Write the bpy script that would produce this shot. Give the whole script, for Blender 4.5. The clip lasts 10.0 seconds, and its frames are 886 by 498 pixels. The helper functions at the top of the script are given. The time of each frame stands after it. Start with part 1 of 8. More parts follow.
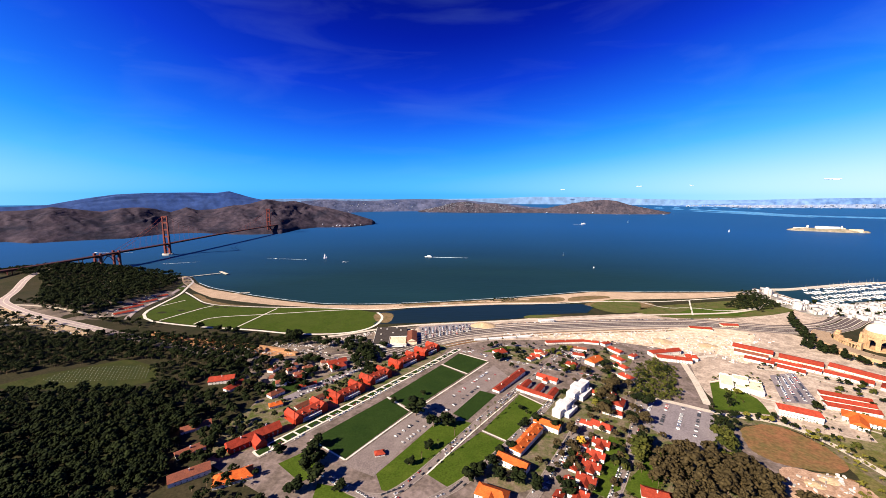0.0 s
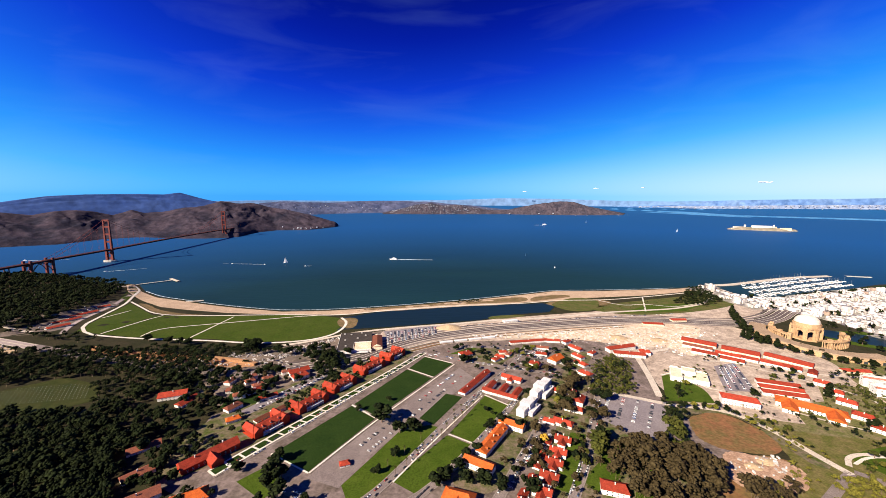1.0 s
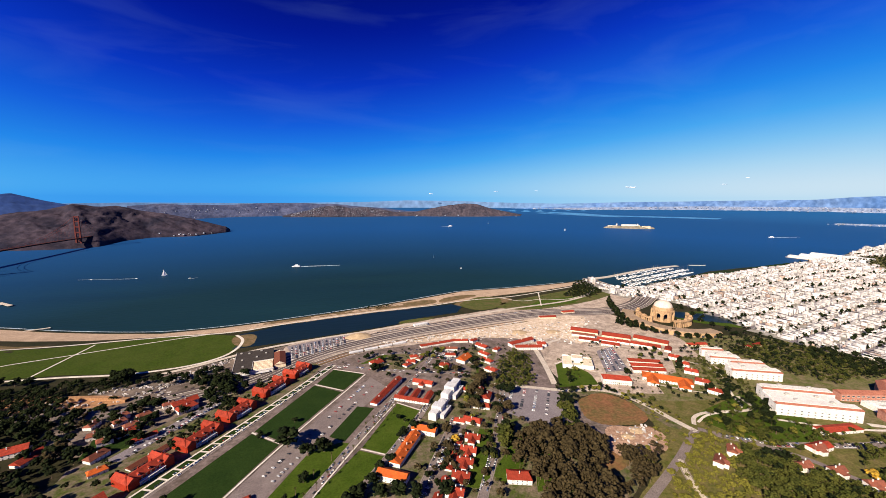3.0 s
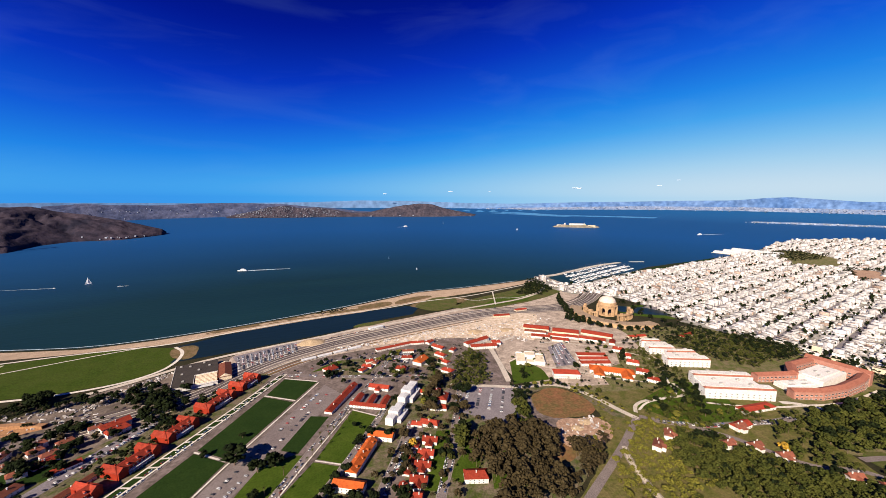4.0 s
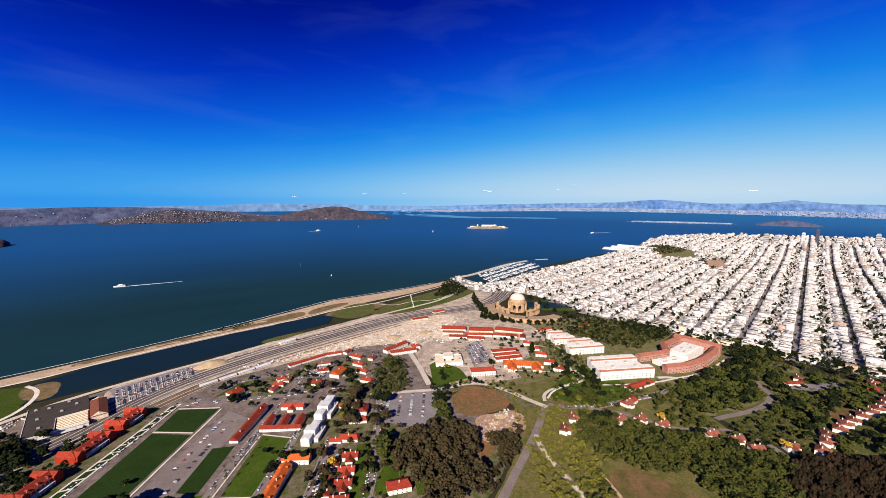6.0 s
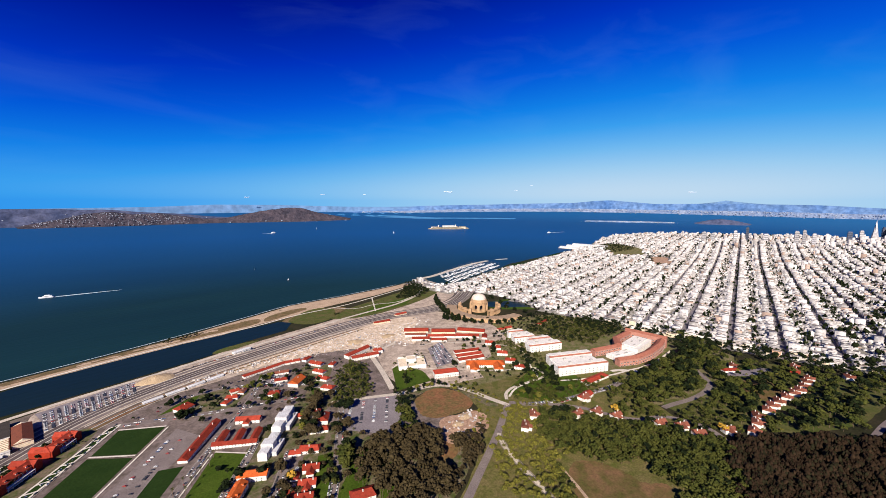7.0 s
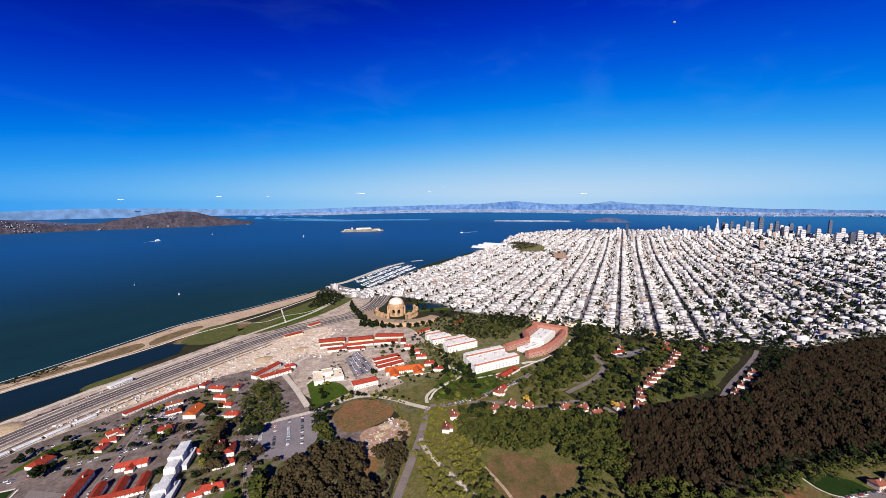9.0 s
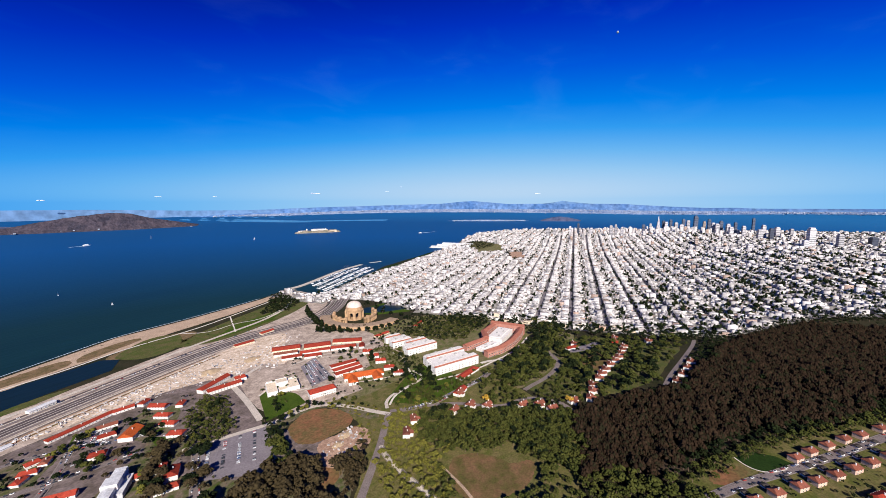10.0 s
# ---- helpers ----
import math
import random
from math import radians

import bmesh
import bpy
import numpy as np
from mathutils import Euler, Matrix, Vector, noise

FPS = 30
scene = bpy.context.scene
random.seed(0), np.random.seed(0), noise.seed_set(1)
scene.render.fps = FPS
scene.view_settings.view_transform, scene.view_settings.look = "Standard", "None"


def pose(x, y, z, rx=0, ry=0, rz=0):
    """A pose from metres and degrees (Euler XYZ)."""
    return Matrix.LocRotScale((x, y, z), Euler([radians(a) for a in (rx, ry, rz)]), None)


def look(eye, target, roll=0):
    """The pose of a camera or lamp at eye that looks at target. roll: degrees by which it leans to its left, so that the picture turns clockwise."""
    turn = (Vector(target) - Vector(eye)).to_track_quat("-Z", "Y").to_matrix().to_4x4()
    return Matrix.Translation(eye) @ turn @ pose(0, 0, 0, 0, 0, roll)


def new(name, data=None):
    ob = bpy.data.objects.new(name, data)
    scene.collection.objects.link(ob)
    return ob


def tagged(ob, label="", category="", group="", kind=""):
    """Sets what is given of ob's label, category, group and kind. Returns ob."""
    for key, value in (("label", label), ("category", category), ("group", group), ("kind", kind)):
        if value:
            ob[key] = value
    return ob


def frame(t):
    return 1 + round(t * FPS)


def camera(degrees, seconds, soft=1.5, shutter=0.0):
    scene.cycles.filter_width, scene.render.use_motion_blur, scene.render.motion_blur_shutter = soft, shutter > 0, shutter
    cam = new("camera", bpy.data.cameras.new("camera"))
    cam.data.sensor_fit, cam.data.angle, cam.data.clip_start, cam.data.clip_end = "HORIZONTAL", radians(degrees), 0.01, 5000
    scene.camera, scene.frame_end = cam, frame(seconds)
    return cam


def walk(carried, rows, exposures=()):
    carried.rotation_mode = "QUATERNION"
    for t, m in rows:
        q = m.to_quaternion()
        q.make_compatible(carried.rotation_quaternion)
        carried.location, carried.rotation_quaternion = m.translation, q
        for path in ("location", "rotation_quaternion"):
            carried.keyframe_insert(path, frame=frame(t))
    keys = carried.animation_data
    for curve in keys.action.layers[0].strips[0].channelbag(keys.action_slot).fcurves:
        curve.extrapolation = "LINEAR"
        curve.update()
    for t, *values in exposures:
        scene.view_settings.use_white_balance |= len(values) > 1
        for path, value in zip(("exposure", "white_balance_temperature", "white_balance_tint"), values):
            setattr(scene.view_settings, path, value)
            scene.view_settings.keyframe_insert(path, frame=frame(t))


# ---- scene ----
cam = camera(99.61, 10.0, soft=0.65)
# seconds, east, north, height, heading, pitch, roll
ROWS = [
    (0, -125.12, -519.59, 336.06, -3.79, -7.87, 0.12),
    (0.5, -124.05, -519.47, 338.67, -0.83, -7.70, 0.09),
    (1, -123.46, -519.30, 340.77, 1.57, -7.68, 0.10),
    (1.5, -123.02, -519.14, 343.07, 4.84, -7.70, 0.15),
    (2, -122.57, -518.99, 345.71, 8.59, -7.52, 0.18),
    (2.5, -122.00, -518.87, 348.55, 12.08, -7.44, 0.17),
    (4, -119.76, -518.52, 356.21, 22.40, -7.47, 0.23),
    (4.5, -119.01, -518.34, 358.10, 25.55, -7.40, 0.25),
    (5, -118.37, -518.10, 359.74, 28.65, -7.32, 0.27),
    (5.5, -117.86, -517.80, 361.28, 31.94, -7.22, 0.18),
    (7, -117.19, -516.60, 366.96, 41.12, -7.05, 0.02),
    (7.5, -117.11, -516.17, 369.40, 44.01, -7.09, -0.02),
    (8, -116.95, -515.76, 371.99, 47.24, -7.11, -0.06),
    (8.5, -116.57, -515.42, 374.56, 50.70, -7.04, -0.20),
    (9, -115.78, -515.17, 376.98, 54.12, -6.99, -0.35),
    (9.5, -114.36, -515.04, 379.36, 57.30, -7.01, -0.41),
    (10, -112.06, -515.06, 382.23, 60.45, -7.10, -0.48),
]
walk(cam, [(t, pose(x, y, z, 90 + p, -r, -h)) for t, x, y, z, h, p, r in ROWS], [(0.0, 1.34, 6900, 10), (1.5, 1.12, 6900, 10), (3.0, 0.9, 6800, 10), (6.0, 0.77, 6400, 10), (10.0, 0.68, 5850, 10)])
SUN_AZ, SUN_EL = 233.0, 32.0
world = bpy.data.worlds.new("sky")
scene.world = world
world.use_nodes = True
wn, wl = world.node_tree.nodes, world.node_tree.links
sky = wn.new("ShaderNodeTexSky")
sky.sky_type = "NISHITA"
sky.sun_disc = False
sky.sun_elevation, sky.sun_rotation = radians(SUN_EL), radians(SUN_AZ)
sky.altitude, sky.air_density, sky.dust_density, sky.ozone_density = 300, 1.0, 0.3, 3.0
way = wn.new("ShaderNodeTexCoord")
lift = wn.new("ShaderNodeVectorMath")
lift.operation = "MAXIMUM"
lift.inputs[1].default_value = (-2, -2, 0.006)
wl.new(way.outputs["Generated"], lift.inputs[0])
wl.new(lift.outputs[0], sky.inputs["Vector"])
tone = wn.new("ShaderNodeRGBToBW")
wl.new(sky.outputs[0], tone.inputs[0])
dim = wn.new("ShaderNodeMath")
dim.operation = "MULTIPLY"
dim.inputs[1].default_value = 0.09
# deepest in the north, across the sun
aim = wn.new("ShaderNodeVectorMath")
aim.operation = "DOT_PRODUCT"
aim.inputs[1].default_value = (math.sin(radians(274)) * 0.95, math.cos(radians(274)) * 0.95, 0.31)
wl.new(lift.outputs[0], aim.inputs[0])
square = wn.new("ShaderNodeMath")
square.operation = "MULTIPLY"
wl.new(aim.outputs["Value"], square.inputs[0])
wl.new(aim.outputs["Value"], square.inputs[1])
depth = wn.new("ShaderNodeMath")
depth.operation = "MULTIPLY_ADD"
depth.inputs[1].default_value, depth.inputs[2].default_value = 0.42, 0.80
wl.new(square.outputs[0], depth.inputs[0])
deep = wn.new("ShaderNodeMath")
deep.operation = "MULTIPLY"
wl.new(tone.outputs[0], deep.inputs[0])
wl.new(depth.outputs[0], deep.inputs[1])
wl.new(deep.outputs[0], dim.inputs[0])
# the sky's own brightness, in the deep blues of the day
blues = wn.new("ShaderNodeValToRGB")
BLUES = [(0.10, (0.0, 0.0015, 0.085)), (0.15, (0.0, 0.010, 0.30)), (0.20, (0.001, 0.036, 0.53)), (0.27, (0.004, 0.11, 0.72)), (0.36, (0.012, 0.24, 0.84)), (0.46, (0.055, 0.38, 0.90)), (0.58, (0.19, 0.53, 0.91)), (0.72, (0.38, 0.66, 0.91)), (0.88, (0.58, 0.76, 0.91))]
while len(blues.color_ramp.elements) < len(BLUES):
    blues.color_ramp.elements.new(0.5)
for stop, (at, rgb) in zip(blues.color_ramp.elements, BLUES):
    stop.position, stop.color = at, (*rgb, 1)
wl.new(dim.outputs[0], blues.inputs["Fac"])
# thin streaks of cirrus
spread = wn.new("ShaderNodeMapping")
spread.inputs["Scale"].default_value, spread.inputs["Rotation"].default_value = (1.2, 4.5, 10.0), (0.15, 0.25, radians(35))
wl.new(way.outputs["Generated"], spread.inputs["Vector"])
streak = wn.new("ShaderNodeTexNoise")
streak.inputs["Scale"].default_value, streak.inputs["Detail"].default_value, streak.inputs["Distortion"].default_value = 1.5, 7, 0.6
wl.new(spread.outputs[0], streak.inputs["Vector"])
veil = wn.new("ShaderNodeMapRange")
veil.inputs["From Min"].default_value, veil.inputs["From Max"].default_value, veil.inputs["To Max"].default_value = 0.50, 0.95, 0.07
wl.new(streak.outputs["Fac"], veil.inputs["Value"])
mixer = wn.new("ShaderNodeMixRGB")
mixer.inputs["Color2"].default_value = (0.35, 0.62, 0.95, 1)
wl.new(veil.outputs[0], mixer.inputs["Fac"])
wl.new(blues.outputs["Color"], mixer.inputs["Color1"])
wl.new(mixer.outputs[0], wn["Background"].inputs["Color"])
wn["Background"].inputs["Strength"].default_value = 0.545
sun_data = bpy.data.lights.new("sun", "SUN")
sun_data.energy, sun_data.angle, sun_data.color = 5.0, radians(0.5), (1.0, 0.88, 0.74)
sun = new("sun", sun_data)
a, e = radians(SUN_AZ), radians(SUN_EL)
sun.matrix_world = look((3000 * math.sin(a) * math.cos(e), 3000 * math.cos(a) * math.cos(e), 3000 * math.sin(e)), (0, 0, 0))

# ---- materials ----


def mat(name, c1, c2=None, size=20.0, rough=0.85, fine=0.0, bump=0.0, vary=0.0, per="object", metal=0.0, spec=None, glow=0.0, stretch=(1, 1, 1), odd=None, share=0.25):
    """Two colours mixed by a broad noise of that size in metres, broken by a fine one; vary: brightness from thing to thing."""
    m = bpy.data.materials.new(name)
    m.use_nodes = True
    n, l = m.node_tree.nodes, m.node_tree.links
    p = n["Principled BSDF"]
    p.inputs["Roughness"].default_value, p.inputs["Metallic"].default_value = rough, metal
    p.inputs["Specular IOR Level"].default_value = (0.06 if rough > 0.75 else 0.3) if spec is None else spec
    c2 = c2 or tuple(v * 0.8 for v in c1)
    geo = n.new("ShaderNodeNewGeometry")
    mp = n.new("ShaderNodeMapping")
    mp.inputs["Scale"].default_value = stretch
    l.new(geo.outputs["Position"], mp.inputs["Vector"])
    big = n.new("ShaderNodeTexNoise")
    big.inputs["Scale"].default_value, big.inputs["Detail"].default_value, big.inputs["Roughness"].default_value = 1 / size, 5, 0.65
    l.new(mp.outputs[0], big.inputs["Vector"])
    ramp = n.new("ShaderNodeValToRGB")
    ramp.color_ramp.elements[0].position, ramp.color_ramp.elements[1].position = 0.36, 0.64
    ramp.color_ramp.elements[0].color, ramp.color_ramp.elements[1].color = (*c1, 1), (*c2, 1)
    l.new(big.outputs["Fac"], ramp.inputs["Fac"])
    out = ramp.outputs["Color"]
    if odd:  # some pieces have a colour of their own
        draw = n.new("ShaderNodeTexWhiteNoise")
        draw.noise_dimensions = "1D"
        l.new(n.new("ShaderNodeObjectInfo").outputs["Random"] if per == "object" else geo.outputs["Random Per Island"], draw.inputs["W"])
        less = n.new("ShaderNodeMath")
        less.operation, less.inputs[1].default_value = "LESS_THAN", share
        l.new(draw.outputs["Value"], less.inputs[0])
        swap = n.new("ShaderNodeMixRGB")
        swap.inputs["Color2"].default_value = (*odd, 1)
        l.new(less.outputs[0], swap.inputs["Fac"])
        l.new(out, swap.inputs["Color1"])
        out = swap.outputs[0]
    val = n.new("ShaderNodeHueSaturation")
    if fine or vary:
        amount = None
        if fine:
            small = n.new("ShaderNodeTexNoise")
            small.inputs["Scale"].default_value, small.inputs["Detail"].default_value = 1 / fine, 3
            l.new(geo.outputs["Position"], small.inputs["Vector"])
            rr = n.new("ShaderNodeMapRange")
            rr.inputs["From Min"].default_value, rr.inputs["From Max"].default_value = 0.3, 0.7
            rr.inputs["To Min"].default_value, rr.inputs["To Max"].default_value = 0.72, 1.25
            l.new(small.outputs["Fac"], rr.inputs["Value"])
            amount = rr.outputs[0]
        if vary:
            if per == "object":
                src = n.new("ShaderNodeObjectInfo").outputs["Random"]
            else:
                src = geo.outputs["Random Per Island"]
            rv = n.new("ShaderNodeMapRange")
            rv.inputs["To Min"].default_value, rv.inputs["To Max"].default_value = 1 - vary, 1 + vary
            l.new(src, rv.inputs["Value"])
            if amount is None:
                amount = rv.outputs[0]
            else:
                mul = n.new("ShaderNodeMath")
                mul.operation = "MULTIPLY"
                l.new(amount, mul.inputs[0])
                l.new(rv.outputs[0], mul.inputs[1])
                amount = mul.outputs[0]
        l.new(out, val.inputs["Color"])
        l.new(amount, val.inputs["Value"])
        out = val.outputs["Color"]
        if bump and fine:
            b = n.new("ShaderNodeBump")
            b.inputs["Strength"].default_value, b.inputs["Distance"].default_value = 1.0, bump
            l.new(small.outputs["Fac"], b.inputs["Height"])
            l.new(b.outputs[0], p.inputs["Normal"])
    l.new(out, p.inputs["Base Color"])
    if glow:
        l.new(out, p.inputs["Emission Color"])
        p.inputs["Emission Strength"].default_value = glow
    return m


M = {}
M["earth"] = mat("dry_earth", (0.040, 0.033, 0.018), (0.022, 0.024, 0.010), 45, 0.95, 3.0, 0.4)
M["town"] = mat("worn_asphalt_town", (0.205, 0.158, 0.142), (0.105, 0.082, 0.066), 24, 0.9, 4.0)
M["pale"] = mat("pale_dusty_ground", (0.50, 0.40, 0.315), (0.27, 0.21, 0.165), 22, 0.95, 4.0, 0.2)
M["yard"] = mat("dusty_yard_ground", (0.105, 0.083, 0.069), (0.195, 0.152, 0.122), 26, 0.95, 3.0, 0.2)
M["lot"] = mat("car_park_asphalt", (0.185, 0.158, 0.165), (0.225, 0.195, 0.198), 25, 0.9, 2.0)
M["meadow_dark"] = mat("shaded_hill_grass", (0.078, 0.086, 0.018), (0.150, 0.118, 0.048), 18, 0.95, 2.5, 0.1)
M["heap"] = mat("sandy_spoil", (0.46, 0.34, 0.21), (0.36, 0.26, 0.16), 9, 0.95, 1.5, 0.2)
# eastern hills: the haze of distance is put into their blue and glow
M["hill_east"] = mat("hazed_eastern_hills", (0.046, 0.100, 0.225), (0.090, 0.150, 0.270), 160, 1.0, 40, glow=0.35)
M["garden"] = mat("garden_ground", (0.056, 0.074, 0.015), (0.165, 0.124, 0.088), 12, 0.95, 2.5, 0.15)
M["carriageway"] = mat("parkway_asphalt", (0.088, 0.068, 0.066), (0.120, 0.094, 0.090), 40, 0.9, 2.0)
M["leaf_gum"] = mat("gum_foliage", (0.032, 0.024, 0.012), (0.054, 0.040, 0.018), 9, 0.9, 1.6, 0, 0.30, "island", spec=0.05)
M["litter"] = mat("leaf_litter_ground", (0.042, 0.030, 0.021), (0.066, 0.047, 0.031), 12, 0.95, 2.5, 0.15)
M["backyard"] = mat("city_back_yards", (0.36, 0.33, 0.30), (0.17, 0.16, 0.115), 17, 0.95, 4.0)
M["roof_tile_pink"] = mat("pink_clay_tile", (0.34, 0.130, 0.085), (0.27, 0.100, 0.066), 8, 0.85, 1.2)
M["dry_meadow"] = mat("dry_brown_meadow", (0.175, 0.100, 0.050), (0.085, 0.076, 0.022), 20, 0.95, 2.5, 0.1)
M["town_wall"] = mat("near_house_wall", (0.58, 0.54, 0.49), (0.45, 0.39, 0.33), 9, 0.85, 3.0, 0, 0.30, "object", odd=(0.42, 0.27, 0.18), share=0.15)
M["town_roof"] = mat("near_house_roof", (0.45, 0.41, 0.38), (0.22, 0.19, 0.17), 9, 0.9, 3.0, 0, 0.45, "object", odd=(0.16, 0.12, 0.10), share=0.2)
M["asphalt"] = mat("weathered_asphalt", (0.165, 0.132, 0.122), (0.215, 0.176, 0.160), 26, 0.9, 1.5)
M["street"] = mat("city_street_asphalt", (0.150, 0.132, 0.140), (0.20, 0.178, 0.184), 40, 0.9, 2.0)
M["concrete"] = mat("pale_concrete", (0.55, 0.47, 0.38), (0.44, 0.38, 0.31), 15, 0.85, 1.5)
M["path"] = mat("white_path", (0.68, 0.62, 0.52), (0.56, 0.50, 0.42), 10, 0.85, 1.0)
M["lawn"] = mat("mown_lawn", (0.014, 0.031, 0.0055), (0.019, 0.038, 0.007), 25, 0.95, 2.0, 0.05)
# brighter copy of the lawn: its sunlit look is put into the colour
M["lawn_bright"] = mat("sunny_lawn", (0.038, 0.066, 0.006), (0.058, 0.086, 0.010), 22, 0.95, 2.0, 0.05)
M["meadow"] = mat("meadow_grass", (0.060, 0.080, 0.016), (0.105, 0.090, 0.035), 22, 0.95, 2.5, 0.1)
M["sand"] = mat("beach_sand", (0.47, 0.34, 0.235), (0.36, 0.26, 0.175), 30, 0.9, 2.5)
M["wetsand"] = mat("marsh_mud", (0.20, 0.13, 0.070), (0.11, 0.085, 0.035), 18, 0.8, 3.0)
M["dirt"] = mat("red_dirt", (0.215, 0.098, 0.048), (0.125, 0.094, 0.036), 30, 0.95, 4.0, 0.2)
M["rubble"] = mat("construction_rubble", (0.70, 0.57, 0.44), (0.42, 0.31, 0.21), 10, 0.95, 2.0, 0.4)
M["roof_red"] = mat("red_clay_tile", (0.30, 0.043, 0.024), (0.20, 0.030, 0.017), 5, 0.8, 0.9, 0.1, 0.22)
M["roof_orange"] = mat("orange_clay_tile", (0.48, 0.105, 0.024), (0.38, 0.075, 0.018), 6, 0.8, 0.8, 0.1, 0.12)
M["roof_brown"] = mat("brown_shingle", (0.215, 0.070, 0.042), (0.155, 0.056, 0.038), 6, 0.85, 0.8, 0.1, 0.25)
M["roof_grey"] = mat("grey_roof_felt", (0.060, 0.050, 0.044), (0.044, 0.037, 0.033), 10, 0.9, 1.0)
M["roof_white"] = mat("white_roof_membrane", (0.58, 0.57, 0.565), (0.46, 0.45, 0.445), 12, 0.8, 1.5)
M["brick"] = mat("red_brick", (0.31, 0.034, 0.015), (0.24, 0.026, 0.013), 5, 0.9, 0.6)
M["salmon"] = mat("salmon_stucco", (0.42, 0.20, 0.145), (0.36, 0.165, 0.12), 8, 0.85, 1.2)
M["stucco"] = mat("white_stucco", (0.72, 0.675, 0.62), (0.62, 0.575, 0.52), 8, 0.85, 1.2, 0.0, 0.08)
M["cream"] = mat("cream_stucco", (0.70, 0.58, 0.42), (0.62, 0.50, 0.35), 8, 0.85, 1.2, 0.0, 0.1)
M["ochre"] = mat("ochre_stone", (0.46, 0.30, 0.17), (0.37, 0.23, 0.125), 9, 0.85, 1.2)
M["glass"] = mat("window_glass", (0.03, 0.035, 0.045), (0.05, 0.055, 0.06), 3, 0.12, spec=0.6)
M["trunk"] = mat("bark", (0.11, 0.07, 0.05), (0.17, 0.12, 0.09), 2, 0.95, 0.5)
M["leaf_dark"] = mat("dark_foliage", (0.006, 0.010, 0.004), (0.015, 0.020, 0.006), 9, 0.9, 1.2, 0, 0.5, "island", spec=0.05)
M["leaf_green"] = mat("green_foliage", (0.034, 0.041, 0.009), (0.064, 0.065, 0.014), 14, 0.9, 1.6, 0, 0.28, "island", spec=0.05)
M["leaf_olive"] = mat("olive_foliage", (0.092, 0.090, 0.016), (0.150, 0.134, 0.024), 14, 0.9, 1.6, 0, 0.28, "island", spec=0.05)
M["leaf_brown"] = mat("brown_foliage", (0.021, 0.0128, 0.0072), (0.031, 0.0190, 0.0108), 22, 0.9, 1.6, 0, 0.25, "island", spec=0.05, odd=(0.017, 0.0155, 0.0075), share=0.3)
M["leaf_gold"] = mat("golden_foliage", (0.45, 0.27, 0.03), (0.34, 0.20, 0.03), 4, 0.9, 1.0, 0, 0.3, "island", spec=0.1)
M["orange_steel"] = mat("orange_painted_steel", (0.165, 0.030, 0.022), (0.125, 0.024, 0.018), 20, 0.7, 3.0)
# darker copy of the orange steel: the truss's shade is in the colour
M["deck_steel"] = mat("shaded_truss_steel", (0.070, 0.024, 0.020), (0.052, 0.020, 0.018), 20, 0.8, 3.0)
M["stone"] = mat("grey_granite", (0.42, 0.40, 0.37), (0.33, 0.31, 0.28), 10, 0.9, 2.0)
# headland and island scrub: the haze's purple is mixed into the colour
M["hill"] = mat("coastal_scrub_hill", (0.054, 0.041, 0.054), (0.016, 0.0155, 0.026), 170, 0.95, 40, 6.0)
M["hill_near"] = mat("island_scrub", (0.070, 0.056, 0.068), (0.032, 0.030, 0.042), 70, 0.95, 18, 8.0)
# farther land: haze painted into the colour, with a faint glow of it
M["hill_mid"] = mat("hazed_wooded_hill", (0.072, 0.078, 0.128), (0.036, 0.046, 0.090), 110, 1.0, 30, 6.0, glow=0.15)
M["hill_far"] = mat("hazed_far_range", (0.020, 0.042, 0.130), (0.028, 0.052, 0.140), 260, 1.0, 60, glow=0.30)
M["shore_town"] = mat("hazed_shore_town", (0.20, 0.235, 0.32), (0.085, 0.125, 0.22), 60, 1.0, 12, glow=0.14)
M["house_white"] = mat("painted_house", (0.57, 0.54, 0.515), (0.38, 0.345, 0.32), 12, 0.85, 5.0, 0, 0.34, "island", odd=(0.33, 0.24, 0.19), share=0.07)
M["house_roof"] = mat("pale_flat_roof", (0.47, 0.445, 0.43), (0.25, 0.225, 0.215), 14, 0.9, 4.0, 0, 0.45, "island", odd=(0.15, 0.125, 0.115), share=0.2)
M["tower"] = mat("tower_wall", (0.50, 0.47, 0.46), (0.38, 0.36, 0.37), 60, 0.7, 8, 0, 0.35, "object", odd=(0.30, 0.23, 0.19), share=0.2)
M["tower_dark"] = mat("dark_tower_wall", (0.085, 0.095, 0.135), (0.06, 0.068, 0.10), 60, 0.5, 8, 0, 0.3, "object")
M["boat"] = mat("white_boat_paint", (0.82, 0.82, 0.82), (0.74, 0.74, 0.74), 4, 0.4)
M["foam"] = mat("wake_foam", (0.75, 0.80, 0.82), (0.35, 0.45, 0.50), 9, 0.6, 2.5)
M["rock"] = mat("island_rock", (0.25, 0.20, 0.155), (0.13, 0.125, 0.09), 28, 0.95, 8, 2.0)
M["lawn_field"] = mat("airfield_grass", (0.036, 0.058, 0.006), (0.049, 0.067, 0.010), 40, 0.95, 3.0, 0.05)
# the ridge's pale blue and glow are painted haze
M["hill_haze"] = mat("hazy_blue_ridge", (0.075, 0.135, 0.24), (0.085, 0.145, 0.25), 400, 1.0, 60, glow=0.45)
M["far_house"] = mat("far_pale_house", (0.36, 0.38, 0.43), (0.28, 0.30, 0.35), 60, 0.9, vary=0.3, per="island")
# bright streaks on the far water, their brightness held in this paler colour
M["slick"] = mat("tide_line_water", (0.025, 0.130, 0.300), (0.060, 0.190, 0.360), 70, 0.6, 14)
M["kerb"] = mat("dull_concrete_kerb", (0.27, 0.225, 0.195), (0.20, 0.165, 0.145), 12, 0.9, 1.5)
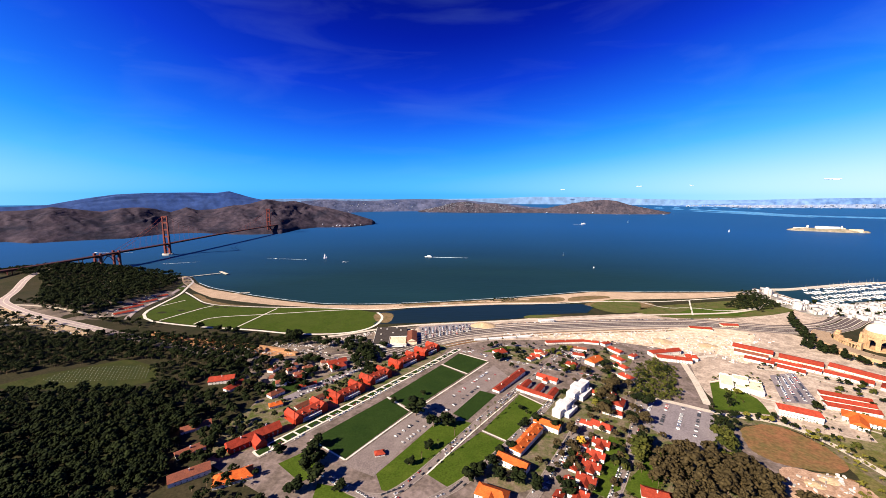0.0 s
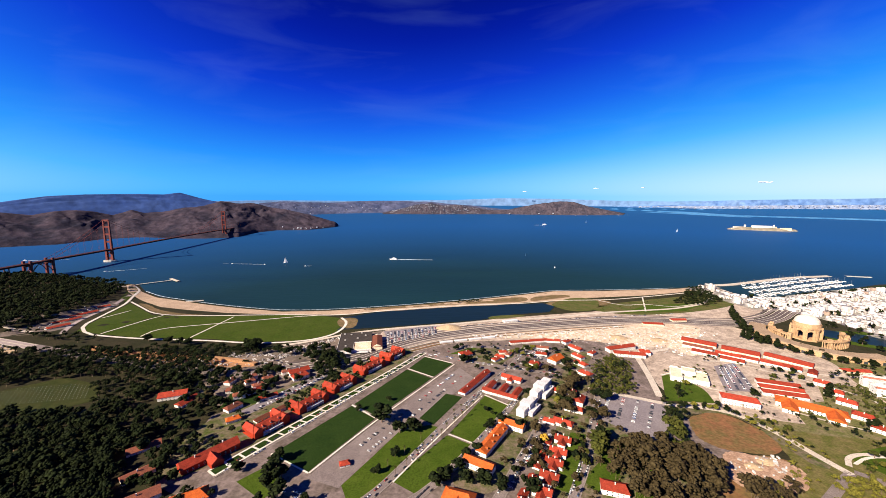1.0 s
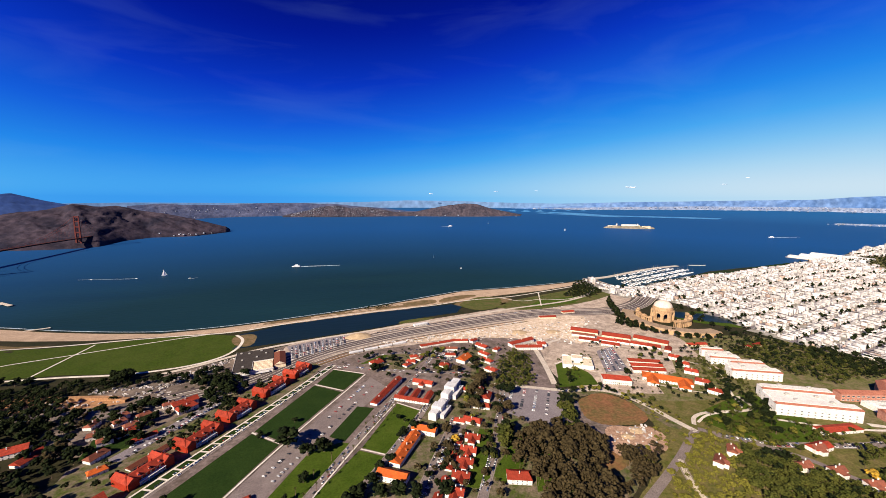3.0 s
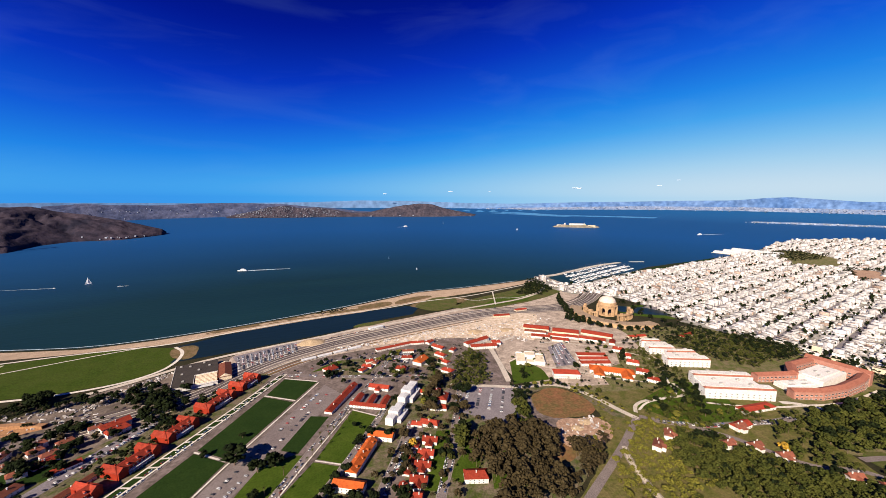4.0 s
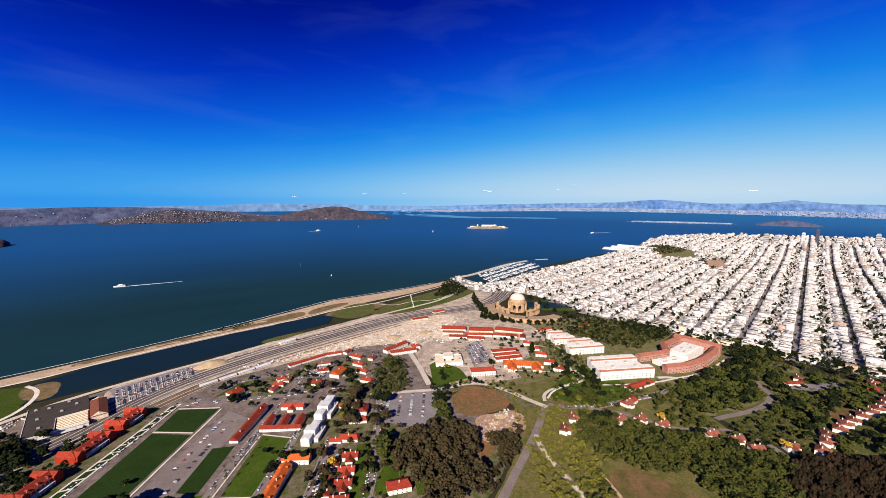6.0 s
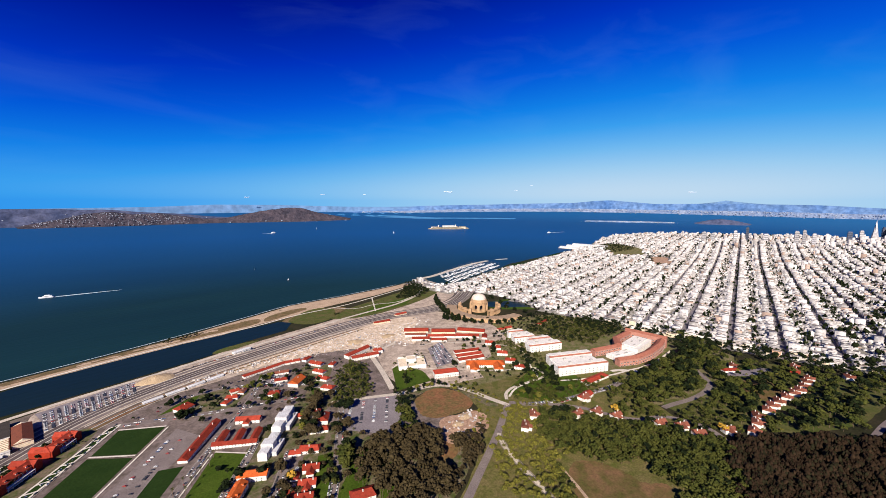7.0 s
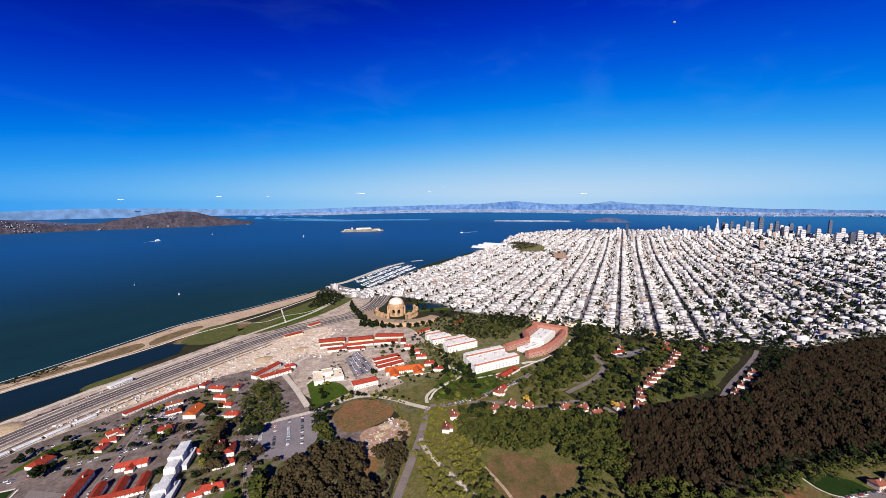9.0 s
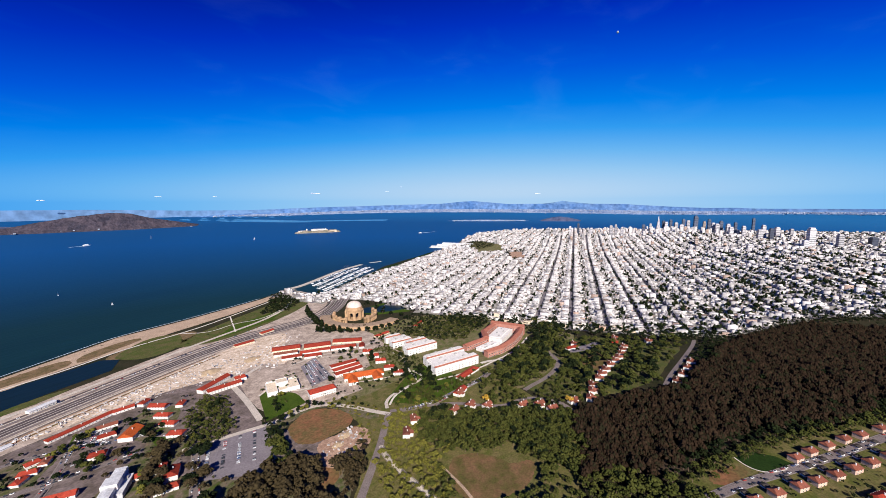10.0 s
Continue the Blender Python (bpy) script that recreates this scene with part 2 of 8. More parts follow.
M["cut_earth"] = mat("orange_cut_earth", (0.40, 0.215, 0.105), (0.26, 0.14, 0.075), 14, 0.95, 2.5, 0.3)
M["hall_roof"] = mat("tan_hall_roof", (0.34, 0.245, 0.165), (0.27, 0.19, 0.125), 12, 0.9, 2.0)
M["pink_earth"] = mat("pinkish_bare_earth", (0.44, 0.29, 0.20), (0.28, 0.17, 0.11), 9, 0.95, 2.0, 0.3)
# kept dim: the surrounding trees' shade is put into this grass colour
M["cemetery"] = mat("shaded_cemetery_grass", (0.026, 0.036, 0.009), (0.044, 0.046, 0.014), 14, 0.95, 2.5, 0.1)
M["pink_stucco"] = mat("pinkish_stucco", (0.56, 0.40, 0.30), (0.48, 0.33, 0.25), 8, 0.85, 1.2, 0.0, 0.1)
M["moon"] = mat("pale_moon", (0.30, 0.32, 0.36), (0.20, 0.22, 0.27), 12, 1.0)
M["campus_grass"] = mat("rough_green_grass", (0.085, 0.100, 0.022), (0.190, 0.150, 0.085), 14, 0.95, 2.5, 0.1)
M["dome"] = mat("pale_dome", (0.66, 0.56, 0.47), (0.55, 0.45, 0.36), 6, 0.85, 1.5)
M["pale_road"] = mat("pale_worn_carriageway", (0.40, 0.32, 0.30), (0.32, 0.26, 0.24), 40, 0.9, 2.0)
M["cloud"] = mat("white_cloud", (0.85, 0.86, 0.88), (0.78, 0.80, 0.84), 60, 1.0)


def water_material(name, deep, pale, rough, wave):
    m = bpy.data.materials.new(name)
    m.use_nodes = True
    n, l = m.node_tree.nodes, m.node_tree.links
    p = n["Principled BSDF"]
    p.inputs["Roughness"].default_value, p.inputs["IOR"].default_value = rough, 1.33
    p.inputs["Specular IOR Level"].default_value = 0.22
    geo = n.new("ShaderNodeNewGeometry")
    mp = n.new("ShaderNodeMapping")
    mp.inputs["Scale"].default_value = (0.25, 1, 1)
    mp.inputs["Rotation"].default_value = (0, 0, radians(-12))
    l.new(geo.outputs["Position"], mp.inputs["Vector"])
    big = n.new("ShaderNodeTexNoise")
    big.inputs["Scale"].default_value, big.inputs["Detail"].default_value = 1 / 260, 5
    l.new(mp.outputs[0], big.inputs["Vector"])
    ramp = n.new("ShaderNodeValToRGB")
    ramp.color_ramp.elements[0].position, ramp.color_ramp.elements[1].position = 0.35, 0.7
    ramp.color_ramp.elements[0].color, ramp.color_ramp.elements[1].color = (*deep, 1), (*pale, 1)
    l.new(big.outputs["Fac"], ramp.inputs["Fac"])
    # silty and green by the shore; the sky's reflected blue painted in further out
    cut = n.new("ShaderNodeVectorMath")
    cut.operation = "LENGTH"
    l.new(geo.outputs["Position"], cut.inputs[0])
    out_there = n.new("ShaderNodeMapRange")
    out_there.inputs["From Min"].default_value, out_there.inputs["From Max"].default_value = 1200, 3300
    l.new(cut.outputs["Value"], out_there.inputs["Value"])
    sky_tint = n.new("ShaderNodeMixRGB")
    sky_tint.inputs["Color2"].default_value = (0.006, 0.064, 0.198, 1)
    l.new(out_there.outputs[0], sky_tint.inputs["Fac"])
    l.new(ramp.outputs["Color"], sky_tint.inputs["Color1"])
    # paler far out: the low sky's reflection is mixed into the colour
    horizon_tint = n.new("ShaderNodeMapRange")
    horizon_tint.inputs["From Min"].default_value, horizon_tint.inputs["From Max"].default_value, horizon_tint.inputs["To Max"].default_value = 4150, 4800, 0.8
    l.new(cut.outputs["Value"], horizon_tint.inputs["Value"])
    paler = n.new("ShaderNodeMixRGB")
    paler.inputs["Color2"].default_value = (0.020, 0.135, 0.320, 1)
    l.new(horizon_tint.outputs[0], paler.inputs["Fac"])
    l.new(sky_tint.outputs[0], paler.inputs["Color1"])
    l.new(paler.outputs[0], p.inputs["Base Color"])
    small = n.new("ShaderNodeTexNoise")
    small.inputs["Scale"].default_value, small.inputs["Detail"].default_value = 1 / 14, 4
    l.new(mp.outputs[0], small.inputs["Vector"])
    b = n.new("ShaderNodeBump")
    b.inputs["Strength"].default_value, b.inputs["Distance"].default_value = 1.0, wave
    l.new(small.outputs["Fac"], b.inputs["Height"])
    l.new(b.outputs[0], p.inputs["Normal"])
    return m


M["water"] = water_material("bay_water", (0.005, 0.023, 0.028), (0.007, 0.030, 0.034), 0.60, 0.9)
M["pond"] = water_material("lagoon_water", (0.005, 0.014, 0.014), (0.008, 0.018, 0.016), 0.4, 0.5)

# ---- ground ----
EYE_MID = np.array([-118.0, -517.0, 360.0])
NEAR, SPAN, FALL = 2800.0, 2050.0, 2600.0


def drawn_in(p):
    """The lens sees five kilometres: beyond 2.8 km the land is drawn in towards the middle of the flight, along the lines of sight."""
    p = np.asarray(p, float)
    d = p - EYE_MID
    r = np.linalg.norm(d, axis=-1, keepdims=True)
    s = np.where(r > NEAR, NEAR + SPAN * (1 - np.exp(-np.maximum(r - NEAR, 0) / FALL)), r)
    return EYE_MID + d * (s / np.maximum(r, 1e-6))


def step(a, b, v):
    v = np.clip((np.asarray(v, float) - a) / (b - a), 0, 1)
    return v * v * (3 - 2 * v)


def bump_at(x, y, cx, cy, sx, sy, h):
    return h * np.exp(-((x - cx) / sx) ** 2 - ((y - cy) / sy) ** 2)


def hills_and_flats(x, y):
    x, y = np.asarray(x, float), np.asarray(y, float)
    z = 3.0 + 16 * step(330, -250, y) * (1 - step(500, 1100, x)) + 38 * step(-220, -900, y) * (1 - step(700, 1300, x))
    z = z + bump_at(x, y, 2300, -1250, 1100, 420, 90) + bump_at(x, y, 3500, 60, 380, 380, 72) + bump_at(x, y, 4100, -750, 500, 420, 75)
    return z + bump_at(x, y, -1250, 250, 420, 420, 45) + bump_at(x, y, -1800, 830, 300, 230, 42)


def shore_slope(x):
    """Beaches are flat, the western bluff is steep."""
    return 0.09 + 0.36 * step(-1080, -1330, x)


def terrain(x, y):
    """The land, falling to the water at the coast."""
    x, y = np.asarray(x, float), np.asarray(y, float)
    z = hills_and_flats(x, y)
    near = (x < -850) | (y > 380) | (x > 4200)
    if not near.any():
        return z
    z, near = np.atleast_1d(z).astype(float), np.atleast_1d(near)
    xs, ys = np.atleast_1d(x * np.ones(z.shape))[near], np.atleast_1d(y * np.ones(z.shape))[near]
    z[near] = np.minimum(z[near], np.maximum(inside(COAST, xs, ys) * shore_slope(xs), 0.1))
    return z.reshape(np.broadcast(x, y).shape)


def tz(x, y):
    return float(terrain(x, y))


COAST = [(-2600, 700), (-2150, 1080), (-1935, 1165), (-1700, 1085), (-1500, 1010), (-1290, 960), (-1180, 850), (-1075, 775), (-960, 728), (-860, 685), (-723, 638),
         (-578, 600), (-437, 607), (-245, 645), (14, 718), (219, 793), (329, 835), (526, 835), (700, 850), (809, 862), (953, 905), (985, 925), (998, 900), (962, 829), (956, 752), (1012, 708), (1130, 745),
         (1249, 786), (1400, 820), (1528, 857), (1672, 908), (1775, 915), (1900, 935), (2150, 950), (2350, 990), (2560, 1000), (2900, 1010), (3100, 1130), (3600, 1300), (4300, 1400),
         (5000, 1050), (5450, 450), (5600, -300), (5750, -1200), (6200, -3600), (-2600, -3600)]


def inside(poly, x, y):
    """Signed distance to a closed line, positive inside."""
    p = np.array(poly, float)
    q = np.roll(p, -1, axis=0)
    best, odd = np.full(x.shape, 1e9), np.zeros(x.shape, bool)
    for (ax, ay), (bx, by) in zip(p, q):
        dx, dy = bx - ax, by - ay
        s = np.clip(((x - ax) * dx + (y - ay) * dy) / (dx * dx + dy * dy), 0, 1)
        best = np.minimum(best, np.hypot(x - ax - s * dx, y - ay - s * dy))
        if ay != by:
            odd ^= ((ay > y) != (by > y)) & (x < ax + (y - ay) / (by - ay) * dx)
    return np.where(odd, best, -best)


def mesh_of(name, verts, faces, mats, index=None, smooth=False):
    me = bpy.data.meshes.new(name)
    me.from_pydata([tuple(v) for v in verts], [], [tuple(f) for f in faces])
    for m in mats:
        me.materials.append(M[m])
    if index is not None:
        me.polygons.foreach_set("material_index", np.asarray(index, np.int32))
    if smooth:
        me.polygons.foreach_set("use_smooth", np.ones(len(me.polygons), bool))
    me.update()
    return me


def grid_mesh(name, P, mats, smooth=True):
    """P: rows x columns x 3."""
    r, c = P.shape[:2]
    i = np.arange(r * c).reshape(r, c)
    f = np.stack([i[:-1, :-1], i[:-1, 1:], i[1:, 1:], i[1:, :-1]], -1).reshape(-1, 4)
    return mesh_of(name, P.reshape(-1, 3), f, mats, None, smooth)


def build_ground():
    xs = np.concatenate([np.arange(-2600, -1400, 60), np.arange(-1400, 1300, 12), np.arange(1300, 2600, 25), np.arange(2600, 6601, 80)])
    ys = np.concatenate([np.arange(-3600, -900, 60), np.arange(-900, 1180, 12), np.arange(1180, 1500, 40)])
    X, Y = np.meshgrid(xs, ys)
    sd = inside(COAST, X, Y)
    Z = np.where(sd > 0, np.minimum(hills_and_flats(X, Y), sd * shore_slope(X)), np.maximum(sd * 0.06, -6))
    P = drawn_in(np.stack([X, Y, Z], -1))
    return tagged(new("ground", grid_mesh("ground", P, ["earth"])), "dry earth and scrub between roads and lawns", "ground", kind="structure")


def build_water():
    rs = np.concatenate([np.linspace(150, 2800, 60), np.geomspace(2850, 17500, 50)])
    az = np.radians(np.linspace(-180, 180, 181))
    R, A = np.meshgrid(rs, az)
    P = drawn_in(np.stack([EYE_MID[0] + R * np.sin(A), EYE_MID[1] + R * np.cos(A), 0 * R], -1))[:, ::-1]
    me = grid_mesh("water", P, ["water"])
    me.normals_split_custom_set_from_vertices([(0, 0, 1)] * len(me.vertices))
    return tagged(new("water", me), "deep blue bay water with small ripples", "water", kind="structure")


ground = build_ground()
water = build_water()


SOFT = ("dirt", "rubble", "meadow", "dry_meadow", "meadow_dark", "garden", "litter", "heap", "cut_earth", "pink_earth", "wetsand", "pale", "yard")


def draped(name, poly, material, lift=0.15, label="", category="ground", cell=18.0):
    """A flat patch of the ground, cut into cells and laid on the slope."""
    if material in SOFT:  # natural edges are rounded and uneven
        g = np.random.default_rng(len(poly) * 7 + int(abs(poly[0][0])))
        for _ in range(3):
            q = []
            for a, b in zip(poly, list(poly[1:]) + [poly[0]]):
                q += [(a[0] * 0.75 + b[0] * 0.25, a[1] * 0.75 + b[1] * 0.25), (a[0] * 0.25 + b[0] * 0.75, a[1] * 0.25 + b[1] * 0.75)]
            poly = q
        poly = [(x + g.uniform(-1.2, 1.2), y + g.uniform(-1.2, 1.2)) for x, y in poly]
    bm = bmesh.new()
    f = bm.faces.new([bm.verts.new((x, y, 0)) for x, y in poly])
    x0, x1 = min(p[0] for p in poly), max(p[0] for p in poly)
    y0, y1 = min(p[1] for p in poly), max(p[1] for p in poly)
    for lo, hi, n in ((x0, x1, (1, 0, 0)), (y0, y1, (0, 1, 0))):
        k = lo + cell
        while k < hi:
            bmesh.ops.bisect_plane(bm, geom=bm.verts[:] + bm.edges[:] + bm.faces[:], plane_co=Vector(n) * k, plane_no=n)
            k += cell
    bmesh.ops.triangulate(bm, faces=bm.faces[:])
    at = np.array([v.co[:2] for v in bm.verts])
    for v, p in zip(bm.verts, drawn_in(np.column_stack([at, terrain(at[:, 0], at[:, 1]) + lift]))):
        v.co = p
    for f in bm.faces:
        f.normal_update()
        if f.normal.z < 0:
            f.normal_flip()
    me = bpy.data.meshes.new(name)
    bm.to_mesh(me)
    bm.free()
    me.materials.append(M[material])
    return tagged(new(name, me), label, category, kind="structure")


def ribbon_points(line, step_m=15.0, rounds=2):
    p = [np.array(q, float) for q in line]
    for _ in range(rounds if len(p) > 2 else 0):
        q = [p[0]]
        for a, b in zip(p, p[1:]):
            q += [a * 0.75 + b * 0.25, a * 0.25 + b * 0.75]
        p = q + [p[-1]]
    out = []
    for a, b in zip(p, p[1:]):
        k = max(1, int(np.linalg.norm(b - a) / step_m))
        out += [a + (b - a) * i / k for i in range(k)]
    return np.array(out + [p[-1]])


def ribbon(name, line, width, material, lift=0.25, label="", category="road", side=0.0, height=None, kind="structure", thick=0.0):
    """A band of that width along a line, laid on the slope or at a height of its own."""
    c = ribbon_points(line)
    t = np.gradient(c, axis=0)
    t /= np.maximum(np.linalg.norm(t, axis=1, keepdims=True), 1e-6)
    n = np.stack([-t[:, 1], t[:, 0]], 1)
    rows = []
    offs = [side - width / 2, side, side + width / 2]
    if thick:
        offs = [offs[0], *offs, offs[2]]
    for k, o in enumerate(offs):
        q = c + n * o
        z = terrain(q[:, 0], q[:, 1]) + lift if height is None else np.full(len(q), height, float)
        if thick and k in (0, 4):
            z = z - thick
        rows.append(np.column_stack([q, z]))
    P = drawn_in(np.stack(rows[::-1], 0))
    return tagged(new(name, grid_mesh(name, P, [material], False)), label, category, kind=kind)


# town floor, then lawns, lots and roads on it
draped("pavement", [(-440, -125), (-300, -190), (-90, -230), (130, -220), (280, -100), (250, 40), (330, 240), (300, 330), (150, 345), (-60, 330), (-160, 330), (-330, 180), (-460, 20)], "town", 0.06, "worn grey asphalt and bare ground of the post", cell=24)
draped("pavement", [(300, 330), (330, 240), (255, 40), (400, -20), (520, -50), (600, -40), (640, 100), (720, 200), (690, 420), (600, 520), (420, 480), (200, 450), (-100, 400), (-160, 330), (-60, 330), (150, 345)], "pale", 0.05, "pale dusty yards and paving between the buildings", cell=24)
draped("pavement", [(-460, 20), (-330, 180), (-160, 332), (-110, 440), (-250, 420), (-420, 330), (-560, 262), (-560, 120)], "yard", 0.05, "pale dusty ground and lanes behind the barracks", cell=24)
draped("grounds", [(330, 60), (470, 120), (620, 160), (730, 215), (900, 170), (1010, 60), (1000, -200), (600, -230), (380, -140)], "campus_grass", 0.03, "rough green grounds between offices and houses", "ground", cell=26)
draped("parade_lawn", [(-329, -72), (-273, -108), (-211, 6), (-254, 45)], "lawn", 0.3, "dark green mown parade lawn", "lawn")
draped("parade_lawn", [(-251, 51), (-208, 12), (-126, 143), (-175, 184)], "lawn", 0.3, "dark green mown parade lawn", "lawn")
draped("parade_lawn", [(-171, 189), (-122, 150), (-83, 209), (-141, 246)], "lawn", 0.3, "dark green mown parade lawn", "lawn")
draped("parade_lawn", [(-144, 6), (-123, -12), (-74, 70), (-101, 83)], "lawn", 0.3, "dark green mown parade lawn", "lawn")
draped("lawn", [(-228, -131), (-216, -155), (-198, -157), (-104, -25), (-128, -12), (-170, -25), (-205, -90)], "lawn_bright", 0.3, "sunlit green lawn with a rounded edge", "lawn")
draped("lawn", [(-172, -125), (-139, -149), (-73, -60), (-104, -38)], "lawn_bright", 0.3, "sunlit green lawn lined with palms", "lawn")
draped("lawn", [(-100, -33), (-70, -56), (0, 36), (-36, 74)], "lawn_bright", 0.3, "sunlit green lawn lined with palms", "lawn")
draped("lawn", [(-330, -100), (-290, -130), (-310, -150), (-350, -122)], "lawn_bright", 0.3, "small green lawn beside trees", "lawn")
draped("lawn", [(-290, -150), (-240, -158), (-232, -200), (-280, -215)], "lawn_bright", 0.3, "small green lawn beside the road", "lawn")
draped("airfield_lawn", [(-384, 515), (-358, 480), (-362, 420), (-380, 380), (-439, 346), (-547, 334), (-656, 350), (-826, 339), (-961, 349), (-1035, 538), (-1083, 660), (-1020, 610), (-904, 512), (-784, 512), (-576, 545), (-450, 540)], "lawn_field", 0.3, "wide green airfield lawn by the beach", "lawn", cell=30)
draped("airfield_lawn", [(-1100, 670), (-1144, 700), (-1210, 810), (-1275, 905), (-1240, 905), (-1193, 846), (-1135, 740)], "lawn_field", 0.3, "narrow green lawn at the beach's west end", "lawn", cell=30)
draped("beach_scrub", [(-1066, 668), (-1010, 645), (-946, 585), (-847, 540), (-774, 532), (-784, 524), (-904, 526), (-1020, 626)], "wetsand", 0.42, "dark low scrub between path and beach", "ground", cell=30)
draped("meadow", [(340, 600), (480, 655), (700, 720), (860, 760), (930, 700), (820, 600), (620, 540), (440, 520)], "meadow", 0.25, "dry green meadow behind the beach", "lawn", cell=30)
draped("lawn", [(440, 545), (640, 560), (760, 640), (560, 630)], "lawn_bright", 0.35, "green picnic lawn behind the beach", "lawn", cell=30)
draped("lawn", [(311, 142), (341, 153), (352, 90), (349, 73), (336, 38), (261, 49)], "lawn_bright", 0.3, "bright green lawn before the villa", "lawn")
draped("parking_lot", [(180, 88), (253, 43), (205, -54), (163, -50), (120, 7)], "lot", 0.3, "grey asphalt car park", "parking lot")
draped("parking_lot", [(444, 184), (500, 200), (438, 74), (386, 81)], "lot", 0.3, "grey asphalt car park with rows of cars", "parking lot")
draped("parking_lot", [(-222, 316), (-160, 374), (-112, 386), (-115, 452), (-250, 406)], "lot", 0.3, "grey asphalt car park beside the long shed", "parking lot")
draped("parking_lot", [(-272, -118), (-230, -135), (-205, -80), (-150, 0), (-45, 140), (-70, 190), (-205, 0)], "asphalt", 0.2, "pinkish grey asphalt between the lawns", "parking lot")
draped("dirt_field", [(246, -34), (261, -3), (284, 6), (307, 12), (326, 4), (337, -14), (345, -44), (339, -76), (315, -94), (284, -87), (255, -79), (240, -58)], "dirt", 0.3, "bare reddish brown field", "field")
draped("rubble_yard", [(253, -80), (283, -90), (319, -101), (322, -128), (292, -157), (259, -152), (242, -141), (222, -146), (226, -120), (236, -108)], "pink_earth", 0.3, "pale pinkish construction yard", "field")
draped("construction_ground", [(30, 350), (144, 350), (203, 345), (271, 325), (365, 283), (414, 300), (440, 215), (480, 300), (560, 380), (590, 425), (512, 458), (392, 440), (238, 415), (60, 390)], "rubble", 0.2, "pale torn-up construction ground", "field", cell=24)
draped("construction_ground", [(-850, 274), (-754, 260), (-652, 257), (-521, 237), (-470, 214), (-489, 196), (-589, 200), (-728, 214), (-840, 240)], "cut_earth", 0.2, "orange construction strip of bare earth", "field", cell=24)
draped("lagoon", [(-384, 518), (-285, 572), (-165, 600), (-21, 628), (146, 645), (235, 655), (262, 620), (225, 560), (120, 541), (50, 524), (30, 498), (-10, 487), (-140, 460), (-254, 436), (-372, 419), (-358, 470)], "pond", 0.4, "dark still tidal lagoon", "water", cell=40)
draped("beach", [(-1290, 945), (-1180, 838), (-1075, 763), (-960, 716), (-860, 673), (-723, 626), (-578, 588), (-437, 595), (-245, 633), (14, 706), (219, 780), (329, 822), (526, 823), (700, 838), (809, 850), (953, 893),
       (945, 860), (800, 795), (640, 750), (420, 720), (300, 690), (180, 668), (0, 615), (-240, 585), (-400, 548), (-580, 553), (-720, 560), (-860, 590), (-960, 620), (-1060, 690), (-1200, 800), (-1300, 920)], "sand", 0.25, "pale sandy beach", "beach", cell=15)
draped("marsh", [(262, 620), (235, 655), (300, 690), (420, 715), (480, 665), (400, 600), (300, 570)], "wetsand", 0.25, "brown tidal marsh", "ground", cell=30)
draped("yard", [(600, 520), (690, 420), (900, 560), (960, 700), (985, 850), (950, 880), (860, 760), (800, 600)], "pale", 0.05, "pale paved yards before the harbour", cell=30)
draped("dune", [(-330, 585), (-290, 598), (-165, 626), (-21, 653), (140, 668), (196, 684), (200, 742), (80, 708), (-16, 694), (-166, 656), (-292, 628), (-340, 606)], "wetsand", 0.4, "brown scrubby dunes behind the beach", "ground", cell=30)
draped("dune", [(215, 735), (340, 770), (368, 735), (250, 695), (197, 676)], "wetsand", 0.5, "low scrubby dune along the path", "ground", cell=30)

draped("shore_ground", [(-262, 424), (-160, 447), (-20, 478), (48, 500), (140, 520), (290, 550), (400, 572), (640, 606), (760, 560), (700, 430), (600, 430), (440, 436), (130, 396), (-40, 360), (-120, 330), (-210, 290), (-246, 300)], "pale", 0.14, "pale dusty ground between parkway and lagoon", cell=24)
draped("garden_ground", [(-450, -125), (-394, -106), (-154, 262), (-180, 300), (-240, 262), (-330, 180), (-470, 20)], "garden", 0.14, "dark yards and gardens behind the barracks", cell=20)
draped("garden_ground", [(8, -172), (40, -215), (110, -232), (186, -215), (262, -150), (200, -60), (150, -60), (130, 20), (100, 60), (60, -20), (-12, -112)], "garden", 0.14, "leafy gardens round the cottages", cell=20)
draped("garden_ground", [(-36, -60), (8, -36), (60, -5), (110, 40), (140, 100), (118, 150), (60, 112), (-34, 20)], "garden", 0.16, "hedged gardens round the white halls", cell=20)
draped("garden_ground", [(-120, -132), (-58, -160), (14, -62), (2, -6), (-30, 6)], "garden", 0.16, "garden ground beside the long house", cell=20)
draped("garden_ground", [(100, 60), (176, 104), (180, 180), (150, 190), (118, 150)], "garden", 0.18, "garden ground between the streets", cell=20)
draped("garden_ground", [(-60, 216), (0, 190), (30, 222), (62, 258), (20, 300), (-60, 300)], "garden", 0.18, "gardens between the northern houses", cell=20)
draped("garden_ground", [(118, 176), (180, 180), (226, 250), (196, 290), (150, 282)], "garden", 0.18, "gardens round the orange-roofed house", cell=20)
draped("garden_ground", [(420, -30), (520, -60), (600, -30), (632, 90), (580, 110), (520, 40), (450, 30)], "campus_grass", 0.16, "green gardens round the school", cell=20)
draped("garden_ground", [(262, 36), (330, 22), (352, -40), (372, -110), (345, -125), (340, -60), (344, 0), (290, 12), (252, 0), (230, -60), (205, -54), (250, 40)], "garden", 0.2, "rough grass round the dirt field", cell=20)
draped("dirt_yard", [(246, -92), (309, -92), (325, -110), (309, -132), (258, -150), (198, -172), (172, -172), (205, -130)], "dirt", 0.26, "bare pinkish earth below the rubble", "field")
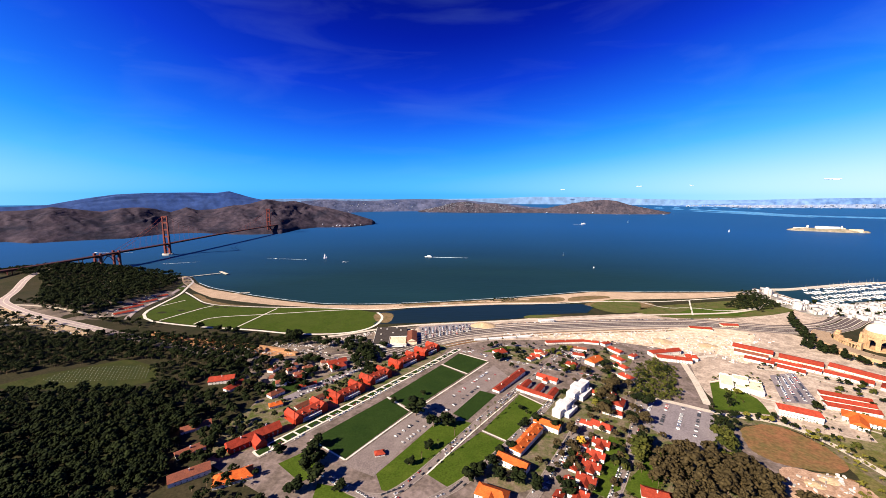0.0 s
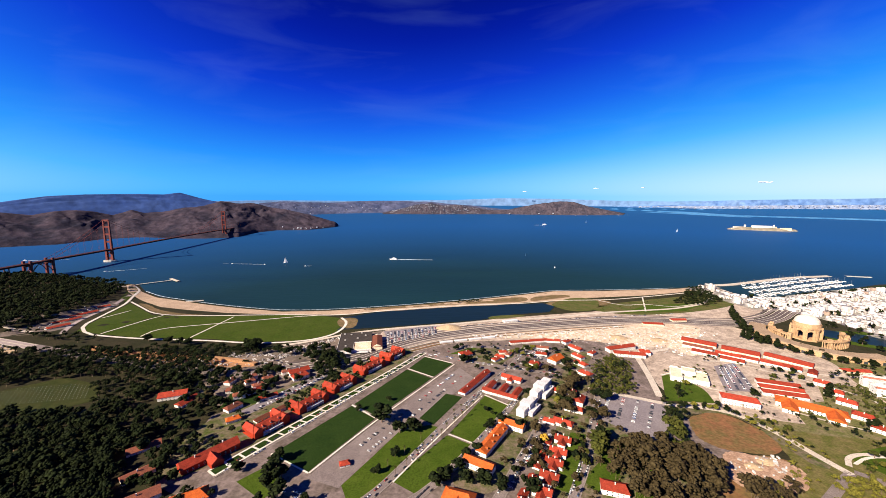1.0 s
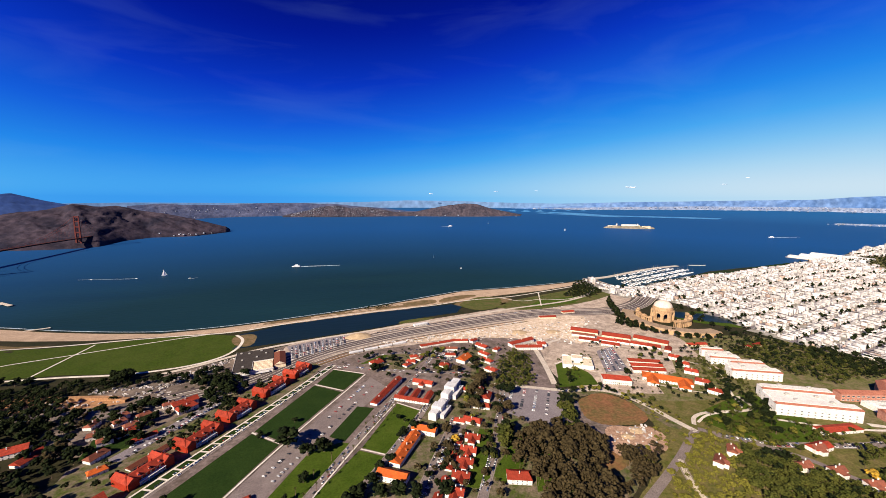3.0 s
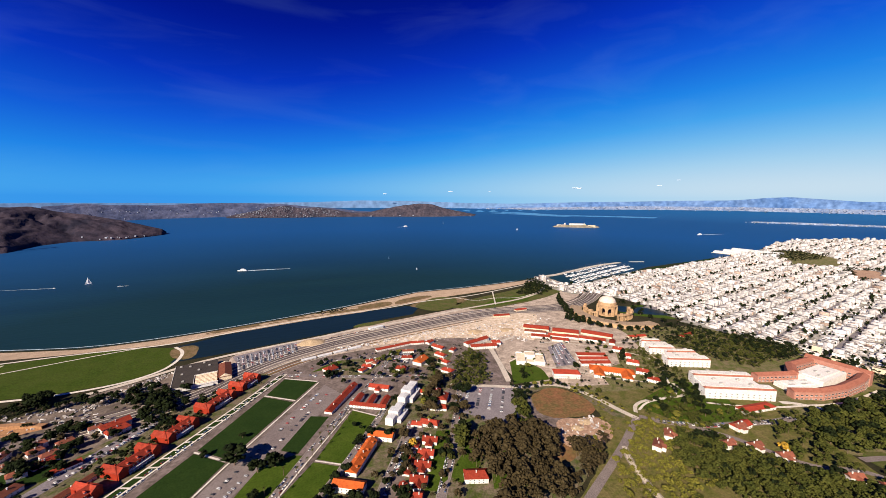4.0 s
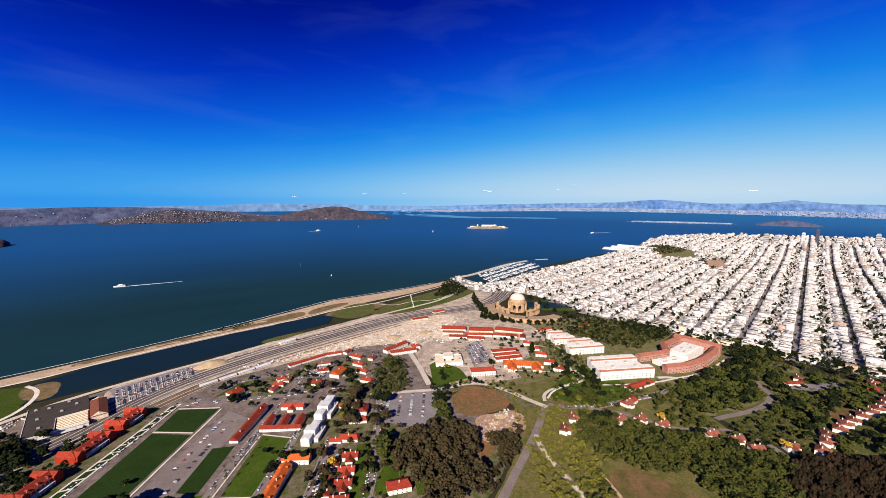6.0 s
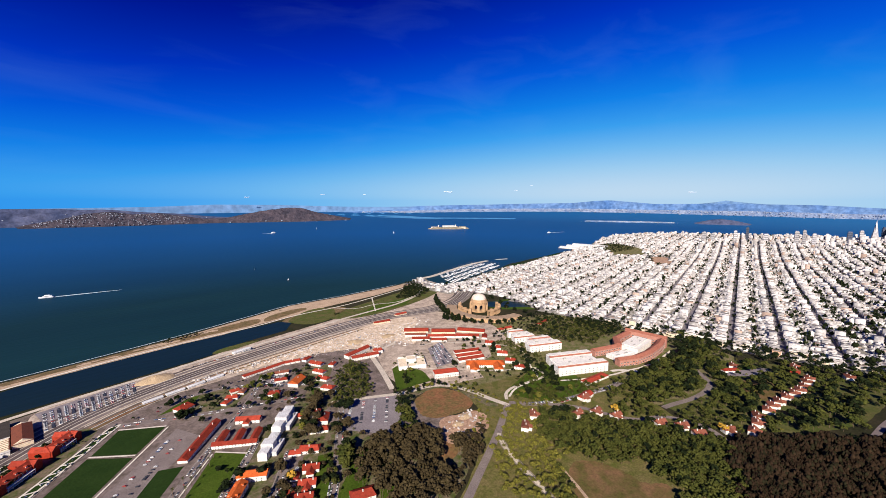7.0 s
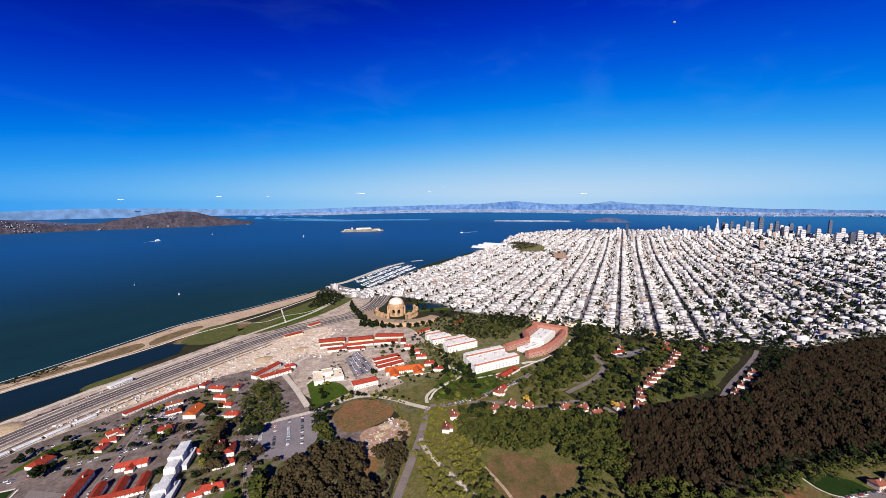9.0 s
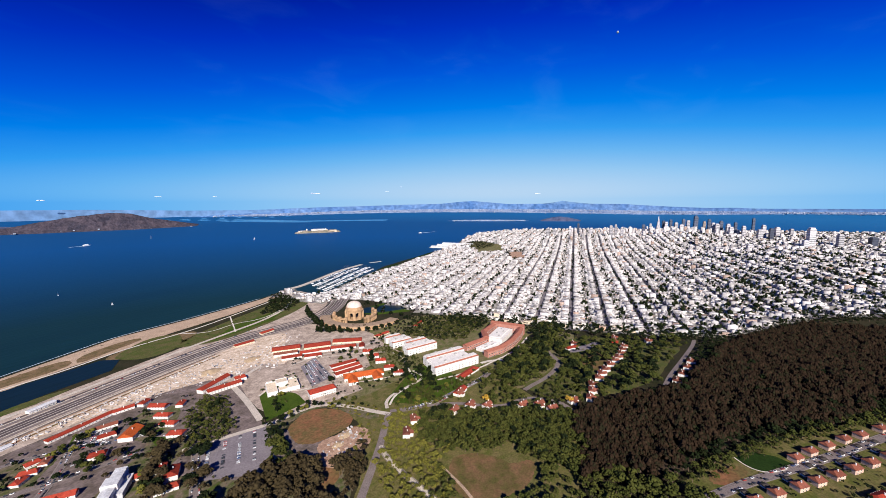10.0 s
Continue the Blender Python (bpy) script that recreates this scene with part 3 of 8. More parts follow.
draped("leaf_litter", [(452, -425), (510, -415), (545, -432), (625, -530), (694, -575), (900, -650), (1099, -725), (1300, -900), (1280, -1180), (1019, -1000), (800, -905), (715, -860), (621, -780), (559, -680), (480, -600), (430, -570), (385, -540), (400, -470)], "litter", 0.1, "brown leaf litter under the wood", "ground", cell=40)
draped("viaduct_site", [(-1380, 345), (-1180, 245), (-960, 205), (-960, 235), (-1150, 275), (-1330, 390)], "heap", 0.2, "torn-up sandy ground beside the viaduct", "field", cell=30)
draped("cottage_lawn", [(70, -36), (90, -42), (30, -150), (14, -142)], "lawn_bright", 0.3, "narrow green lawn along the street", "lawn")
draped("cottage_lawn", [(112, -62), (136, -70), (90, -132), (58, -150), (50, -130), (84, -98)], "lawn_bright", 0.3, "green lawn before the red-roofed house", "lawn")
draped("cottage_lawn", [(100, -150), (150, -140), (140, -170), (90, -172)], "lawn_bright", 0.32, "shaded green lawn among gum trees", "lawn")
draped("marsh", [(300, 560), (378, 575), (440, 690), (368, 735), (255, 650), (262, 610)], "meadow", 0.32, "green and brown salt marsh", "ground", cell=24)
draped("marsh", [(-392, 512), (-336, 522), (-326, 455), (-343, 420), (-383, 458)], "wetsand", 0.5, "brown reedy marsh at the lagoon's end", "ground", cell=20)
draped("shore_grass", [(26, 500), (48, 527), (118, 536), (158, 526), (80, 499)], "meadow", 0.45, "rough green shore grass by the lagoon", "lawn", cell=20)
ribbon("earth_bank", [(-846, 262), (-754, 252), (-652, 248), (-521, 228), (-480, 208)], 9, "cut_earth", 5.0, "orange cut bank of bare earth", "bank", thick=5.5)
draped("scrub_ground", [(-1500, 420), (-1330, 345), (-1130, 262), (-980, 330), (-1050, 470), (-1090, 640), (-1150, 690), (-1110, 460), (-1300, 410)], "yard", 0.08, "dusty yards and lanes below the bluff", "ground", cell=30)
HIGHWAY = [(-1811, 860), (-1740, 720), (-1634, 608), (-1520, 480), (-1332, 365), (-1179, 295), (-961, 252)]
for off in (-5.5, 5.5):
    ribbon("road", HIGHWAY, 8, "pale_road", 0.75, "carriageway of the viaduct road", side=off)
ROADS = [
    ([(-82, 26), (-52, 70), (-16, 122), (36, 196), (69, 257), (100, 306)], 8, "asphalt", "street past the long red-roofed hall"),
    ([(-60, 300), (20, 300), (66, 262), (110, 232), (150, 196), (180, 110)], 7, "asphalt", "lane between the northern houses"),
    ([(314, 236), (340, 252), (376, 268), (407, 275)], 10, "concrete", "pale concrete road"),
    ([(-961, 252), (-640, 190), (-470, 165), (-410, 176), (-350, 200)], 26, "asphalt", "divided parkway of pale worn asphalt"),
    ([(-473, 314), (-415, 340), (-330, 395), (-260, 420), (-160, 443), (-65, 460), (48, 488), (140, 496), (287, 526), (376, 551), (513, 570), (642, 588), (800, 660), (953, 860)], 11, "concrete", "pale concrete shore road"),
    ([(-384, -112), (-355, -74), (-188, 192), (-145, 275)], 9, "asphalt", "street before the barracks"),
    ([(-150, 268), (-60, 225), (20, 190), (120, 150)], 9, "asphalt", "cross street north of the lawns"),
    ([(-290, -135), (-225, -172), (-193, -152), (-153, -90), (-110, -18), (-62, 56), (-24, 116)], 8, "asphalt", "palm-lined street"),
    ([(-240, -215), (-140, -155), (-80, -80), (-10, 20), (15, 60)], 8, "asphalt", "street beside the lawn"),
    ([(-84, -202), (-43, -140), (-11, -89), (18, -42), (44, 2)], 9, "asphalt", "street between the long house and the cottages"),
    ([(-8, -218), (31, -153), (60, -110), (82, -72), (120, 0), (167, 88)], 9, "asphalt", "straight residential street"),
    ([(316, 240), (290, 150), (262, 72), (258, 62)], 11, "concrete", "pale concrete road"),
    ([(150, 95), (213, 62), (263, 33), (336, 18), (360, -36), (366, -98), (372, -130)], 10, "concrete", "pale concrete road"),
    ([(374, -127), (336, -148), (305, -166), (258, -190), (213, -211), (150, -242)], 11, "asphalt", "curving grey park road"),
    ([(296, -172), (280, -194), (266, -228), (255, -267), (244, -300)], 6, "concrete", "narrow walled lane"),
    ([(385, -115), (403, -97), (438, -92), (520, -114), (536, -67)], 6, "concrete", "pale curving path"),
    ([(380, -125), (454, -206), (469, -255), (487, -300), (529, -319), (543, -350), (543, -382), (509, -420)], 9, "asphalt", "grey hillside road"),
    ([(560, -312), (585, -319), (632, -336), (696, -344), (738, -336), (773, -311), (800, -290)], 10, "asphalt", "curved grey park road"),
    ([(352, -556), (382, -588), (424, -626), (477, -683), (538, -745), (605, -807), (680, -880)], 10, "asphalt", "residential street between small houses"),
    ([(1907, 296), (1821, 237), (1664, 167), (1453, 117), (1203, 79)], 16, "asphalt", "grey street curving through the city"),
    ([(392, -142), (430, -178), (488, -195), (554, -216), (604, -222)], 9, "asphalt", "grey street above the hillside houses"),
    ([(680, -548), (733, -557), (833, -581), (982, -613), (1040, -620)], 9, "asphalt", "grey park road with parked cars"),
    ([(-1811, 860), (-1740, 720), (-1634, 608), (-1520, 480), (-1332, 365), (-1179, 295), (-961, 252)], 24, "concrete", "pale viaduct road past the bluff"),
    ([(-1262, 915), (-1330, 860), (-1400, 760), (-1480, 690), (-1600, 720)], 8, "pale_road", "pale lane over the bluff"),
    ([(-975, 330), (-1030, 420), (-1075, 545), (-1110, 640), (-1160, 760)], 8, "pale_road", "pale lane along the field"),
    ([(-1106, 267), (-1165, 217), (-1300, 190), (-1500, 180)], 12, "concrete", "pale ramp below the bluff"),
    ([(-1570, 516), (-1480, 420), (-1250, 380), (-1043, 330)], 10, "concrete", "pale side road on the bluff"),
]
PARKWAY = [(-426, 172), (-340, 204), (-280, 238), (-240, 284), (-200, 322), (-150, 355), (-105, 375), (-45, 396), (37, 420), (130, 437), (275, 463), (390, 477), (500, 480), (600, 458), (700, 440), (830, 470), (960, 560)]
for off, wide, mt in ((18, 1.6, "path"), (12.5, 8, "carriageway"), (7.2, 1.2, "path"), (2.5, 7, "carriageway"), (-2.0, 1.2, "path"), (-7, 8, "carriageway"), (-12.5, 1.8, "path"), (-19, 7, "asphalt"), (-25, 1.6, "concrete"), (27, 8, "asphalt"), (33, 1.8, "path"), (40, 6, "carriageway")):
    ribbon("road", PARKWAY, wide, mt, 0.55 + 0.02 * (mt == "concrete"), "carriageway of the shore parkway" if mt == "carriageway" else "pale edge of the shore parkway", side=off)
for off, wide, mt in ((-31, 2.0, "path"), (-36, 5, "yard"), (-41, 2.0, "cut_earth"), (-46, 1.6, "path"), (-52, 5, "dirt"), (-58, 1.6, "concrete")):
    ribbon("site_lane", PARKWAY[4:12], wide, mt, 0.5, "long lane of the building site beside the parkway", side=off)
surf = [p for p in COAST if -1200 < p[0] < 820 and p[1] > 590]
ribbon("surf", surf, 2.6, "foam", 0, "thin white line of surf along the beach", "water", side=5.0, height=0.5)
for line, width, material, label in ROADS:
    ribbon("road", line, width, material, 0.45, label)
    if "street" in label or "lane" in label:
        for side in (-1, 1):
            ribbon("pavement", line, 1.5, "kerb", 0.52, "dull concrete kerb and footway", "pavement", side=side * (width / 2 + 1.0))
PATHS = [
    ([(-384, 518), (-358, 480), (-358, 420), (-380, 372), (-439, 338), (-547, 326), (-656, 341), (-826, 330), (-965, 340), (-1043, 538), (-1083, 641), (-1140, 745), (-1200, 858), (-1262, 915)], 7, "path"),
    ([(-1095, 680), (-1020, 618), (-904, 520), (-784, 518), (-576, 550), (-400, 538), (-285, 580), (-165, 609), (-21, 637), (146, 652), (200, 662), (300, 690), (470, 690), (640, 735), (800, 780)], 6, "path"),
    ([(-1005, 469), (-1002, 560)], 3.5, "path"), ([(-902, 346), (-876, 512)], 3.5, "path"), ([(-811, 345), (-811, 403), (-722, 448), (-549, 518), (-440, 545)], 3.5, "path"), ([(-702, 346), (-686, 520)], 3.5, "path"),
    ([(430, 690), (480, 620), (560, 640), (640, 600), (760, 650)], 4, "path"), ([(520, 560), (560, 640), (600, 720)], 4, "path"),
    ([(-254, 48), (-211, 9)], 3, "path"), ([(-174, 187), (-123, 147)], 3, "path"), ([(-271, -110), (-205, 8), (-80, 205)], 2.5, "path"), ([(-331, -73), (-272, -110)], 2.5, "path"),
    ([(-70, -58), (-102, -36)], 2.5, "path"), ([(-36, 76), (2, 36)], 2.5, "path"), ([(-141, 248), (-82, 210)], 3, "path"),
    ([(396, -112), (430, -98), (470, -104), (509, -99), (530, -62), (555, -39), (590, -2), (604, 40)], 4, "path"), ([(520, -140), (560, -168), (620, -196), (668, -206), (720, -222), (800, -226), (880, -222)], 5, "path"), ([(640, -185), (662, -196), (690, -230)], 9, "path"),
    ([(380, 70), (420, 30), (470, -28), (520, -60)], 4, "concrete"), ([(500, 190), (560, 120), (600, 60)], 5, "concrete"), ([(440, 210), (500, 205), (560, 165), (640, 130), (720, 130)], 7, "concrete"),
    ([(311, 145), (343, 156), (358, 92), (380, 80)], 3, "path"), ([(-170, -128), (-104, -22), (-40, 73)], 2, "path"),
]
for line, width, material in PATHS:
    ribbon("path", line, width, material, 0.7, "pale footpath", "path")
# the darker lawn green stands in for the barracks' shade on this strip
draped("lawn_strip", [(-392, -104), (-380, -112), (-138, 266), (-152, 264)], "lawn", 0.7, "green strip between white walks", "lawn", cell=20)
draped("lawn", [(62, -62), (76, -56), (46, -136), (26, -146)], "lawn_bright", 0.5, "narrow green lawn by the cottages", "lawn")
draped("lawn", [(104, -66), (150, -66), (140, -118), (84, -112)], "lawn_bright", 0.5, "green lawn below the gum grove", "lawn")
draped("parking_lot", [(77, 251), (106, 299), (136, 269), (108, 219)], "lot", 0.3, "small grey car park between houses", "parking lot")
draped("lawn", [(64, 262), (84, 300), (98, 296), (74, 254)], "lawn_bright", 0.32, "narrow lawn beside the car park", "lawn")
draped("lawn", [(-90, 258), (-60, 282), (-20, 300), (-40, 262)], "lawn_bright", 0.32, "small green lawn by the red-roofed house", "lawn")
draped("lawn", [(146, 196), (166, 196), (152, 140), (138, 146)], "lawn_bright", 0.32, "small green lawn by the street", "lawn")
draped("lawn", [(-470, 100), (-420, 130), (-405, 60), (-460, 40)], "lawn", 0.3, "dark green gardens behind the barracks", "lawn")
draped("parking_lot", [(-425, 30), (-405, 24), (-318, 160), (-338, 172)], "lot", 0.3, "long car park behind the barracks", "parking lot")
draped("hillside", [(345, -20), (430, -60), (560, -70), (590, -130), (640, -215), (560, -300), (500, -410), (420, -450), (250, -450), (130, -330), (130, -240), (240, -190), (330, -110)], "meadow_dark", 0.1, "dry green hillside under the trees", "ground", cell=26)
draped("hillside", [(600, -20), (900, 90), (1000, 40), (1010, -200), (960, -330), (700, -390), (560, -300), (640, -215)], "campus_grass", 0.1, "shaded green ground round the campus", "ground", cell=30)
draped("hillside", [(370, -540), (430, -580), (520, -650), (640, -780), (780, -890), (700, -960), (500, -860), (380, -720)], "meadow_dark", 0.08, "green gardens round the street of houses", "ground", cell=26)
draped("parking_lot", [(806, -325), (921, -392), (900, -408), (850, -392), (806, -358)], "lot", 0.45, "small grey car park on the hill", "parking lot")
draped("lawn", [(880, -345), (925, -372), (905, -385), (862, -362)], "lawn", 0.5, "green lawn above the car park", "lawn")
draped("verge", [(474, -622), (459, -633), (455, -646), (460, -660), (471, -673), (484, -686), (496, -668), (496, -645)], "lawn", 0.4, "green verge where the street bends", "lawn")
ribbon("kerb", [(474, -622), (459, -633), (454, -647), (460, -662), (471, -674)], 1.6, "path", 0.6, "pale kerb round the verge", "pavement")
# the chequer of walks before the barracks
for k in range(25):
    s = k / 24
    a = np.array([-392, -104]) * (1 - s) + np.array([-152, 264]) * s
    b = np.array([-370, -119]) * (1 - s) + np.array([-126, 268]) * s
    ribbon("path", [tuple(a), tuple(a * 0.45 + b * 0.55)], 2.8, "path", 0.95, "pale crosswalk between lawn strips", "path")
for o in (0.0, 0.55):
    a0, a1 = np.array([-392, -104]), np.array([-152, 264])
    b0, b1 = np.array([-370, -119]), np.array([-126, 268])
    ribbon("path", [tuple(a0 + (b0 - a0) * o), tuple(a1 + (b1 - a1) * o)], 2.8, "path", 0.98, "long pale walk along the barracks", "path")

# ---- helpers for things ----


def part(name, me, parent, label="", m=None):
    ob = new(name, me)
    ob.parent = parent
    if m is not None:
        ob.matrix_basis = m
    if label:
        ob["label"] = label
    return ob


def thing(name, x, y, z, angle, label, category, group=""):
    ob = new(name)
    ob.matrix_basis = pose(x, y, z, 0, 0, angle)
    return tagged(ob, label, category, group)


class Solid:
    """Gathers faces of one mesh."""

    def __init__(self):
        self.v, self.f, self.i = [], [], []

    def add(self, verts, faces, index=0):
        k = len(self.v)
        self.v += [tuple(map(float, q)) for q in verts]
        self.f += [tuple(a + k for a in q) for q in faces]
        self.i += [index] * len(faces)
        return self

    def box(self, x0, x1, y0, y1, z0, z1, index=0, taper=0.0):
        t = taper
        v = [(x0, y0, z0), (x1, y0, z0), (x1, y1, z0), (x0, y1, z0), (x0 + t, y0 + t, z1), (x1 - t, y0 + t, z1), (x1 - t, y1 - t, z1), (x0 + t, y1 - t, z1)]
        return self.add(v, [(0, 3, 2, 1), (4, 5, 6, 7), (0, 1, 5, 4), (1, 2, 6, 5), (2, 3, 7, 6), (3, 0, 4, 7)], index)

    def roof(self, L, W, z, h, hip=0.0, eave=0.6, x=0.0, y=0.0, turn=False, index=0, thick=0.35):
        """A pitched roof over L by W; hip: how far the ridge's ends stand in."""
        a, b = L / 2 + eave, W / 2 + eave
        d = h * eave / (W / 2)
        r = a - hip
        v = [(-a, -b, z - d), (a, -b, z - d), (a, b, z - d), (-a, b, z - d), (-r, 0, z + h), (r, 0, z + h)]
        v += [(q[0], q[1], q[2] - thick) for q in v[:4]]
        f = [(0, 1, 5, 4), (2, 3, 4, 5), (1, 2, 5), (3, 0, 4), (6, 7, 1, 0), (7, 8, 2, 1), (8, 9, 3, 2), (9, 6, 0, 3), (9, 8, 7, 6)]
        if turn:
            v = [(-q[1], q[0], q[2]) for q in v]
        return self.add([(q[0] + x, q[1] + y, q[2]) for q in v], f, index)

    def gable(self, L, W, z0, z1, h, x=0.0, y=0.0, turn=False, index=0):
        """Walls with pointed ends under a roof."""
        a, b = L / 2, W / 2
        v = [(-a, -b, z0), (a, -b, z0), (a, b, z0), (-a, b, z0), (-a, -b, z1), (a, -b, z1), (a, b, z1), (-a, b, z1), (-a, 0, z1 + h - 0.1), (a, 0, z1 + h - 0.1)]
        f = [(0, 1, 5, 4), (2, 3, 7, 6), (1, 2, 6, 9, 5), (3, 0, 4, 8, 7), (0, 3, 2, 1), (4, 5, 9, 8), (6, 7, 8, 9)]
        if turn:
            v = [(-q[1], q[0], q[2]) for q in v]
        return self.add([(q[0] + x, q[1] + y, q[2]) for q in v], f, index)

    def ring(self, pts, z0, z1, index=0, top=True, scale=1.0):
        n = len(pts)
        cx, cy = sum(p[0] for p in pts) / n, sum(p[1] for p in pts) / n
        v = [(p[0], p[1], z0) for p in pts] + [(cx + (p[0] - cx) * scale, cy + (p[1] - cy) * scale, z1) for p in pts]
        f = [(i, (i + 1) % n, n + (i + 1) % n, n + i) for i in range(n)]
        if top:
            f += [tuple(range(n, 2 * n)), tuple(range(n - 1, -1, -1))]
        return self.add(v, f, index)

    def mesh(self, name, *mats, smooth=False):
        return mesh_of(name, self.v, self.f, mats, self.i, smooth)


# ---- far land ----


def range_of_hills(name, label, rows, depth, material, seed, rough=0.3, detail=10.0, cols=160, deep=26):
    """rows: bearing, distance of the shore, angle of the crest and, where it changes, the depth. A range rising from the water to its crest and falling behind it."""
    r = np.array([(*q, depth)[:4] for q in rows], float)
    az = np.linspace(r[0, 0], r[-1, 0], cols)
    front, crest, back = [np.interp(az, r[:, 0], r[:, k]) for k in (1, 2, 3)]
    P = np.zeros((deep, cols, 3))
    for i in range(deep):
        s = i / (deep - 1) * 1.25
        for j in range(cols):
            d = front[j] + back[j] * s
            x, y = EYE_MID[0] + d * math.sin(radians(az[j])), EYE_MID[1] + d * math.cos(radians(az[j]))
            top = EYE_MID[2] + (front[j] + back[j]) * math.tan(radians(crest[j]))
            q = Vector((az[j] / detail * 2.2, s * depth / 700.0, seed))
            k = noise.fractal(q, 0.9, 2.1, 5)
            g = noise.ridged_multi_fractal(Vector((az[j] / detail * 3.0 + 0.4 * k, s * depth / 900.0, seed + 7)), 0.9, 2.0, 4, 1.0, 2.0)
            # spurs and gullies run down to the shore
            spur = abs(noise.fractal(Vector((az[j] / detail * 5.0 + 0.7 * k, s * 1.3, seed + 3)), 1.0, 2.0, 3))
            h = top * (min(s, 1.0) ** 0.75) * (1 if s <= 1 else max(0.2, 1 - (s - 1) * 3))
            fade = 1 - min(1, s) ** 3 * 0.92
            h *= 1 + rough * (0.35 * k + 0.35 * (g - 1.2) - 0.55 * spur) * fade + 0.12 * rough * fade
            P[i, j] = (x, y, h if i and h > 2 else -6)
    return tagged(new(name, grid_mesh(name, drawn_in(P), [material])), label, "hill", kind="structure")


# far ranges get their haze from the colour and glow of their materials
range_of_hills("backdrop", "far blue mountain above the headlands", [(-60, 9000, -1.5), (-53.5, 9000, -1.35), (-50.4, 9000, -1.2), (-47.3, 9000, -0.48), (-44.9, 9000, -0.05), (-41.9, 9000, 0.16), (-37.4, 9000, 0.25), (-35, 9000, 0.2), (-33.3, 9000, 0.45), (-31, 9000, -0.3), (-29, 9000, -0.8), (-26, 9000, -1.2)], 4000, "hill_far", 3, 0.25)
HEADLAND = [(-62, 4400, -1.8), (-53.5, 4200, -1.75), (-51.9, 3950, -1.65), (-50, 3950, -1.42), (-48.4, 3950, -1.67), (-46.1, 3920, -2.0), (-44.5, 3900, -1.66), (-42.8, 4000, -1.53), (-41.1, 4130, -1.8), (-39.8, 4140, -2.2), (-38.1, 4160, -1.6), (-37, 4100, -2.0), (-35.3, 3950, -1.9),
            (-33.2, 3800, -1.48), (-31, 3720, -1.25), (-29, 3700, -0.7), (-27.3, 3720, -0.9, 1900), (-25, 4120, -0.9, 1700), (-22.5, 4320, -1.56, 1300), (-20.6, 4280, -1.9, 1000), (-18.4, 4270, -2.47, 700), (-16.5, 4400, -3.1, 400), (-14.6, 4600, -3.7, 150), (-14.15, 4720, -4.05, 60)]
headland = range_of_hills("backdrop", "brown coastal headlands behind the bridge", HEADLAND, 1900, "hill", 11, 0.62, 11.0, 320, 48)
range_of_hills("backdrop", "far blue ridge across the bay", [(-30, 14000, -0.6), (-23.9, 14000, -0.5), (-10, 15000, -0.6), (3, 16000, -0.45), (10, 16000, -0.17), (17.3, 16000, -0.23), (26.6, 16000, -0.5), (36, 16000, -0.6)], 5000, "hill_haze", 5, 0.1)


def town_on(hills, n, size, low, high, seed, west=0.0, east=1.0, cols=160):
    """Small pale houses strewn over a far slope, all in one object."""
    g = np.random.default_rng(seed)
    v = hills.data.vertices
    rows = len(v) // cols
    s = Solid()
    for _ in range(n):
        p = v[int(g.integers(int(rows * low), max(int(rows * low) + 1, int(rows * high)))) * cols + int(g.integers(2 + int(cols * west), int(cols * east) - 2))].co
        x, y, k = p.x + g.uniform(-20, 20), p.y + g.uniform(-20, 20), size * g.uniform(0.6, 1.4)
        s.add([(x - k, y - k, p.z - 3), (x + k, y - k, p.z - 3), (x + k, y + k, p.z - 3), (x - k, y + k, p.z - 3), (x - k, y - k, p.z + k), (x + k, y - k, p.z + k), (x + k, y + k, p.z + k), (x - k, y + k, p.z + k)], [(0, 1, 5, 4), (1, 2, 6, 5), (2, 3, 7, 6), (3, 0, 4, 7), (4, 5, 6, 7)])
    return tagged(new("far_houses", s.mesh("far_houses", "far_house")), "tiny pale houses on the far slope", "houses", kind="stuff")


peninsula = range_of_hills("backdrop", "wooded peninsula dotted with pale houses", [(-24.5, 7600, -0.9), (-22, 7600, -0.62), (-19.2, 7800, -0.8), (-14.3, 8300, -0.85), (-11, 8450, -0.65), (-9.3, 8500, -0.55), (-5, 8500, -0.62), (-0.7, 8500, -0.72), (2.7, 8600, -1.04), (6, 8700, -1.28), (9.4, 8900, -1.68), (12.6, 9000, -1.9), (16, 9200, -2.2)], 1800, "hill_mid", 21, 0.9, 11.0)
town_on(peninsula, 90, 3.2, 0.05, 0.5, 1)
belvedere = range_of_hills("backdrop", "brown wooded point covered with pale houses", [(-8.2, 8050, -2.5), (-7.2, 7950, -2.25), (-4.5, 7900, -1.7), (-2.4, 7850, -1.15), (-0.4, 7800, -0.92), (1.6, 7800, -1.3), (4.1, 7850, -1.2), (6.6, 7900, -1.6), (8.6, 7950, -1.95), (11, 8000, -1.95), (12.4, 8050, -2.3), (13.2, 8100, -2.5)], 650, "hill_near", 23, 0.6, 4.0)
town_on(belvedere, 480, 2.3, 0.04, 0.8, 9, 0.08, 0.72)
town_on(headland, 26, 4.2, 0.02, 0.10, 8, 0.84, 0.98, 320)
angel = range_of_hills("backdrop", "brown scrubby island in the bay", [(9.6, 8100, -2.45), (11, 8000, -1.95), (13, 7900, -1.5), (15.7, 7900, -0.98), (17.6, 7900, -0.72), (19.2, 7900, -0.62), (20.8, 7900, -0.76), (22.6, 8000, -1.3), (25, 8200, -1.78), (28.4, 8500, -2.38)], 900, "hill_near", 31, 0.7, 5.0)
town_on(angel, 14, 5, 0.03, 0.1, 2)
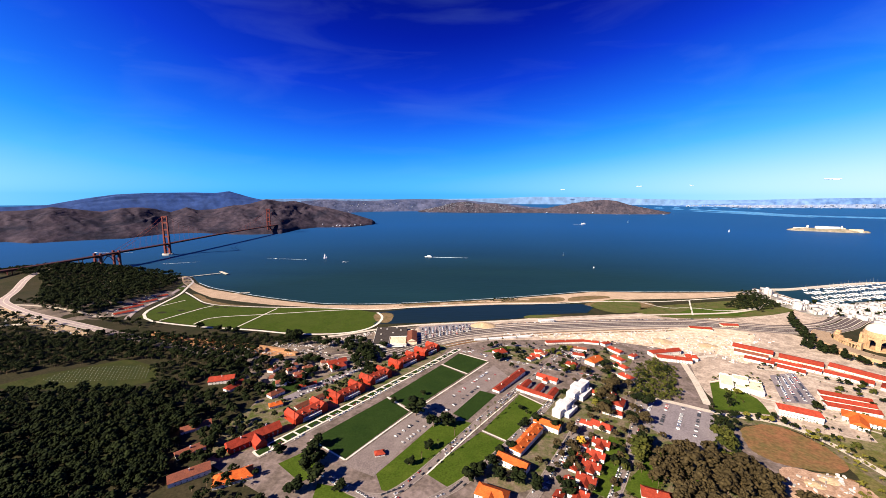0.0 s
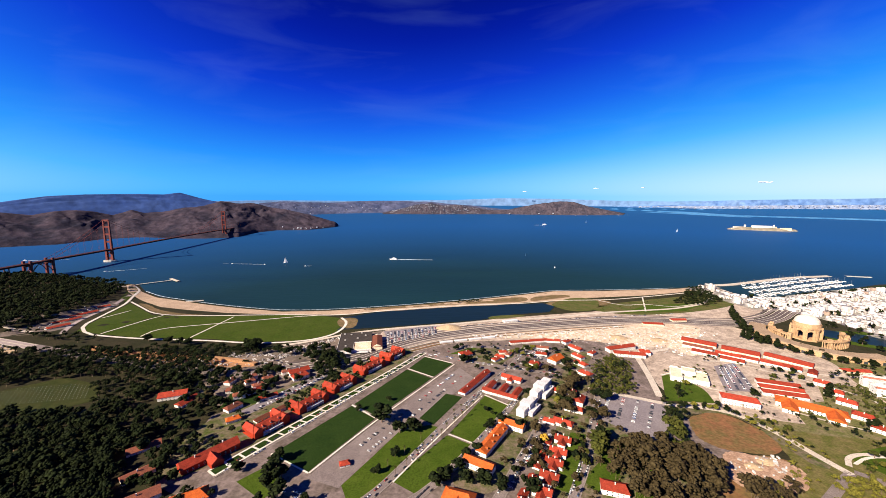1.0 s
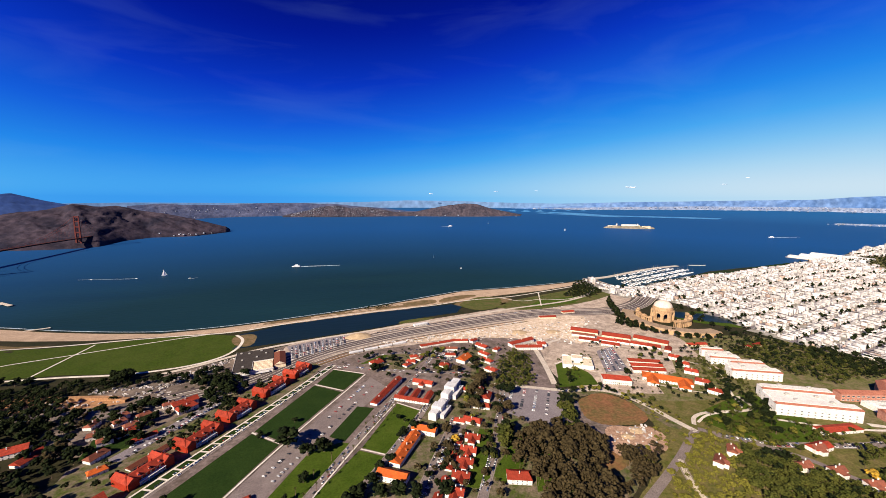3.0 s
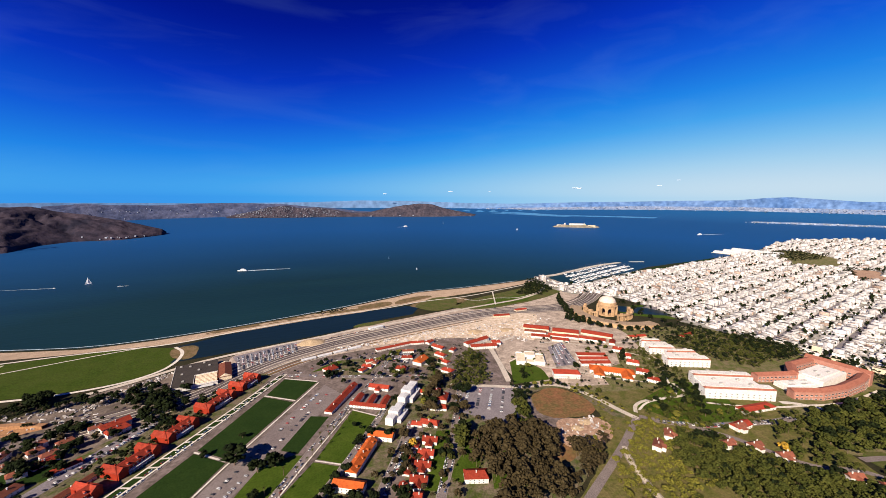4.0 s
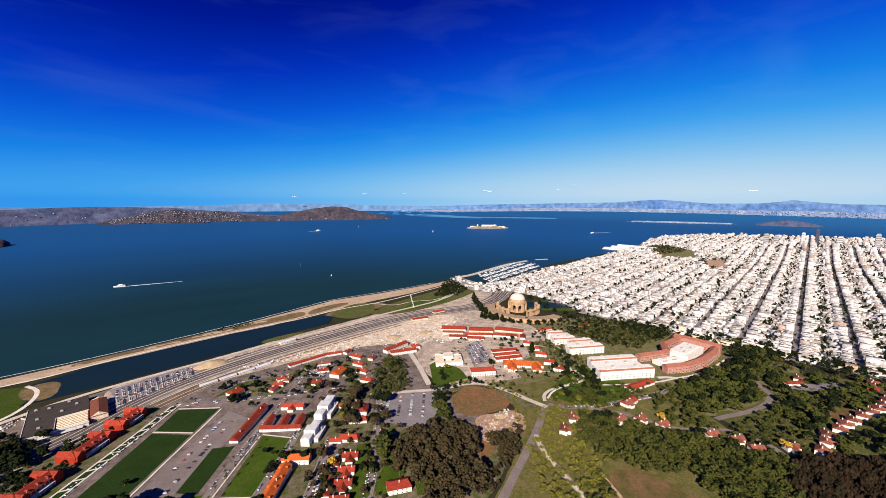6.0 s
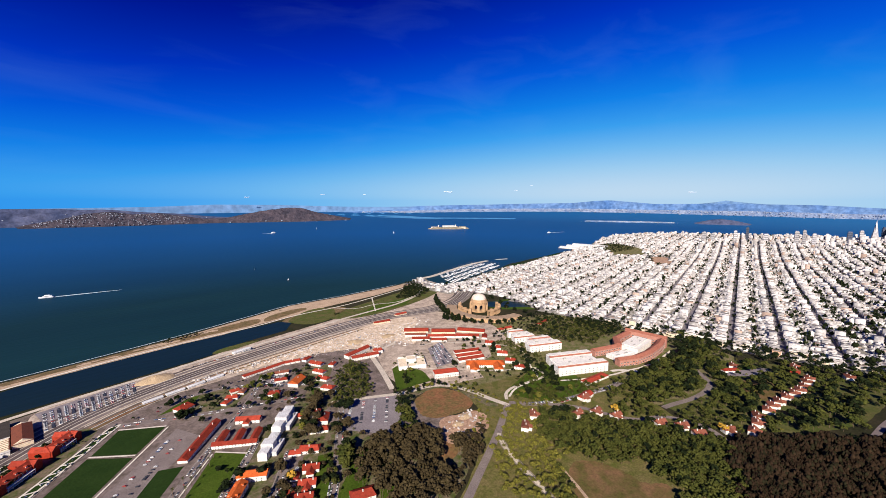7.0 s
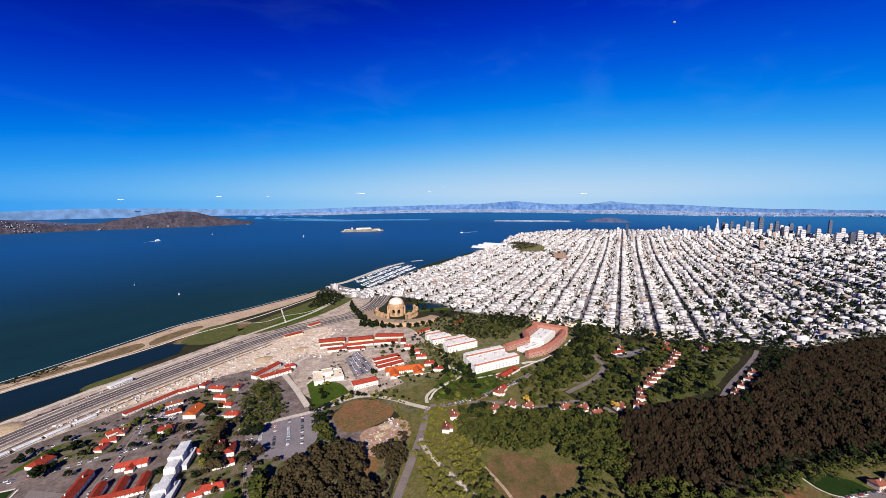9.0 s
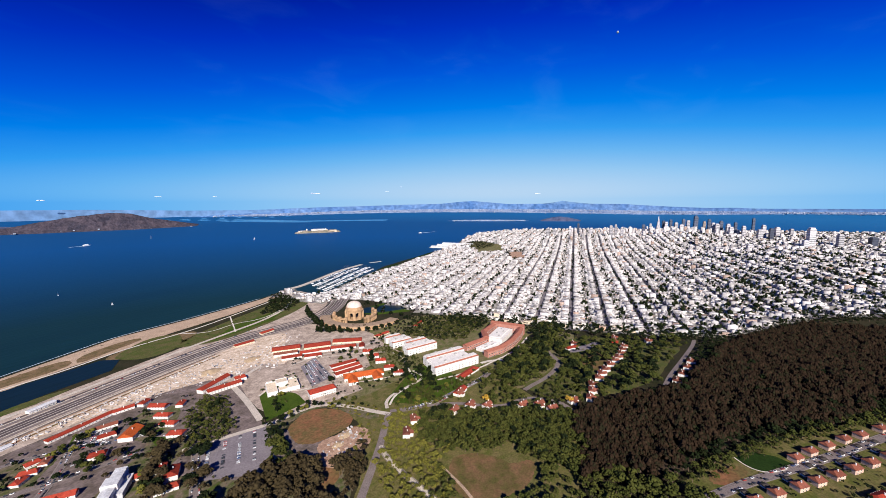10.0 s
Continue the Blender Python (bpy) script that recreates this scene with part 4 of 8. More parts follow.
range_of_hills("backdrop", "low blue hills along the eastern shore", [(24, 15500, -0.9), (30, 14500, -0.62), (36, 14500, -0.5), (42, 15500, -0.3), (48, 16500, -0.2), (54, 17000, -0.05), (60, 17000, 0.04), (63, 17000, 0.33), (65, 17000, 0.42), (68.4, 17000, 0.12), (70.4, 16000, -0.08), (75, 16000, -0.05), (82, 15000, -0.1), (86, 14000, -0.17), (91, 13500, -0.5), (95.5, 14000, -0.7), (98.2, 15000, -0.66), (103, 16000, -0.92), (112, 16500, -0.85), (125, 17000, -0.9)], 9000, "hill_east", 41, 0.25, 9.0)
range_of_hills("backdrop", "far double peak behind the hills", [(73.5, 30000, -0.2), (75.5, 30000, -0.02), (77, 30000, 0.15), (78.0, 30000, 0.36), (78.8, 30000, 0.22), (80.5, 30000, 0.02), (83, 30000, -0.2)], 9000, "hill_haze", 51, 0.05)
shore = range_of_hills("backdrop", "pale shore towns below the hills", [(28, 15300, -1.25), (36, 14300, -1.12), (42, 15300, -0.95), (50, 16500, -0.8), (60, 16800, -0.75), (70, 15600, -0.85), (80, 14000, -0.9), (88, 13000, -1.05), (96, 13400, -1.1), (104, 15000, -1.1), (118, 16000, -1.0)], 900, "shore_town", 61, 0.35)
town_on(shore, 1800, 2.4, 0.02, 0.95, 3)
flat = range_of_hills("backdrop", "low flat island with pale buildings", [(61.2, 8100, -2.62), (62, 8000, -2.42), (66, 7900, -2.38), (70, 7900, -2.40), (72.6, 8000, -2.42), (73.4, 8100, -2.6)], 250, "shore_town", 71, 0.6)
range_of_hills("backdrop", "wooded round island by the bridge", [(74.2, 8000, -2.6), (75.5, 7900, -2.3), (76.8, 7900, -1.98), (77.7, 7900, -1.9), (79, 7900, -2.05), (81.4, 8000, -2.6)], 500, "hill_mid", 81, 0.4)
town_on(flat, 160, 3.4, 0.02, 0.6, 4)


def tide_band(points, wide):
    """A bright tide line, its brightness put into the colour; points: bearing and distance."""
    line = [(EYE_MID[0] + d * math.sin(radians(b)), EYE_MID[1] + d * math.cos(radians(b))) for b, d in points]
    ribbon("water", line, wide, "slick", 0, "bright tide line far out on the water", "water", height=0.6)


tide_band([(26.5, 12100), (30, 11500), (33.5, 10900), (37, 9600), (40, 9200), (46, 9150), (52, 9000)], 620)
tide_band([(30, 10400), (34, 9700), (38, 8900), (41, 8700)], 260)
tide_band([(24, 12500), (28, 13200), (33, 13400), (38, 13000)], 800)


def cloud(az, el, wide, seed):
    """A small flat-based cumulus far off."""
    g = np.random.default_rng(seed)
    o = EYE_MID + 4700 * np.array([math.sin(radians(az)) * math.cos(radians(el)), math.cos(radians(az)) * math.cos(radians(el)), math.sin(radians(el))])
    t = np.array([math.cos(radians(az)), -math.sin(radians(az)), 0])
    bm = bmesh.new()
    for k in range(14):
        q = o + t * g.uniform(-wide, wide) + np.array([0, 0, g.uniform(0, wide * 0.14)])
        r = wide * g.uniform(0.10, 0.24)
        bmesh.ops.create_icosphere(bm, subdivisions=2, radius=r, matrix=Matrix.Translation(q) @ Matrix.Diagonal((1.6, 1.6, 0.42, 1)))
    for v in bm.verts:
        v.co += Vector((0, 0, 1)) * noise.noise(v.co * 0.03) * wide * 0.05
    me = bpy.data.meshes.new("cloud")
    bm.to_mesh(me)
    bm.free()
    me.materials.append(M["cloud"])
    me.polygons.foreach_set("use_smooth", np.ones(len(me.polygons), bool))
    tagged(new("cloud", me), "small white fair-weather cloud near the horizon", "cloud", kind="structure")


for k, (az, el, wide) in enumerate(((41.9, 1.65, 62), (23.5, 1.2, 36), (29.4, 1.25, 26), (52.1, 1.9, 30), (54.2, 2.6, 22), (13.6, 0.8, 40), (74.5, 1.4, 40))):
    cloud(az, el, wide * 0.7, k)



def moon():
    """The pale half moon in the day sky."""
    o = EYE_MID + 4800 * np.array([math.sin(radians(84.3)) * math.cos(radians(21.25)), math.cos(radians(84.3)) * math.cos(radians(21.25)), math.sin(radians(21.25))])
    bm = bmesh.new()
    bmesh.ops.create_icosphere(bm, subdivisions=3, radius=13, matrix=Matrix.Translation(o))
    me = bpy.data.meshes.new("moon")
    bm.to_mesh(me)
    bm.free()
    me.materials.append(M["moon"])
    tagged(new("moon", me), "small pale moon in the blue day sky", "moon", kind="structure")


moon()


def window_mesh(w, h):
    s = Solid().box(-w / 2, w / 2, -0.05, 0.10, 0, h, 0).box(-w / 2 + 0.15, w / 2 - 0.15, 0.10, 0.14, 0.15, h - 0.15, 1)
    s.box(-w / 2 - 0.15, w / 2 + 0.15, 0.0, 0.28, -0.15, 0.0, 0)
    return s.mesh("window", "stucco", "glass")


WINDOW, WINDOW_TALL, WINDOW_WIDE, WINDOW_BAY = window_mesh(1.5, 1.8), window_mesh(1.4, 2.4), window_mesh(2.4, 1.8), window_mesh(4.6, 2.4)
CHIMNEY = Solid().box(-0.5, 0.5, -0.5, 0.5, -1.5, 1.8).box(-0.65, 0.65, -0.65, 0.65, 1.8, 2.1).mesh("chimney", "stucco")
CHIMNEY_BRICK = Solid().box(-0.6, 0.6, -0.6, 0.6, -2, 2.4).box(-0.75, 0.75, -0.75, 0.75, 2.4, 2.8).mesh("chimney", "brick")


def windows(ob, L, W, z0, storeys, gap=4.6, me=None, high=3.4, sides=(1, -1), x=0.0, y=0.0, turn=False):
    k = max(1, int((L - 2.5) / gap))
    for s in sides:
        for j in range(storeys):
            for i in range(k):
                q = pose(x, y, 0, 0, 0, 90 if turn else 0) @ pose((i - (k - 1) / 2) * gap, s * W / 2, z0 + 1.0 + j * high, 0, 0, 0 if s > 0 else 180)
                part("window", me or WINDOW, ob, "", q)


def base(x, y, L, W, angle):
    """The lowest ground under a footprint."""
    c, s = math.cos(radians(angle)), math.sin(radians(angle))
    return min(tz(x + u * c - v * s, y + u * s + v * c) for u in (-L / 2, 0, L / 2) for v in (-W / 2, W / 2))


def pitched_house(name, label, x, y, L, W, angle, wall=6.0, roof=3.0, walls="stucco", tiles="roof_red", hip=0.0, chimneys=0, storeys=2, wing=0.0, gap=6.0, category="house", group="", flues=None, dormers=0):
    z = base(x, y, L, W, angle)
    ob = thing(name, x, y, z, angle, label, category, group)
    w = Solid()
    r = Solid()
    if hip:
        w.box(-L / 2, L / 2, -W / 2, W / 2, -1, wall)
    else:
        w.gable(L, W, -1, wall, roof)
    r.roof(L, W, wall, roof, hip)
    if wing:
        wl_, ww = wing, min(W * 0.8, L * 0.45)
        w.gable(wl_ + W / 2, ww, -1, wall * 0.9, roof * 0.85, 0, -W / 2 - wl_ / 2 + W / 4, True)
        r.roof(wl_ + W / 2, ww, wall * 0.9, roof * 0.85, 0, 0.5, 0, -W / 2 - wl_ / 2 + W / 4, True)
    part("wall", w.mesh("wall", walls), ob)
    top = part("roof", r.mesh("roof", tiles), ob)
    if storeys:
        windows(ob, L, W, 0, storeys, gap)
    for k in range(chimneys):
        f = (k + 0.5) / chimneys - 0.5
        part("chimney", flues or CHIMNEY, top, "", pose(f * (L - 2 * hip), (0.12 if k % 2 else -0.12) * W, wall + roof * 0.85))
    for k in range(dormers):
        f = (k + 0.5) / dormers - 0.5
        for s in (1, -1):
            d = Solid().gable(2.6, 2.2, -0.6, 1.4, 0.9, turn=True).roof(2.8, 2.2, 1.4, 0.9, 0, 0.3, turn=True, index=1)
            part("dormer", d.mesh("dormer", walls, tiles), top, "", pose(f * (L - hip * 2), s * W * 0.28, wall + roof * 0.28))
    return ob


UP = 54.9  # the post's own grid, degrees
US, UN = np.array([math.cos(radians(UP)), math.sin(radians(UP))]), np.array([-math.sin(radians(UP)), math.cos(radians(UP))])


def barracks(x, y, L=50.0):
    """Three storeys of brick with cross-gabled ends, a white porch along the street and dormers in the roof."""
    W = 16.5
    cx, cy = np.array([x, y]) + UN * 9
    z = base(cx, cy, L, 26, UP)
    ob = thing("barracks", cx, cy, z, UP, "red brick barracks with red tiled roof and white porch", "barracks", "barracks along the parade")
    w = Solid().box(-L / 2, L / 2, -W / 2, W / 2, -1, 12)
    r = Solid().roof(L, W, 12, 4.6, 5)
    for s in (1, -1):
        w.gable(31, 12, -1, 12, 4.4, s * (L / 2 - 6.5), 5, True)
        r.roof(31, 12, 12, 4.4, 0, 0.5, s * (L / 2 - 6.5), 5, True)
    part("wall", w.mesh("wall", "brick"), ob)
    tiles = part("roof", r.mesh("roof", "roof_red"), ob)
    part("cornice", Solid().box(-L / 2 - 0.5, L / 2 + 0.5, -W / 2 - 0.55, -W / 2, 11.2, 11.7).box(-L / 2 - 0.5, L / 2 + 0.5, W / 2, W / 2 + 0.5, 11.2, 11.7).mesh("cornice", "stucco"), ob, "white painted cornice")
    part("flat_roof", Solid().box(-L / 2 + 12.5, L / 2 - 12.5, W / 2 - 0.5, W / 2 + 7, -1, 6.5).mesh("flat_roof", "cream"), ob, "pale flat-roofed rear block")
    porch = Solid().box(-L / 2 + 12, L / 2 - 12, -W / 2 - 4, -W / 2, 6.6, 7.0).box(-L / 2 + 12, L / 2 - 12, -W / 2 - 4, -W / 2, 3.2, 3.5)
    part("porch_floor", porch.mesh("porch_floor", "stucco"), ob, "white painted porch floors")
    post = Solid().box(-0.2, 0.2, -0.2, 0.2, 0, 6.7).mesh("post", "stucco")
    for k in range(7):
        part("post", post, ob, "", pose((k / 6 - 0.5) * (L - 25), -W / 2 - 3.7, 0))
    windows(ob, L, W, 0.2, 3, 5.2, WINDOW_TALL, 3.7)
    for s in (1, -1):
        windows(ob, 22, 12, 0.2, 3, 4.6, WINDOW_TALL, 3.7, (s,), s * (L / 2 - 6.5), 7, True) if s < 0 else windows(ob, 22, 12, 0.2, 3, 4.6, WINDOW_TALL, 3.7, (-1,), s * (L / 2 - 6.5), 7, True)
    for fx in (-0.38, -0.14, 0.14, 0.38):
        part("chimney", CHIMNEY_BRICK, tiles, "", pose(fx * L, 2.2, 15.2))
    d = Solid().gable(3, 2.4, -0.8, 1.5, 1.0, turn=True).roof(3.2, 2.4, 1.5, 1.0, 0, 0.35, turn=True, index=1).mesh("dormer", "stucco", "roof_red")
    for fx in (-0.22, 0.0, 0.22):
        part("dormer", d, tiles, "", pose(fx * L, -W * 0.3, 13.2))
    return ob


for bx, by, bl in ((-351, -21, 54), (-312, 43, 56), (-278, 106, 52), (-238, 180, 60), (-199, 241, 50)):
    barracks(bx, by, bl)
pitched_house("guardhouse", "long red-roofed hall beside the first barracks", -404, -80, 66, 17, 50, 9, 6.0, "brick", "roof_red", 0, 2, 2, 16, category="hall")
pitched_house("hall", "long white hall with red tiled roof", -47, 118, 96, 13, UP, 8, 4, chimneys=3, category="hall")
pitched_house("hall", "white hall with a steep red roof", 22, 131, 38, 12, -34, 7, 4, wing=8, category="hall")


def winged_hall():
    z = base(-4, 78, 60, 34, -32)
    ob = thing("winged_hall", -4, 84, z, -32, "white hall with three red-roofed wings", "hall")
    w, r = Solid().gable(62, 10, -1, 7, 3, 0, -12), Solid().roof(62, 10, 7, 3, 0, 0.6, 0, -12)
    for k in (-24, 0, 24):
        w.gable(30, 11, -1, 7, 3.4, k, 4, True)
        r.roof(30, 11, 7, 3.4, 0, 0.6, k, 4, True)
    part("wall", w.mesh("wall", "stucco"), ob)
    part("roof", r.mesh("roof", "roof_red"), ob)
    windows(ob, 60, 10, 0, 2, 4.6, None, 3.2, (-1,), 0, -12)


winged_hall()


def white_hall(x, y, L, W, h, label):
    z = base(x, y, L, W, UP - 3)
    ob = thing("white_hall", x, y, z, UP - 3, label, "hall")
    part("wall", Solid().box(-L / 2, L / 2, -W / 2, W / 2, -1, h).box(-L * 0.18, L * 0.12, -W / 2 - 2, W / 2 + 2, -1, h + 3).mesh("wall", "stucco"), ob)
    part("roof", Solid().roof(L * 0.98, W * 0.94, h, 1.0, 2, 0).box(-L * 0.17, L * 0.11, -W / 2 - 1.4, W / 2 + 1.4, h + 3, h + 3.4).mesh("roof", "roof_white"), ob, "white membrane roof")
    part("rear_block", Solid().box(-L * 0.3, L * 0.34, -W / 2 - 9, -W / 2 + 1, -1, h * 0.62).mesh("rear_block", "roof_white"), ob)
    part("roof_unit", Solid().box(-3, 3, -2, 2, 0, 2.2).box(-2, 2, -1.2, 1.2, 2.2, 2.8).mesh("roof_unit", "stone"), ob, "", pose(L * 0.2, -W / 2 - 4, h * 0.62))
    windows(ob, L * 0.6, W, 2, 4, 6, WINDOW_WIDE, 4.0, (-1,), L * 0.3)
    windows(ob, L * 0.6, W + 18, 0, 1, 5, WINDOW_WIDE, 4.0, (-1,))


white_hall(24, 26, 50, 13, 13, "tall white hall with a pale flat roof")
white_hall(62, 82, 62, 14, 16, "large white hall with a pale flat roof")
pitched_house("long_house", "orange-roofed cross wing of the long house", -10, -22, 36, 14, -32, 9, 4, tiles="roof_orange", category="hall", group="orange-roofed long house")
pitched_house("long_house", "long white house with orange tiled roof and dormers", -44, -58, 66, 15, UP, 9, 4.4, tiles="roof_orange", category="hall", group="orange-roofed long house", dormers=4, chimneys=1)
pitched_house("long_house", "orange-roofed cross wing of the long house", -68, -106, 38, 14, -32, 9, 4, tiles="roof_orange", category="hall", group="orange-roofed long house")
pitched_house("hall", "orange-roofed white hall among dark trees", -96, -158, 34, 18, -20, 8, 5, tiles="roof_orange", hip=7, wing=10, category="hall")
pitched_house("hall", "orange-roofed house beside the lawn", -388, -150, 40, 20, 30, 5, 5.5, tiles="roof_orange", hip=8, category="hall")
pitched_house("kiosk", "small red hip-roofed kiosk in the car park", -232, -96, 12, 9, 20, 3.5, 2.4, tiles="roof_red", hip=3, storeys=1, category="kiosk")
for k, (cx, cy) in enumerate(((52, -58), (37, -83), (25, -104), (12, -127), (-3, -150), (-24, -168))):
    pitched_house("cottage", "white cottage with red roof and white chimneys", cx, cy, 21, 13, -30, 6.5, 3.8, chimneys=3, wing=8, group="cottages along the street")
    pitched_house("garden_cottage", "small white red-roofed cottage behind the row", cx - 22, cy - 2, 11, 9, UP, 4.2, 2.6, chimneys=1, storeys=1, group="garden cottages")
HOMES = [
    (114, 46, 20, 14, 57, "roof_red", 7), (66, -16, 24, 12, -35, "roof_red", 5), (78, -148, 24, 14, -20, "roof_red", 6), (132, 216, 26, 18, 40, "roof_orange", 7), (-53, 252, 20, 18, 30, "roof_red", 5),
    (83, 198, 18, 12, -30, "roof_red", 5), (198, 278, 26, 12, -60, "roof_red", 5), (186, 234, 22, 11, -62, "roof_red", 5), (178, 196, 22, 11, -62, "roof_red", 5), (168, 150, 20, 12, -55, "roof_red", 5),
    (20, 238, 18, 10, -30, "roof_red", 4), (112, 250, 20, 10, -20, "roof_red", 4), (298, 274, 58, 13, 15, "roof_red", 7), (300, 240, 52, 12, -14, "roof_red", 6), (40, 250, 14, 9, 55, "roof_brown", 4),
    (-555, 78, 34, 16, 20, "roof_red", 6), (-520, 58, 26, 13, 70, "roof_red", 5), (-430, 96, 22, 10, 45, "roof_red", 4), (-400, 74, 26, 9, 35, "roof_red", 4), (-372, 150, 24, 14, 40, "roof_red", 6),
    (-470, 96, 14, 10, 20, "roof_brown", 5), (-455, 130, 14, 10, 40, "roof_brown", 5), (-490, 130, 16, 10, 80, "roof_brown", 5), (-438, 40, 20, 12, 60, "roof_brown", 5), (-420, 6, 16, 10, 35, "roof_orange", 4),
    (-500, -60, 30, 12, 40, "roof_brown", 4), (-470, -110, 26, 12, 50, "roof_brown", 4), (-440, -150, 34, 14, 40, "roof_brown", 5),
    (191, 318, 16, 10, 30, "roof_red", 5), (162, 326, 26, 9, -10, "roof_red", 4), (223, 250, 14, 10, 40, "roof_red", 5), (112, 74, 14, 12, 57, "roof_red", 5), (96, 22, 24, 10, -30, "roof_red", 5), (92, 84, 16, 9, -30, "roof_red", 4),
    (48, -10, 14, 9, -30, "roof_red", 4), (561, 63, 20, 12, -50, "roof_red", 6), (544, 28, 20, 12, -50, "roof_red", 6), (522, -14, 20, 12, -50, "roof_red", 6), (509, -49, 18, 11, -60, "roof_red", 6), (576, 96, 20, 12, -50, "roof_red", 6),
    (-465, 103, 15, 10, 30, "roof_brown", 6), (-447, 76, 15, 10, 30, "roof_brown", 6), (-460, 147, 15, 10, 40, "roof_brown", 6), (-427, 140, 15, 10, 40, "roof_brown", 6), (-432, 112, 15, 10, 40, "roof_brown", 6), (-404, 168, 14, 9, 30, "roof_brown", 6),
    (-380, 168, 30, 14, 35, "roof_red", 7), (-372, 20, 40, 8, 55, "roof_brown", 4), (30, 262, 14, 10, 0, "roof_red", 4), (8, 224, 14, 10, 40, "roof_red", 4), (494, -206, 26, 12, 0, "roof_red", 5), (340, 250, 18, 12, -20, "roof_red", 6),
    (102, 324, 76, 9, 9, "roof_red", 4), (120, 286, 30, 9, -16, "roof_brown", 4),
]
for hx, hy, hl, hw, ha, ht, hh in HOMES:
    words = {"roof_red": "red tiled", "roof_orange": "orange tiled", "roof_brown": "brown shingled"}[ht]
    pitched_house("house", "white stuccoed house with %s roof" % words, hx, hy, hl * 1.2, hw * 1.2, ha, hh * 1.25, hw * 0.32, tiles=ht, hip=0 if hl > 25 else hw * 0.3, chimneys=1, storeys=1 if hh < 5 else 2, gap=5.5, group="houses of the post")

for k in range(4):
    pitched_house("site_shed", "long low white shed along the parkway", -92 + 35 * k, 328 + 9 * k, 30, 9, 14, 3.2, 1.2, "roof_white", "roof_white", storeys=0, category="shed", group="white sheds along the parkway")
pitched_house("shore_shed", "white shed beside the lagoon", 90, 474, 40, 12, 14, 5, 1.5, "stucco", "roof_white", storeys=1, category="shed")


def sand_mound(x, y, r, h, seed, label):
    """A mound of loose sand."""
    n, m = 28, 9
    P = np.zeros((m, n + 1, 3))
    for i in range(m):
        for j in range(n + 1):
            a, f = 6.2832 * (j % n) / n, i / (m - 1)
            k = 1 + 0.3 * noise.noise(Vector((math.cos(a) * 1.3, math.sin(a) * 1.3, seed)))
            rr = r * k * (1 - f)
            P[i, j] = (x + rr * math.cos(a), y + rr * 0.7 * math.sin(a), tz(x, y) + h * f ** 0.8 + 0.8 * noise.noise(Vector((rr, a * 3, seed))) * f - (1 if i == 0 else 0))
    tagged(new("sand_mound", grid_mesh("sand_mound", P, ["heap"])), label, "heap")


sand_mound(-80, 430, 36, 9, 1.0, "pale sandy spoil heap beside the lagoon")
sand_mound(292, -104, 14, 3, 2.0, "low heap of pale rubble in the yard")
sand_mound(268, -112, 12, 2.5, 3.0, "low heap of sandy rubble in the yard")
sand_mound(420, 330, 22, 4, 4.0, "pale heap of earth on the building site")
sand_mound(330, 350, 26, 5, 5.0, "pale heap of earth on the building site")

# warehouses and the blocks beyond the car parks
for hx, hy, hl, hw, ha in ((502, 308, 68, 30, -39), (556, 253, 66, 30, -40), (618, 204, 76, 28, -52)):
    pitched_house("warehouse", "long cream warehouse with red roof", hx, hy, hl, hw, ha, 6, 3.6, "cream", "roof_red", storeys=1, gap=6, category="warehouse", group="row of warehouses")
for hx, hy, hl, hw, ha, ht in ((478, 279, 56, 10, -38, "roof_brown"), (512, 233, 44, 12, -40, "roof_red"), (538, 212, 34, 11, -42, "roof_red"), (470, 246, 46, 13, -38, "roof_red"), (500, 206, 40, 14, -40, "roof_red"), (566, 188, 34, 14, -45, "roof_red"), (588, 165, 28, 16, -45, "roof_red"), (604, 140, 24, 10, 40, "roof_red"),
                               (495, 98, 62, 11, -24, "roof_red"), (482, 78, 62, 11, -22, "roof_red"), (470, 59, 62, 11, -21, "roof_red")):
    pitched_house("store_house", "low white building with red roof", hx, hy, hl, hw * 1.3, ha, 6.5, 3.4, "stucco", ht, storeys=1, gap=5, category="building", group="low red-roofed buildings")
pitched_house("office", "white office with a red tiled roof and tall windows", 373, 36, 50, 20, -27, 11.5, 4.5, "stucco", "roof_red", hip=4, storeys=2, gap=3.6, category="building")


def orange_school():
    z = base(462, 10, 70, 36, -40)
    ob = thing("school", 462, 6, z, -40, "white building with a broad orange roof and two wings", "building")
    ob.matrix_basis = ob.matrix_basis @ Matrix.Diagonal((1.15, 1.2, 1.25, 1))
    w, r = Solid().box(-36, 36, -2, 18, -1, 7), Solid().roof(72, 20, 7, 4, 9, 0.8, 0, 8)
    for k in (-22, 22):
        w.gable(26, 16, -1, 7, 3.6, k, -6, True)
        r.roof(26, 16, 7, 3.6, 0, 0.8, k, -6, True)
    part("wall", w.mesh("wall", "stucco"), ob)
    part("roof", r.mesh("roof", "roof_orange"), ob)
    windows(ob, 70, 4, 0, 2, 4, WINDOW_TALL, 3.2, (-1,))
    for k in (-22, 22):
        windows(ob, 14, 38, 0, 2, 4, WINDOW_TALL, 3.2, (-1,), k, 0)


orange_school()


def villa():
    z = base(352, 125, 50, 40, 0)
    ob = thing("villa", 352, 128, z, -30, "cream villa with flat roofs around a court", "villa")
    ob.matrix_basis = ob.matrix_basis @ Matrix.Diagonal((1.2, 1.35, 1.3, 1))
